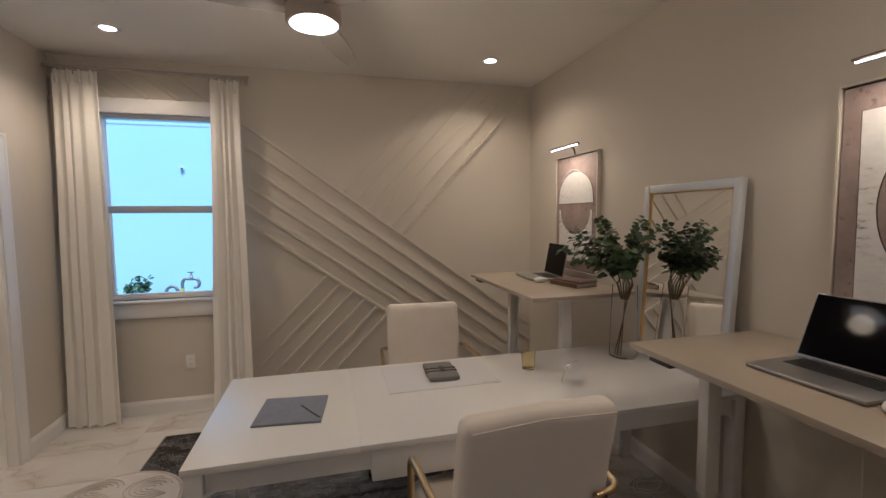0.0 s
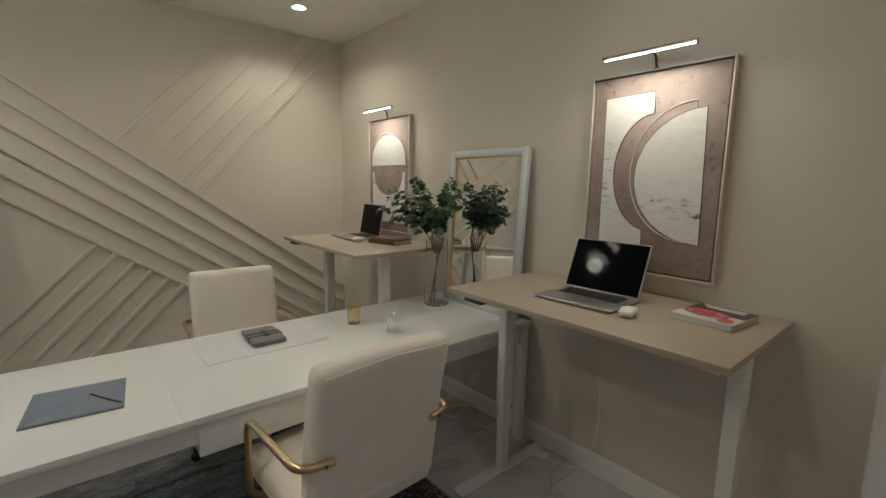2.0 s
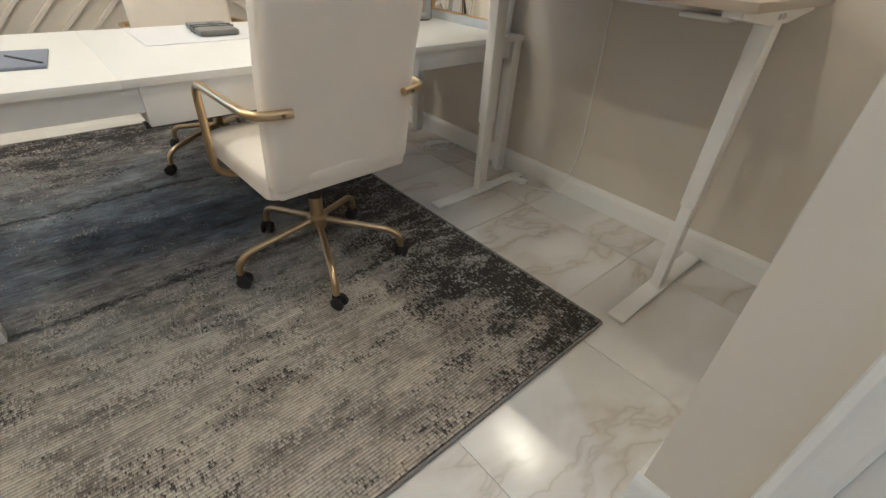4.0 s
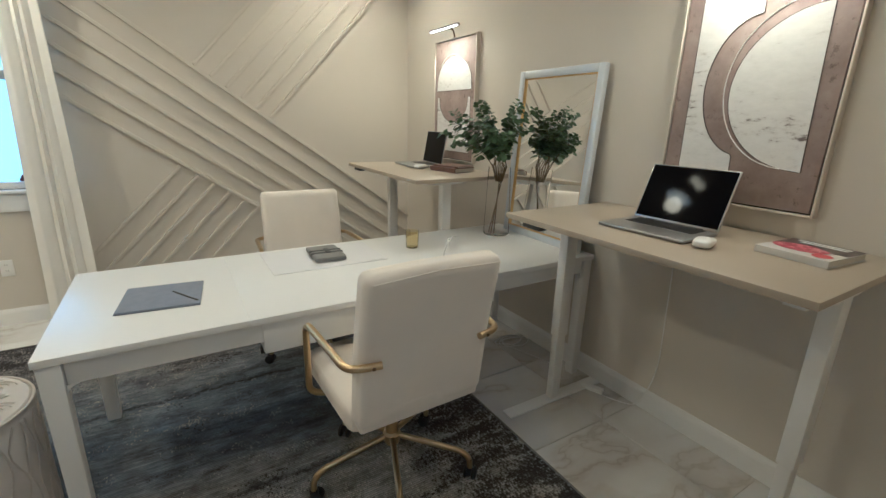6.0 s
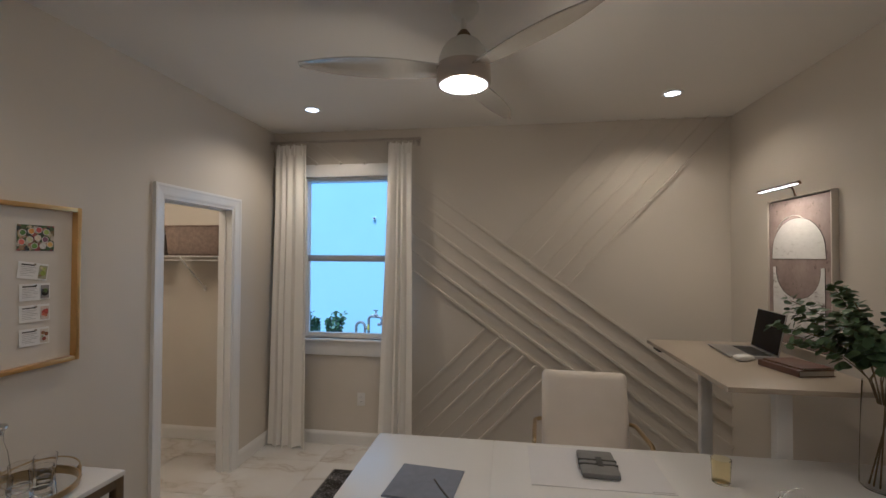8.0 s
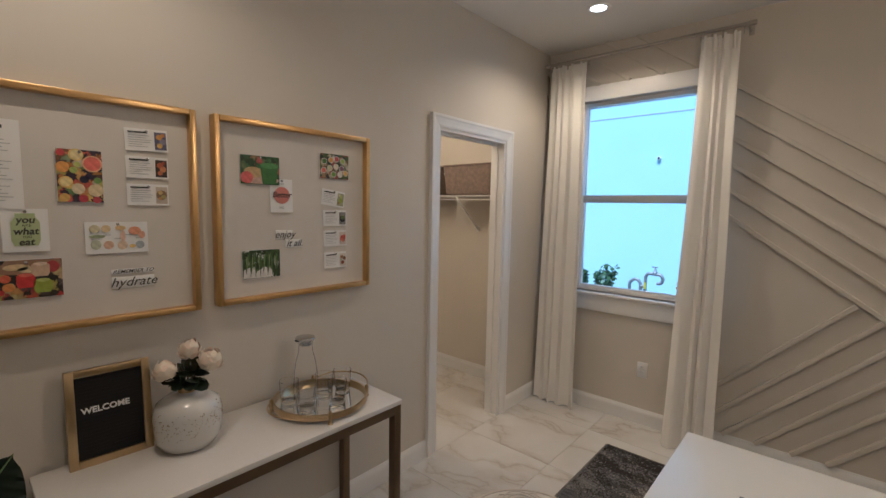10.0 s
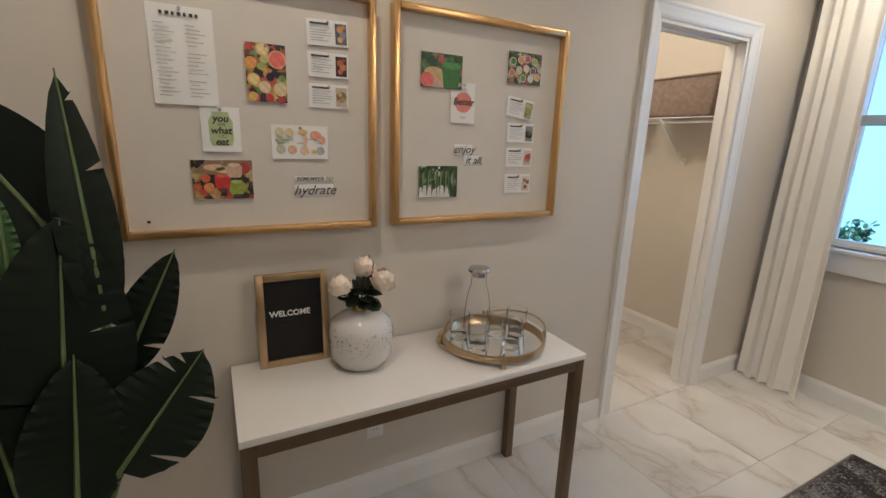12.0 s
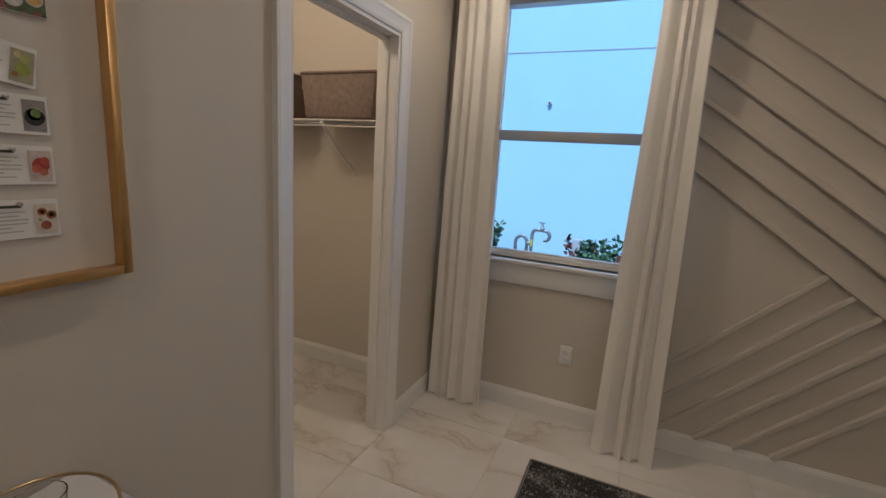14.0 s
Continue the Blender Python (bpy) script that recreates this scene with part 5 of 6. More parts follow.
# ---- pouf beside the table ----
PX, PY, PR, PH = -0.690, 1.775, 0.237, 0.505
pouf = thing("pouf", "round cream pouf stitched with raised swirl cords", "pouf", pose(PX, PY, 0.010))
bm = lathe([(0, 0.0), (PR * 0.96, 0.0), (PR, 0.02), (PR * 1.01, 0.2), (PR, PH - 0.02), (PR - 0.012, PH - 0.004), (PR * 0.6, PH + 0.004), (0, PH + 0.006)], 64)
part("cushion", bm, "pouf", pouf)
part("welt", tube([(PR * math.cos(a * 0.1309), PR * math.sin(a * 0.1309), PH - 0.010) for a in range(48)], 0.005, 8, closed=True), "pouf_cord", pouf, "corded welt")
rnd = random.Random(5)
for cx, cy, n in ((0.11, 0.08, 5), (-0.09, 0.11, 5), (0.02, -0.10, 6), (-0.14, -0.06, 4), (0.15, -0.08, 4)):
    for k in range(n):
        r = 0.014 + k * 0.015
        pts = [(cx + r * math.cos(a * 0.2618) * 1.25, cy + r * math.sin(a * 0.2618), PH + 0.005) for a in range(rnd.randrange(3), 22)]
        pts = [p for p in pts if math.hypot(p[0], p[1]) < PR - 0.025]
        if len(pts) > 3:
            part("cord", tube(pts, 0.0025, 5), "pouf_cord", pouf)
for k in range(44):
    a = 6.2832 * k / 44
    rr = PR * 1.008
    pts = []
    for s in range(13):
        z = 0.03 + 0.44 * s / 12
        aa = a + 0.045 * math.sin(s * 0.9 + k * 2.1) * (1 if k % 5 else 1.8)
        pts.append((rr * math.cos(aa), rr * math.sin(aa), z))
    part("cord", tube(pts, 0.003, 5), "pouf_cord", pouf)


# ---- cables and power strip ----
cord = thing("power_cable", "thin white cable hanging from the desk to the floor", "cable", pose(0, 0, 0))
pts = [(E - 0.03, 1.08, 0.985), (E - 0.02, 1.075, 0.80), (E - 0.018, 1.07, 0.55), (E - 0.02, 1.06, 0.30), (E - 0.024, 1.08, 0.16), (E - 0.04, 1.13, 0.012), (E - 0.08, 1.22, 0.004), (E - 0.12, 1.33, 0.004), (E - 0.06, 1.42, 0.006)]
part("lead", tube(bend(pts, 0.08, 5), 0.0028, 8), "wire", cord)
loops = thing("coiled_cable", "loose white cable coiled on the tile floor", "cable", pose(1.84, 2.02, 0.0))
pts = [(0.05 + 0.10 * math.cos(a * 0.45) * (1 + 0.25 * math.sin(a * 0.31)), 0.06 * math.sin(a * 0.45) + 0.02 * math.sin(a * 0.17), 0.004 + 0.003 * (a % 5)) for a in range(36)] + [(0.06, -0.25, 0.004), (0.10, -0.42, 0.004)]
part("lead", tube(pts, 0.003, 6), "wire", loops)
strip = thing("power_strip", "small white power adapter lying by the wall", "power adapter", pose(1.93, 1.36, 0.0, 0, 0, 20))
part("body", bx(-0.02, -0.06, 0, 0.02, 0.06, 0.024, bevel=0.005), "wire", strip)

# ---- the west wall: pin boards, console things, plant ----
def pin_board(y0, y1, z0, z1):
    w, h = y1 - y0, z1 - z0
    b = thing("pin_board", "gold-framed linen pin board with pinned recipe cards", "pin board", pose(W, (y0 + y1) / 2, z0), "pin boards")
    f, d = 0.021, 0.046
    for a, c, e, g in ((-w / 2, -w / 2 + f, 0, h), (w / 2 - f, w / 2, 0, h), (-w / 2 + f, w / 2 - f, h - f, h), (-w / 2 + f, w / 2 - f, 0, f)):
        part("frame_bar", bx(0.0, a, e, d, c, g, bevel=0.003), "gold", b, "gold frame bar")
    part("linen_panel", bx(0.002, -w / 2 + f, f, 0.014, w / 2 - f, h - f), "linen_board", b, "pale linen panel", smooth=False)
    return b


pin_board(1.265, 2.010, 1.163, 1.903)
pin_board(0.455, 1.203, 1.163, 1.903)
PX_ = W + 0.0155
FACE = Matrix(((0, 0, 1, 0), (1, 0, 0, 0), (0, 1, 0, 0), (0, 0, 0, 1)))     # flat x, y -> the wall's y, z, facing east


def slip(name, label, category, y0, y1, z0, z1, material="paper", turn=0.0, pins=True):
    """A paper pinned on the board; parts are laid out from its middle."""
    w, h = y1 - y0, z1 - z0
    p = thing(name, label, category, Matrix.Translation((PX_, (y0 + y1) / 2, (z0 + z1) / 2)) @ Matrix.Rotation(radians(turn), 4, "X"), "pinned papers")
    bm = bx(0.0, -w / 2, -h / 2, 0.0012, w / 2, h / 2)
    tip = [v for v in bm.verts if v.co.z < 0]
    for v in tip:
        v.co.x += 0.0035
    part("sheet", bm, material, p)
    if pins:
        part("push_pin", lathe([(0, 0), (0.004, 0), (0.0032, 0.004), (0.0045, 0.008), (0, 0.009)], 10), "steel", p, "clear push pin", Matrix.Translation((0.002, 0, h / 2 - 0.008)) @ Matrix.Rotation(radians(90), 4, "Y"))
    return p


def bar(p, a, b, c, d, material="ink_grey", x=None):
    return part("print_bar", bx(0.0052, a, b, 0.0056, c, d), material, p, smooth=False)


def words(p, body, size, y, z, material="ink", bold=0.0, x=0.0060, shear=0.0):
    me = text_mesh(body, size, 0.0002, bold, shear=shear)
    me.materials.append(M[material])
    ob = new("lettering", me)
    ob.parent = p
    ob.matrix_basis = Matrix.Translation((x, y, z)) @ FACE
    return ob


def photo_on(p, a, b, c, d, material, x=0.0050):
    return part("print", bx(x, a, b, x + 0.0004, c, d), material, p, "printed food photo", smooth=False)


FOOD = {
    "fruit": blotches("mixed_fruit_print", [(0.22, (0.035, 0.02, 0.04)), (0.34, (0.55, 0.24, 0.04)), (0.5, (0.60, 0.10, 0.07)), (0.68, (0.66, 0.52, 0.10)), (0.84, (0.10, 0.20, 0.05)), (1.0, (0.6, 0.5, 0.36))], 46),
    "juice": blotches("juice_print", [(0.25, (0.03, 0.025, 0.025)), (0.42, (0.12, 0.09, 0.08)), (0.55, (0.55, 0.06, 0.05)), (0.75, (0.42, 0.40, 0.08)), (1.0, (0.62, 0.42, 0.26))], 44),
    "green": blotches("green_drink_print", [(0.0, (0.018, 0.05, 0.018)), (0.5, (0.05, 0.14, 0.035)), (0.8, (0.09, 0.20, 0.06)), (1.0, (0.45, 0.10, 0.08))], 48),
    "veg": blotches("vegetable_print", [(0.0, (0.04, 0.045, 0.06)), (0.35, (0.10, 0.17, 0.05)), (0.6, (0.40, 0.08, 0.10)), (0.8, (0.42, 0.36, 0.16)), (1.0, (0.6, 0.56, 0.5))], 50),
    "herb": blotches("herb_print", [(0.0, (0.02, 0.035, 0.018)), (0.45, (0.06, 0.11, 0.04)), (0.75, (0.17, 0.22, 0.08)), (1.0, (0.72, 0.68, 0.62))], 55),
}

PRINTS = {}


def print_of(c):
    """One printed ink a colour, shared by all the photos."""
    if c not in PRINTS:
        PRINTS[c] = mat("photo_ink", c, 0.45, vary=0.22, scale=70)
    return PRINTS[c]


def blob(p, name, cy, cz, ry, rz, c, x=0.0056):
    """A flat printed disc or oval on a photo."""
    bm = lathe([(0, 0), (1, 0), (0.97, 0.0004), (0, 0.0004)], 22)
    move(bm, Matrix(((0, 0, 1, 0), (ry, 0, 0, 0), (0, rz, 0, 0), (0, 0, 0, 1))))
    return part(name, bm, print_of(c), p, "", pose(x, cy, cz), smooth=False)


# first board (towards the closet)
p = slip("pinned_photo", "photo of green juice and apples pinned on linen", "photo", 1.370, 1.537, 1.648, 1.764)
photo_on(p, -0.083, -0.058, 0.083, 0.058, FOOD["green"])
for name, cy, cz, ry, rz, c in (("table_print", 0.0, -0.040, 0.082, 0.017, (0.52, 0.36, 0.27)), ("pear_print", -0.030, -0.010, 0.040, 0.022, (0.50, 0.36, 0.16)), ("apple_print", -0.058, -0.032, 0.026, 0.024, (0.60, 0.13, 0.11))):
    blob(p, name, cy, cz, ry, rz, c, {"table_print": 0.0056, "pear_print": 0.0062, "apple_print": 0.0068}[name])
part("juice_glass_print", flat_shape([(0.008, -0.056), (-0.002, 0.018), (0.078, 0.022), (0.066, -0.056)], 0.0074, 0.0004), print_of((0.055, 0.16, 0.03)), p, "", smooth=False)
blob(p, "juice_top_print", 0.038, 0.020, 0.040, 0.012, (0.10, 0.26, 0.06), 0.0080)
p = slip("pinned_card", "white card with a coral circle and lettering", "card", 1.495, 1.598, 1.532, 1.675)
part("coral_circle", move(lathe([(0, 0), (0.036, 0), (0.036, 0.0005), (0, 0.0005)], 30), Matrix.Rotation(radians(90), 4, "Y")), mat("coral_print", (0.62, 0.23, 0.18), 0.6), p, "", pose(0.0058, 0, 0.002))
words(p, "Better", 0.034, 0, -0.007, "ink", 0.0006, 0.0068, 0.2)
words(p, "EAT", 0.012, 0, 0.046, "ink_grey")
words(p, "FEEL", 0.012, 0, -0.055, "ink_grey")
p = slip("pinned_photo", "photo of chopped vegetables and fruit bowls", "photo", 1.735, 1.898, 1.690, 1.808)
photo_on(p, -0.080, -0.058, 0.080, 0.058, FOOD["veg"])
BOWLS = ((-0.056, 0.022, (0.10, 0.20, 0.05)), (-0.020, 0.030, (0.62, 0.30, 0.06)), (0.012, 0.036, (0.48, 0.10, 0.10)), (0.045, 0.028, (0.34, 0.44, 0.10)), (-0.060, -0.020, (0.60, 0.16, 0.12)), (-0.026, -0.008, (0.52, 0.52, 0.30)), (0.008, 0.000, (0.66, 0.58, 0.44)), (0.040, -0.006, (0.20, 0.10, 0.16)), (-0.006, -0.036, (0.16, 0.30, 0.06)), (0.030, -0.036, (0.62, 0.60, 0.56)), (0.062, -0.028, (0.64, 0.40, 0.10)))
for cy, cz, c in BOWLS:
    blob(p, "bowl_rim_print", cy, cz, 0.0150, 0.0145, (0.60, 0.57, 0.52))
    blob(p, "bowl_print", cy, cz, 0.0120, 0.0115, c, 0.0061)


def recipe(label, y0, y1, z0, z1, pic, turn=0.0, plates=()):
    p = slip("recipe_card", label, "card", y0, y1, z0, z1, "paper", turn)
    w, h = y1 - y0, z1 - z0
    photo_on(p, w * 0.18, -h * 0.42, w * 0.46, h * 0.38, FOOD[pic] if isinstance(pic, str) else print_of(pic))
    for a, c, ra, col in plates:
        blob(p, "plate_print", w * 0.32 + a * 0.036, c * 0.06, ra * 0.036, ra * 0.036, col, 0.0056 + 0.0003 * (ra < 0.3))
    bar(p, -w * 0.42, h * 0.30, w * 0.02, h * 0.37, "ink")
    for k in range(6):
        ln = (0.48, 0.40, 0.52, 0.50, 0.30, 0.44)[k]
        bar(p, -w * 0.42, h * (0.18 - k * 0.10), w * (-0.42 + ln), h * (0.205 - k * 0.10))
    return p


recipe("recipe card with a green drink photo, tilted", 1.745, 1.873, 1.563, 1.638, (0.36, 0.35, 0.22), -8, ((0.05, -0.10, 0.34, (0.30, 0.36, 0.06)), (0.08, 0.22, 0.22, (0.42, 0.46, 0.12)), (-0.22, 0.30, 0.16, (0.62, 0.55, 0.30)), (-0.28, -0.30, 0.14, (0.30, 0.16, 0.06))))
recipe("recipe card with a dark bowl photo", 1.754, 1.884, 1.469, 1.543, (0.26, 0.25, 0.25), 0.0, ((0.0, -0.06, 0.46, (0.022, 0.022, 0.026)), (0.02, 0.04, 0.36, (0.36, 0.35, 0.22)), (0.06, 0.06, 0.24, (0.16, 0.22, 0.07))))
recipe("recipe card with a red tomato dish photo", 1.755, 1.885, 1.372, 1.447, (0.60, 0.52, 0.46), 0.0, ((0.02, 0.0, 0.40, (0.34, 0.05, 0.03)), (-0.18, -0.12, 0.22, (0.50, 0.12, 0.06)), (0.20, 0.14, 0.22, (0.44, 0.07, 0.04)), (0.12, -0.22, 0.20, (0.40, 0.16, 0.08))))
recipe("recipe card with three small plates photo", 1.757, 1.885, 1.266, 1.342, (0.66, 0.60, 0.52), 0.0, ((-0.18, 0.22, 0.22, (0.34, 0.13, 0.05)), (0.24, 0.10, 0.24, (0.24, 0.12, 0.06)), (-0.04, -0.24, 0.25, (0.30, 0.09, 0.06)), (-0.18, 0.22, 0.12, (0.55, 0.40, 0.20)), (0.24, 0.10, 0.13, (0.52, 0.16, 0.08)), (-0.30, -0.05, 0.10, (0.25, 0.36, 0.10))))


def cutout(label, lines, y0, y1, z0, z1):
    """A word sticker cut round its letters."""
    p = thing("word_cutout", label, "sign", pose(PX_, (y0 + y1) / 2, (z0 + z1) / 2), "pinned papers")
    for k, (body, size, y, z, hw) in enumerate(lines):
        part("backing", tube([(0.003, y - hw, z), (0.003, y + hw, z)], size * 0.46, 14), "paper", p, "white cut-out backing").scale = (0.12, 1, 1)
    for body, size, y, z, hw in lines:
        words(p, body, size, y, z - size * 0.28, "ink", 0.0001, 0.0068, 0.38)
    return p


cutout("cut-out words reading enjoy it all", [("enjoy", 0.043, -0.024, 0.018, 0.040), ("it all.", 0.041, 0.022, -0.022, 0.040)], 1.512, 1.650, 1.377, 1.456)
p = slip("pinned_photo", "photo of hanging green herbs and roots", "photo", 1.369, 1.534, 1.255, 1.375)
photo_on(p, -0.081, -0.059, 0.081, 0.059, FOOD["herb"])
part("white_wall_print", flat_shape([(-0.080, -0.058), (-0.080, -0.022), (-0.052, -0.012), (-0.020, -0.030), (0.014, -0.012), (0.050, -0.030), (0.050, -0.058)], 0.0053, 0.0003), print_of((0.70, 0.67, 0.63)), p, "", smooth=False)
for q in range(26):
    hy = -0.078 + q * 0.0061
    top, low = 0.056 - 0.010 * ((q * 7) % 4), -0.050 + 0.012 * ((q * 5) % 4)
    c = ((0.05, 0.11, 0.03), (0.12, 0.20, 0.06), (0.22, 0.30, 0.11), (0.03, 0.06, 0.02))[(q * 3) % 4]
    part("herb_stalk_print", flat_shape([(hy, top), (hy + 0.0050, top - 0.008), (hy + 0.0034 + 0.004 * ((q * 5) % 3 - 1), low), (hy + 0.0012 + 0.004 * ((q * 5) % 3 - 1), low)], 0.0057 + 0.00005 * (q % 3), 0.0003), print_of(c), p, "", smooth=False)
# second board
p = slip("pinned_list", "long white printed food list with two columns", "paper", 0.575, 0.733, 1.540, 1.796)
for q in range(7):
    bar(p, -0.048 + q * 0.0140, 0.101, -0.041 + q * 0.0140 + 0.002 * (q % 2), 0.110, "ink")
for cx in (-0.066, 0.008):
    for k in range(19):
        if k in (6, 13) and cx > 0:
            continue
        bar(p, cx + 0.004 * (k % 2), 0.078 - k * 0.0102, cx + 0.026 + 0.006 * ((k * 7) % 5), 0.0800 - k * 0.0102)
p = slip("pinned_photo", "photo of cut citrus and mixed fruit", "photo", 0.808, 0.924, 1.561, 1.727)
photo_on(p, -0.057, -0.082, 0.057, 0.082, FOOD["fruit"])
for cy, cz, r, c in ((0.032, 0.040, 0.026, (0.70, 0.40, 0.20)), (-0.008, 0.066, 0.019, (0.70, 0.52, 0.14)), (-0.042, 0.026, 0.017, (0.68, 0.32, 0.06)), (-0.036, -0.020, 0.018, (0.70, 0.46, 0.10)), (0.038, -0.044, 0.020, (0.66, 0.54, 0.30)), (-0.006, -0.040, 0.017, (0.66, 0.55, 0.34)), (-0.016, 0.018, 0.010, (0.34, 0.42, 0.08)), (-0.006, 0.036, 0.009, (0.46, 0.50, 0.12)), (0.010, -0.010, 0.012, (0.02, 0.02, 0.05)), (0.022, 0.000, 0.010, (0.03, 0.02, 0.06)), (0.006, -0.070, 0.012, (0.42, 0.04, 0.05)), (0.040, -0.074, 0.011, (0.40, 0.05, 0.06)), (-0.040, -0.068, 0.013, (0.62, 0.40, 0.08)), (0.044, -0.012, 0.010, (0.16, 0.28, 0.06)), (-0.046, 0.070, 0.010, (0.48, 0.05, 0.05))):
    blob(p, "fruit_print", cy, cz, r, r, c)
blob(p, "grapefruit_flesh_print", 0.032, 0.040, 0.022, 0.022, (0.68, 0.16, 0.11), 0.0061)
blob(p, "citrus_flesh_print", -0.036, -0.020, 0.014, 0.014, (0.74, 0.60, 0.24), 0.0061)
blob(p, "citrus_flesh_print", -0.008, 0.066, 0.015, 0.015, (0.76, 0.64, 0.30), 0.0061)
recipe("recipe card with a citrus dish photo", 0.988, 1.116, 1.741, 1.816, (0.11, 0.11, 0.19), 2, ((-0.1, 0.2, 0.26, (0.58, 0.30, 0.06)), (0.18, -0.05, 0.28, (0.24, 0.22, 0.30)), (-0.08, -0.28, 0.24, (0.62, 0.40, 0.10)), (0.22, 0.32, 0.18, (0.50, 0.22, 0.06))))
recipe("recipe card with a spiced roast photo", 0.988, 1.115, 1.648, 1.722, (0.05, 0.03, 0.025), 0.0, ((-0.1, 0.15, 0.28, (0.44, 0.12, 0.04)), (0.16, -0.05, 0.28, (0.55, 0.22, 0.07)), (-0.1, -0.28, 0.22, (0.48, 0.15, 0.05)), (0.2, 0.3, 0.16, (0.30, 0.06, 0.03))))
recipe("recipe card with a roasted vegetable photo", 0.988, 1.113, 1.555, 1.628, (0.52, 0.44, 0.36), 0.0, ((0.0, 0.0, 0.46, (0.22, 0.14, 0.07)), (-0.1, 0.14, 0.2, (0.55, 0.40, 0.14)), (0.16, -0.1, 0.2, (0.34, 0.30, 0.10)), (-0.14, -0.2, 0.16, (0.46, 0.24, 0.08))))
p = slip("pinned_card", "white card lettered over a pale green jar", "card", 0.680, 0.784, 1.412, 1.540)
part("jar_print", flat_shape([(-0.026, -0.046), (-0.032, -0.03), (-0.032, 0.024), (-0.022, 0.040), (-0.022, 0.050), (0.022, 0.050), (0.022, 0.040), (0.032, 0.024), (0.032, -0.03), (0.026, -0.046)], 0.0052, 0.0005), mat("jar_green", (0.45, 0.52, 0.26), 0.6), p, "pale green jar print", smooth=False)
words(p, "you", 0.028, 0, 0.022, "ink", 0.0008, 0.0060, 0.15)
words(p, "ARE", 0.012, 0.002, 0.010, "ink", 0.0, 0.0060)
words(p, "what", 0.028, 0, -0.012, "ink", 0.0008, 0.0060, 0.15)
words(p, "YOU", 0.010, 0.002, -0.023, "ink", 0.0, 0.0060)
words(p, "eat", 0.028, 0, -0.044, "ink", 0.0008, 0.0060, 0.15)
p = slip("pinned_photo", "photo of red and green juices in jars", "photo", 0.644, 0.809, 1.271, 1.389)
photo_on(p, -0.082, -0.058, 0.082, 0.058, FOOD["juice"])
part("board_print", flat_shape([(-0.081, 0.020), (-0.040, 0.057), (0.081, 0.057), (0.081, 0.030), (0.020, 0.010)], 0.0053, 0.0003), print_of((0.28, 0.17, 0.10)), p, "", smooth=False)
for cy, cz, ry, rz, c in ((-0.020, 0.036, 0.030, 0.010, (0.66, 0.50, 0.26)), (0.006, 0.028, 0.026, 0.009, (0.68, 0.56, 0.34)), (0.060, 0.034, 0.016, 0.018, (0.36, 0.05, 0.05)), (-0.046, 0.004, 0.012, 0.012, (0.58, 0.12, 0.05)), (-0.040, -0.022, 0.014, 0.012, (0.62, 0.26, 0.06)), (-0.058, -0.036, 0.010, 0.009, (0.50, 0.05, 0.04))):
    blob(p, "food_print", cy, cz, ry, rz, c)
for cy, cz, c, d in ((-0.002, -0.004, (0.52, 0.035, 0.03), (0.62, 0.14, 0.08)), (0.036, -0.022, (0.34, 0.40, 0.04), (0.46, 0.52, 0.12)), (0.032, 0.028, (0.58, 0.42, 0.28), (0.68, 0.54, 0.40))):
    part("jar_print", flat_shape([(cy - 0.016, cz - 0.022), (cy - 0.021, cz - 0.012), (cy - 0.021, cz + 0.012), (cy - 0.014, cz + 0.020), (cy + 0.014, cz + 0.020), (cy + 0.021, cz + 0.012), (cy + 0.021, cz - 0.012), (cy + 0.016, cz - 0.022)], 0.0062, 0.0004), print_of(c), p, "", smooth=False)
    blob(p, "juice_top_print", cy, cz + 0.016, 0.0155, 0.0055, d, 0.0067)
p = slip("pinned_chart", "white food chart with small coloured pictures", "chart", 0.870, 1.043, 1.394, 1.498)
for k, (cy, cz, ry, rz, c) in enumerate(((-0.062, 0.030, 0.014, 0.013, (0.62, 0.56, 0.34)), (-0.032, 0.030, 0.013, 0.012, (0.66, 0.52, 0.28)), (0.008, 0.032, 0.015, 0.008, (0.68, 0.50, 0.22)), (0.048, 0.022, 0.018, 0.014, (0.68, 0.32, 0.18)), (0.068, 0.008, 0.010, 0.013, (0.66, 0.36, 0.24)), (0.014, 0.004, 0.007, 0.020, (0.70, 0.48, 0.36)), (-0.056, 0.005, 0.022, 0.006, (0.34, 0.38, 0.22)), (-0.060, -0.022, 0.014, 0.016, (0.50, 0.52, 0.38)), (-0.026, -0.024, 0.014, 0.014, (0.66, 0.44, 0.30)), (0.012, -0.026, 0.014, 0.015, (0.72, 0.56, 0.40)), (0.040, -0.030, 0.009, 0.006, (0.66, 0.46, 0.12)), (0.062, -0.026, 0.013, 0.013, (0.40, 0.44, 0.48)))):
    blob(p, "chart_print", cy, cz, ry, rz, c)
for q in range(5):
    bar(p, -0.070 + 0.03 * q, -0.004 + 0.012 * (q % 2), -0.050 + 0.03 * q, -0.0015 + 0.012 * (q % 2))
cutout("cut-out words reading remember to hydrate", [("REMEMBER TO", 0.018, 0.0, 0.030, 0.062), ("hydrate", 0.044, 0.0, -0.008, 0.062)], 0.916, 1.075, 1.262, 1.337)
pinned = thing("push_pin", "spare clear push pin stuck in the linen", "pin", pose(PX_, 0.526, 1.212))
part("head", move(lathe([(0, 0), (0.004, 0), (0.0032, 0.004), (0.0045, 0.008), (0, 0.009)], 10), Matrix.Rotation(radians(90), 4, "Y")), "steel", pinned)

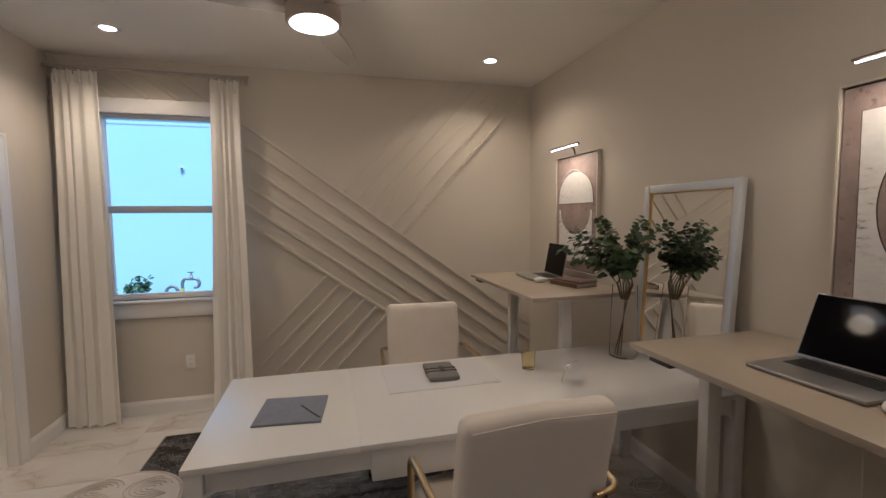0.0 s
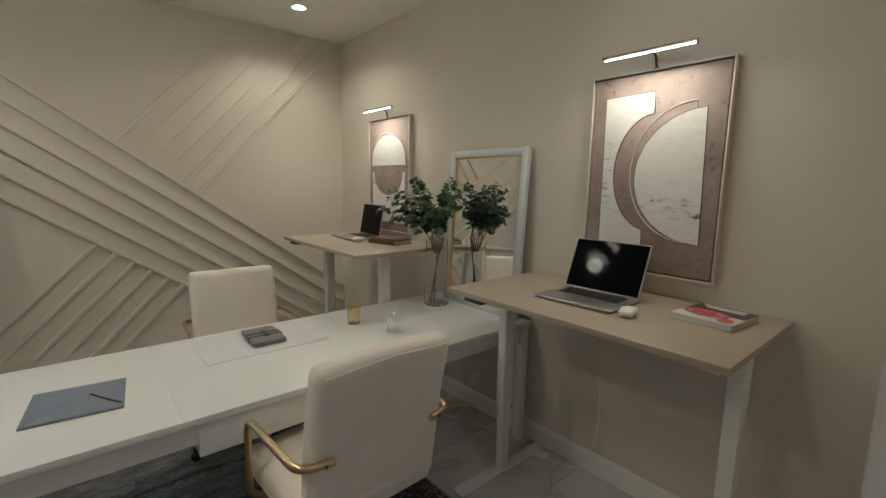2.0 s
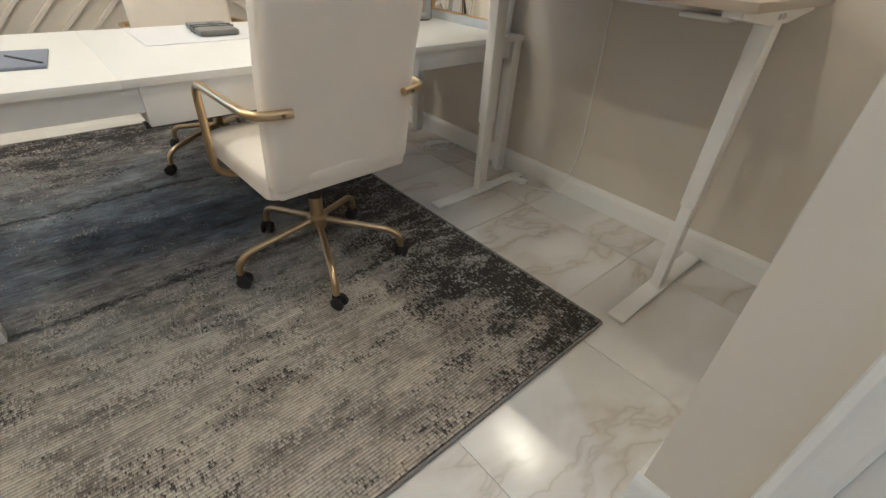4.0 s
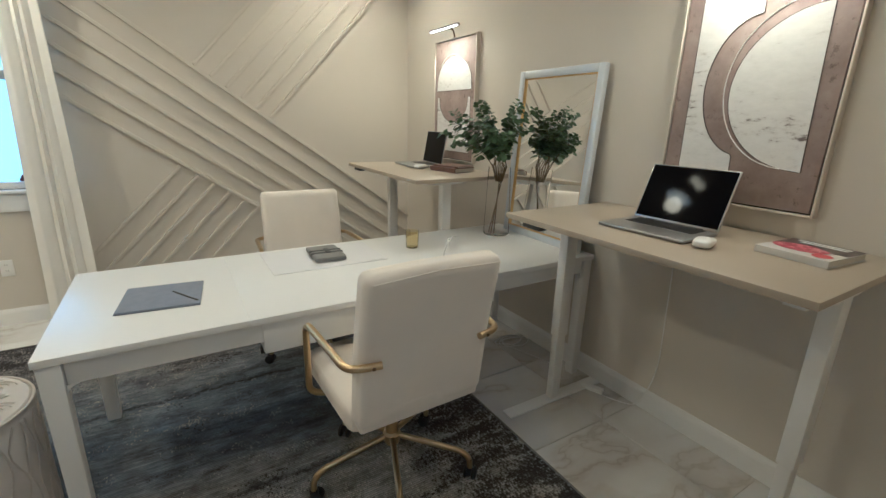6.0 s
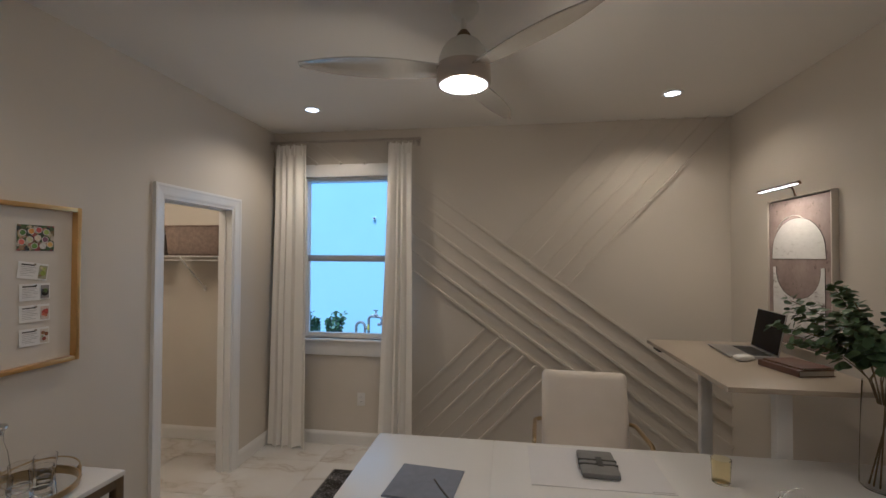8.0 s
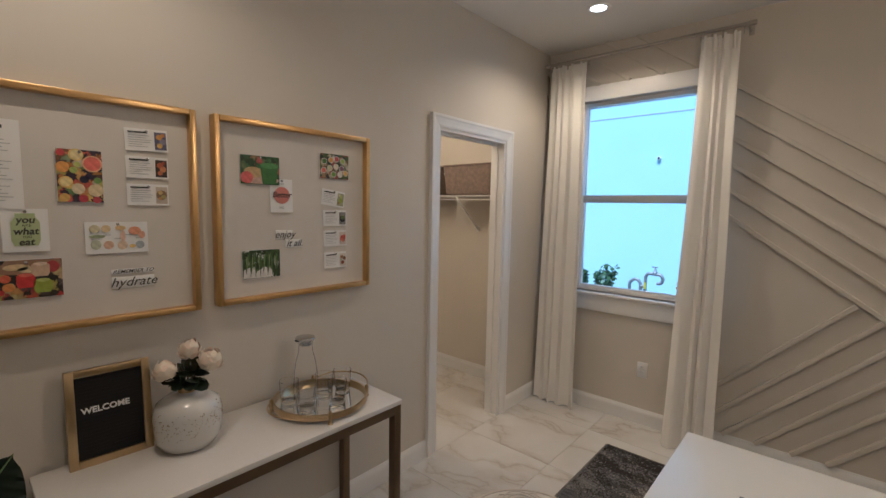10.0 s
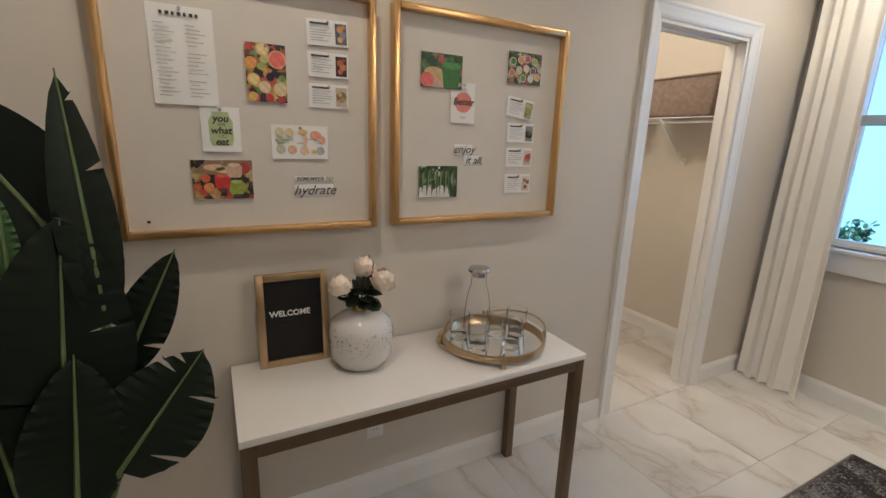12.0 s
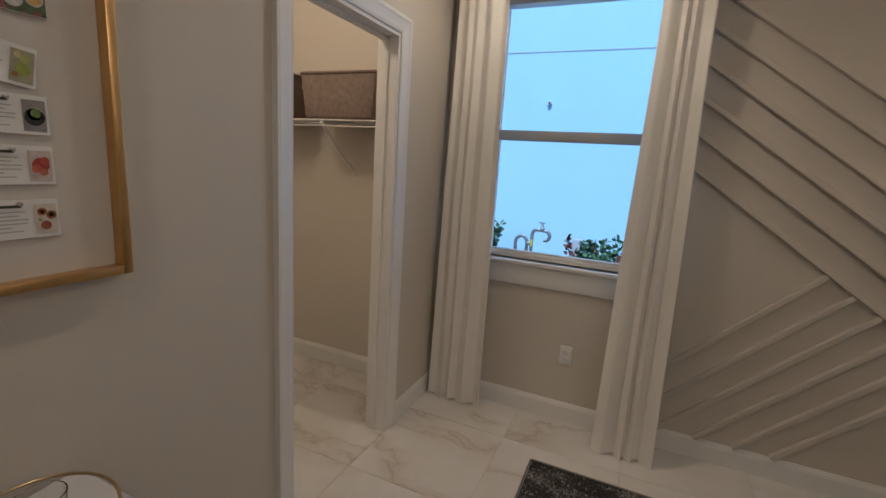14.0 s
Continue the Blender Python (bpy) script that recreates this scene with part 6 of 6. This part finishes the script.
# ---- on the console ----
CT = 0.715
lb = thing("letter_board", "brass-framed black letter board reading WELCOME", "sign", pose(-1.752, 0.902, CT, 0, -4, -2))
w, h, f = 0.228, 0.316, 0.024
for a, b, c, d in ((-w / 2, -w / 2 + f, 0, h), (w / 2 - f, w / 2, 0, h), (-w / 2 + f, w / 2 - f, h - f, h), (-w / 2 + f, w / 2 - f, 0, f)):
    part("frame_bar", bx(-0.018, a, c, 0.0, b, d, bevel=0.0015), "brass", lb, "brass frame bar")
part("felt_panel", bx(-0.016, -w / 2 + f, f, -0.008, w / 2 - f, h - f), "felt", lb, "black ribbed felt", smooth=False)
for k in range(22):
    z = f + 0.010 + k * 0.0118
    part("felt_rib", bx(-0.008, -w / 2 + f + 0.001, z, -0.0066, w / 2 - f - 0.001, z + 0.007), "felt", lb, smooth=False)
me = text_mesh("WELCOME", 0.0265, 0.0012, 0.0007)
me.materials.append(M["letter"])
wo = new("lettering", me)
wo.parent = lb
wo.matrix_basis = Matrix.Translation((-0.005, -0.012, 0.172)) @ FACE

bub = thing("ceramic_vase", "round white glazed vase with speckled gold band", "vase", pose(-1.680, 1.105, CT))
prof = [(0, 0), (0.062, 0), (0.085, 0.010), (0.103, 0.040), (0.107, 0.085), (0.107, 0.125), (0.098, 0.158), (0.068, 0.182), (0.032, 0.193), (0.024, 0.200), (0.020, 0.196), (0, 0.190)]
part("body", lathe(prof, 48), "speckle", bub)
part("collar", lathe([(0.025, 0.194), (0.029, 0.196), (0.029, 0.218), (0.025, 0.219)], 30, closed=True), "brass", bub, "brass collar")
rnd = random.Random(3)
fm = bm_new()
for k in range(420):
    a, z = rnd.uniform(0, 6.283), rnd.gauss(0.108, 0.022)
    r = 0.1072 - 0.008 * max(0.0, (z - 0.122) / 0.036) ** 1.5 if z > 0.085 else 0.1066
    s = rnd.uniform(0.0008, 0.0022)
    q = bmesh.ops.create_icosphere(fm, subdivisions=1, radius=s)["verts"]
    for v in q:
        v.co += Vector((r * math.cos(a), r * math.sin(a), z))
tagged(part("speckles", fm, "fleck", bub, "gold specks"), kind="stuff")

fl = thing("peony_bouquet", "three cream silk peonies with dark leaves", "flowers", pose(-1.680, 1.105, CT + 0.018))
for k, (x, y, z, r) in enumerate(((0.02, -0.072, 0.268, 0.034), (0.03, 0.068, 0.272, 0.038), (-0.02, 0.018, 0.312, 0.033))):
    st = part("flower_stem", tube([(0, 0, 0.19), (x * 0.4, y * 0.4, 0.235), (x, y, z - r * 0.7)], 0.003, 6), "flower_leaf", fl)
    pm = bm_new()
    for shell, count in ((0.30, 9), (0.50, 20), (0.72, 34), (0.95, 46)):
        for q in range(count):
            el, az = math.asin(1 - 1.75 * (q + 0.5) / count), q * 2.4 + shell * 9
            dv = Vector((math.cos(az) * math.cos(el), math.sin(az) * math.cos(el), math.sin(el)))
            up = (Vector((0, 0, 1)) - dv * dv.z + Vector((0.02, 0.01, 0))).normalized()
            sz = r * (0.22 + 0.20 * shell) * rnd.uniform(0.85, 1.15)
            nrm = (dv + up * rnd.uniform(-0.55, 0.15) + Vector((rnd.uniform(-0.2, 0.2), rnd.uniform(-0.2, 0.2), 0))).normalized()
            leaf_disc(pm, Vector((x, y, z)) + dv * r * shell * rnd.uniform(0.92, 1.04) - up * sz * 0.8, -nrm, up, sz)
    part("bloom", pm, "petal", st, "cream and blush petals")
lm = bm_new()
for q in range(34):
    az = q * 2.4
    d = Vector((math.cos(az), math.sin(az), rnd.uniform(-0.3, 0.9))).normalized()
    leaf_disc(lm, Vector((0, 0, 0.222)) + d * rnd.uniform(0.01, 0.045), Vector((rnd.uniform(-1, 1), rnd.uniform(-1, 1), 1)), d, rnd.uniform(0.020, 0.034))
part("foliage", lm, "flower_leaf", fl, "dark green leaves")

tray = thing("mirrored_tray", "round mirrored tray with brass rim and loop handles", "tray", pose(-1.620, 1.605, CT, 0, 0, 22))
TR = 0.192
part("rim", lathe([(TR - 0.004, 0.016), (TR + 0.004, 0.016), (TR + 0.005, 0.030), (TR + 0.003, 0.040), (TR - 0.003, 0.040), (TR - 0.005, 0.030)], 56, closed=True), "brass", tray)
part("mirror_plate", lathe([(0, 0.018), (TR - 0.005, 0.018), (TR - 0.005, 0.023), (0, 0.023)], 56), "mirror", tray, "mirrored plate")
for k in range(4):
    a = radians(45 + 90 * k)
    fo = part("foot", lathe([(0, 0), (0.009, 0), (0.010, 0.006), (0.006, 0.012), (0.008, 0.02), (0.008, 0.046), (0.004, 0.054), (0, 0.055)], 14), "brass", tray, "brass post foot", pose((TR + 0.009) * math.cos(a), (TR + 0.009) * math.sin(a), 0))
for sgn in (-1, 1):
    pts = []
    for k in range(17):
        q = radians(45 + 90 * k / 16) if sgn > 0 else radians(225 + 90 * k / 16)
        bulge = 0.052 * math.sin(3.14159 * k / 16)
        pts.append(((TR + 0.010 + bulge) * math.cos(q), (TR + 0.010 + bulge) * math.sin(q), 0.040 + 0.012 * math.sin(3.14159 * k / 16)))
    part("handle", tube(pts, 0.0035, 10), "brass", tray, "brass loop handle")

GZ = CT + 0.0240
glasses = [(-1.690, 1.495), (-1.585, 1.515), (-1.545, 1.635), (-1.650, 1.640), (-1.635, 1.725)]
g0 = None
for gx, gy in glasses[:5]:
    if g0 is None:
        g0 = tumbler("water_glass", "clear straight drinking glass on the mirrored tray", pose(gx, gy, GZ), 0.033, 0.040, 0.092, "tumbler_glass", "drinking glasses", 0.0024, 0.014)
    else:
        copy_thing(g0, pose(gx, gy, GZ))
car = thing("glass_carafe", "clear glass carafe with a brushed steel lid", "carafe", pose(-1.715, 1.590, GZ))
part("vessel", lathe([(0.042, 0), (0.047, 0), (0.051, 0.006), (0.050, 0.09), (0.042, 0.15), (0.031, 0.19), (0.030, 0.222), (0.034, 0.236), (0.032, 0.237), (0.027, 0.222), (0.028, 0.19), (0.039, 0.15), (0.047, 0.09), (0.047, 0.010)], 40, closed=True), "thin_glass", car)
lid = part("lid", lathe([(0, 0.218), (0.026, 0.218), (0.027, 0.236), (0.040, 0.239), (0.043, 0.247), (0.040, 0.254), (0.026, 0.257), (0, 0.257)], 36), "steel", car, "brushed steel pouring lid")
part("spout_slot", bx(-0.012, -0.046, 0.2405, 0.012, -0.036, 0.2475, bevel=0.002), "black", lid)


# ---- potted bird of paradise ----
PLX, PLY = -1.44, 0.36
pot = thing("planter", "round grey planter standing on the tile floor", "planter", pose(PLX, PLY, 0))
part("shell", lathe([(0, 0), (0.125, 0), (0.135, 0.01), (0.165, 0.30), (0.166, 0.315), (0.156, 0.316), (0.150, 0.285), (0, 0.280)], 40), "pot", pot)
part("earth", lathe([(0, 0.2805), (0.1495, 0.2845), (0.12, 0.295), (0, 0.300)], 24), "soil", pot, "dark potting soil")
plant = thing("bird_of_paradise_plant", "tall plant with dark torn paddle leaves", "plant", pose(PLX, PLY, 0.29))


def paddle_leaf(base, tip, width, facing, tears, seed, light=False):
    """A long paddle leaf on a stalk; base: where the blade begins, tip: its end; facing: the way that its upper side looks."""
    rn = random.Random(seed)
    b, e = Vector(base), Vector(tip)
    d = (e - b).normalized()
    n = Vector(facing)
    n = (n - d * n.dot(d)).normalized()
    s = d.cross(n)
    L = (e - b).length
    stalk = part("stalk", tube(bend([(rn.uniform(-0.04, 0.04), rn.uniform(-0.04, 0.04), 0), (b.x * 0.35, b.y * 0.35, b.z * 0.55), tuple(b)], 0.2, 6), [0.013] + [0.010] * 6 + [0.008] * 2, 8), "rib", plant, "green leaf stalk")
    bm = bm_new()
    n_rows, m = 34, 6
    droop = rn.uniform(0.04, 0.09)
    cols = []
    cut_at = {sg: [rn.randrange(6, n_rows - 3) for _ in range(tears)] for sg in (-1, 1)}
    for i in range(n_rows + 1):
        f = i / n_rows
        half = width * 0.5 * (math.sin(3.14159 * min(1, 0.06 + f * 0.96) ** 0.80)) ** 0.72 * (1.0 if f < 0.92 else max(0.12, (1 - f) / 0.08) ** 0.5)
        c = b + d * L * f - n * droop * f * f * L
        row = {}
        for sg in (-1, 1):
            row[sg] = []
            for j in range(m + 1):
                q = j / m
                p = c + s * sg * half * q + n * (0.16 * half * q * (1.6 - q) + 0.003 * math.sin(i * 2.4 + q) * q) + d * half * 0.16 * q
                row[sg].append(p)
        cols.append(row)
    for sg in (-1, 1):
        prev = None
        for i in range(n_rows + 1):
            vs = [bm.verts.new(p) for p in cols[i][sg]]
            if prev is not None:
                for j in range(m):
                    bm.faces.new((prev[j], prev[j + 1], vs[j + 1], vs[j]))
            prev = vs
            if i in cut_at[sg]:
                # a tear: the edge starts again a little further on, from a shared root
                prev = vs[:3] + [bm.verts.new(p + d * 0.016 * (j - 2) / (m - 2)) for j, p in enumerate(cols[i][sg]) if j > 2]
    lv = part("blade", bm, "young_leaf" if light else "big_leaf", stalk, "bright green young leaf" if light else "dark glossy torn leaf")
    part("midrib", tube([tuple(b + d * L * f / 10 - n * (droop * (f / 10) ** 2 * L - 0.002)) for f in range(11)], [0.0065 - 0.0005 * f for f in range(11)], 6), "rib", stalk, "pale green midrib")


EYEWARD = (0.95, 0.33, 0.15)
paddle_leaf((0.03, 0.115, 0.78), (0.02, 0.100, 1.285), 0.105, EYEWARD, 2, 1)
paddle_leaf((0.06, 0.020, 0.52), (0.05, 0.076, 1.020), 0.245, EYEWARD, 1, 2)
paddle_leaf((-0.02, 0.120, 0.64), (-0.02, 0.245, 0.915), 0.115, (0.8, 0.1, 0.5), 1, 4)
paddle_leaf((0.07, 0.105, 0.45), (0.06, 0.285, 0.695), 0.215, (0.9, 0.1, 0.4), 2, 5)
paddle_leaf((0.0, 0.075, 0.92), (-0.01, -0.115, 1.260), 0.23, (0.9, 0.3, -0.25), 1, 6)
paddle_leaf((0.05, -0.015, 0.86), (0.04, -0.012, 1.060), 0.045, EYEWARD, 0, 9, True)
paddle_leaf((0.09, 0.027, 0.38), (0.08, 0.067, 0.735), 0.185, EYEWARD, 0, 3)
paddle_leaf((0.07, -0.060, 0.44), (0.06, -0.090, 0.770), 0.23, EYEWARD, 1, 8)
paddle_leaf((0.02, -0.030, 0.66), (0.01, -0.105, 0.960), 0.15, (0.7, 0.4, 0.5), 1, 7)


# ---- closet ----
shelf = thing("wire_shelf", "white coated wire closet shelf on a bracket", "shelf", pose(0, 0, 1.665))
sx0, sx1 = CLO_W, W - TW
y_f, y_b = CLO_N - 0.345, CLO_N - 0.006
for y, z in ((y_f, 0), (y_f, -0.032), (y_b, 0), ((y_f + y_b) / 2, -0.004)):
    part("long_wire", tube([(sx0, y, z), (sx1, y, z)], 0.0032, 8), "wire", shelf)
k, x = 0, sx0 + 0.02
while x < sx1:
    part("cross_wire", tube([(x, y_b, 0.004), (x, y_f, 0.004)] + ([(x, y_f - 0.001, -0.032)] if k % 12 == 0 else []), 0.0018, 5), "wire", shelf)
    x, k = x + 0.0254, k + 1
part("support_brace", tube([(-2.45, y_f + 0.02, -0.008), (-2.45, y_b, -0.29)], 0.007, 8), "wire", shelf)
part("brace_foot", bx(-2.462, y_b - 0.002, -0.315, -2.438, y_b + 0.006, -0.265, bevel=0.002), "wire", shelf)


def basket(x0, x1, m):
    b = thing("storage_basket", "taupe woven storage basket on the wire shelf", "basket", m, "closet baskets")
    w, d, h = x1 - x0, 0.30, 0.255
    bm = bm_new()
    box(bm, -w / 2, -d / 2, 0, w / 2, d / 2, h, bevel=0.022, seg=3)
    for v in bm.verts:
        k = 1 + 0.10 * (v.co.z / h - 1)
        v.co.x, v.co.y = v.co.x * k, v.co.y * k
    top = [f for f in bm.faces if f.normal.z > 0.9]
    bmesh.ops.delete(bm, geom=top, context="FACES")
    thicken(bm, 0.008)
    part("body", bm, "basket", b)
    part("rim", tube(bend([(-w / 2, 0, h - 0.006), (-w / 2, -d / 2, h - 0.006), (w / 2, -d / 2, h - 0.006), (w / 2, d / 2, h - 0.006), (-w / 2, d / 2, h - 0.006), (-w / 2, 0.01, h - 0.006)], 0.03, 4), 0.008, 8), "basket", b, "rolled rim")
    part("grip", bx(w / 2 - 0.006, -0.045, h - 0.075, w / 2 + 0.003, 0.045, h - 0.05, bevel=0.004), "pages", b, "pale cut-out grip")
    return b


basket(0, 0.52, pose(-2.34, CLO_N - 0.185, 1.672, 0, 0, 0))
basket(0, 0.52, pose(-2.93, CLO_N - 0.185, 1.672, 0, 0, 0))

# ---- outside the window ----
tagged(part("ground", bx(-40, N + 0.16, -0.32, 40, 60, -0.22), "grass", None, smooth=False), "mulched ground between two houses", "ground", "", "structure")
NY = 7.36
nh = thing("neighbour_house", "white stuccoed side wall of the next house, tinted with blue daylight", "house", pose(0, NY, -0.22))
part("house_wall", bx(-9, 0, 0, 9, 0.3, 5.2), "stucco", nh, "white stucco wall tinted with blue daylight", smooth=False)
part("roof_edge", bx(-9.2, -0.28, 5.2, 9.2, 3.2, 5.42, bevel=0.02), "trim", nh, "white eave")
part("expansion_joint", bx(-9, -0.004, 3.160, 9, 0.0, 3.172), "ink_grey", nh, "thin wall joint", smooth=False)
vent = thing("wall_vent_pipe", "small white round fitting on the stucco wall", "vent", pose(-1.947, NY, 2.317))
part("collar", move(lathe([(0, 0), (0.027, 0), (0.027, 0.03), (0.023, 0.036), (0, 0.036)], 20), Matrix.Rotation(radians(90), 4, "X")), "camera_white", vent)
part("opening", move(lathe([(0, 0.0365), (0.015, 0.0365), (0.015, 0.038), (0, 0.038)], 18), Matrix.Rotation(radians(90), 4, "X")), "black", vent, "dark round opening")

bf = thing("backflow_pipe", "weathered bronze backflow pipe standing by the wall", "pipe", pose(-1.925, NY - 0.36, -0.44))
part("riser", tube(bend([(-0.21, 0, 0), (-0.21, 0, 1.01), (-0.13, 0, 1.06), (-0.06, 0, 1.01), (-0.06, 0, 0.0)], 0.08, 7), 0.022, 12), "pipe", bf)
part("loop", tube(bend([(0.0, 0, 0), (0.0, 0, 1.10), (0.03, 0, 1.15), (0.20, 0, 1.14), (0.23, 0, 1.08), (0.20, 0, 1.02), (0.15, 0, 1.02)], 0.05, 6), 0.022, 12), "pipe", bf)
part("cross_pipe", tube([(-0.06, 0, 0.96), (0.0, 0, 0.96)], 0.026, 12), "pipe", bf)
part("valve", lathe([(0, 1.13), (0.032, 1.13), (0.034, 1.17), (0.018, 1.19), (0.012, 1.24), (0, 1.24)], 16), "pipe", bf, m=pose(0.12, 0, 0))
part("handle", bx(0.075, -0.008, 1.235, 0.155, 0.008, 1.25, bevel=0.003), "steel", bf)
part("tag", bx(-0.012, -0.03, 0.93, 0.02, -0.026, 1.02), "tag", bf, "yellow paper tag", smooth=False)
meter = thing("utility_box", "grey utility box behind the shrubs", "utility box", pose(-1.36, NY - 0.30, -0.22))
part("case", bx(-0.06, -0.06, 0, 0.06, 0.06, 0.86, bevel=0.01), "ink_grey", meter)


def shrub(label, x, y, h, spread, seed, red=True):
    s = thing("shrub", label, "shrub", pose(x, y, -0.22), "shrubs by the wall")
    rn = random.Random(seed)
    for k in range(9):
        a = rn.uniform(0, 6.28)
        end = Vector((spread * math.cos(a) * rn.uniform(0.4, 1), spread * 0.6 * math.sin(a), h * rn.uniform(0.72, 1.0)))
        br = part("branch", tube([(0, 0, 0), tuple(end * 0.5 + Vector((0, 0, 0.05))), tuple(end)], [0.008, 0.005, 0.003], 6), "stem", s)
        lm = bm_new()
        for q in range(54):
            f = rn.uniform(0.35, 1.0)
            d = Vector((rn.uniform(-1, 1), rn.uniform(-1, 1), rn.uniform(-0.2, 1))).normalized()
            leaf_disc(lm, end * f + d * 0.02, Vector((rn.uniform(-1, 1), rn.uniform(-1, 1), rn.uniform(0, 1))), d, rn.uniform(0.018, 0.034))
        part("leaves", lm, "shrub_red" if red and k % 4 == 1 else "shrub", br, "small glossy leaves")


shrub("green shrub with reddish young leaves by the wall", -1.02, NY - 0.40, 0.94, 0.26, 1)
shrub("green shrub with reddish young leaves by the wall", -1.30, NY - 0.48, 0.90, 0.20, 2)
shrub("broad-leaved green shrub by the stucco wall", -2.50, NY - 0.40, 1.04, 0.20, 4, False)
shrub("broad-leaved green shrub by the stucco wall", -2.86, NY - 0.40, 1.02, 0.16, 6, False)

# ---- battens of the accent wall ----
def clip_line(p, d, x0, x1, z0, z1):
    lo, hi = -50.0, 50.0
    for c, v, a, b in ((p[0], d[0], x0, x1), (p[1], d[1], z0, z1)):
        t0, t1 = (a - c) / v, (b - c) / v
        lo, hi = max(lo, min(t0, t1)), min(hi, max(t0, t1))
    return (lo, hi) if hi - lo > 0.03 else None


BW, BT = 0.024, 0.027


def batten(x0, z0, x1, z1):
    L = math.hypot(x1 - x0, z1 - z0)
    bm = bx(0, -BT, -BW / 2, L, 0, BW / 2, bevel=0.0015, seg=1)
    part("batten", bm, "wall", wall_north, m=pose(x0, N, z0, 0, -math.degrees(math.atan2(z1 - z0, x1 - x0)), 0), smooth=False)


SLOPE = -0.716
zmin, zmax, xr = 0.118, H - 0.002, E - 0.002
gx0, gx1, gz0, gz1 = WIN[0] - 0.032, WIN[1] + 0.032, WIN[2] - 0.15, WIN[3] + 0.112
for k in range(6):
    zk = 2.338 - 0.1605 * k
    d = (1.0, SLOPE)
    for box_ in ((gx1, xr, zmin, zmax), (gx0, gx1, gz1, zmax), (W + 0.002, gx0, zmin, zmax)):
        c = clip_line((-0.515, zk), d, *box_)
        if c:
            batten(-0.515 + c[0], zk + SLOPE * c[0], -0.515 + c[1], zk + SLOPE * c[1])
for x in (0.263, 0.368, 0.470, 0.571, 0.673, 0.772):
    z = 2.338 + SLOPE * (x + 0.515)
    c = clip_line((x, z), (1.0, 1.09), x + 0.012, xr, zmin, zmax)
    batten(x + c[0], z + 1.09 * c[0], x + c[1], z + 1.09 * c[1])
for x in (0.121, 0.230, 0.335, 0.438, 0.543, 0.640):
    z = 1.5355 + SLOPE * (x + 0.515)
    c = clip_line((x, z), (1.0, 1.005), gx1, x - 0.012, zmin, zmax)
    batten(x + c[0], z + 1.005 * c[0], x + c[1], z + 1.005 * c[1])

# ---- floor tiles ----
TS, JX, JY, GAP = 0.600, -1.230, 2.955, 0.0030
tile_meshes = {}
ix = math.floor((CLO_W - JX) / TS)
while JX + ix * TS < E + T:
    iy = math.floor((HALL_S - JY) / TS)
    while JY + iy * TS < N:
        x0, x1 = max(CLO_W - T, JX + ix * TS) + GAP / 2, min(E + T, JX + (ix + 1) * TS) - GAP / 2
        y0, y1 = max(HALL_S - T, JY + iy * TS) + GAP / 2, min(N, JY + (iy + 1) * TS) - GAP / 2
        key = (round(x1 - x0, 4), round(y1 - y0, 4))
        if min(key) > 0.02:
            if key not in tile_meshes:
                tile_meshes[key] = mesh_of("tile", bx(-key[0] / 2, -key[1] / 2, -0.0098, key[0] / 2, key[1] / 2, 0.0, bevel=0.0009, seg=1), "tile", False)
            ob = new("tile", tile_meshes[key])
            ob.parent = floor
            ob.matrix_basis = pose((x0 + x1) / 2, (y0 + y1) / 2, 0, 0, 0, 180 * ((ix + iy) % 2))
        iy += 1
    ix += 1
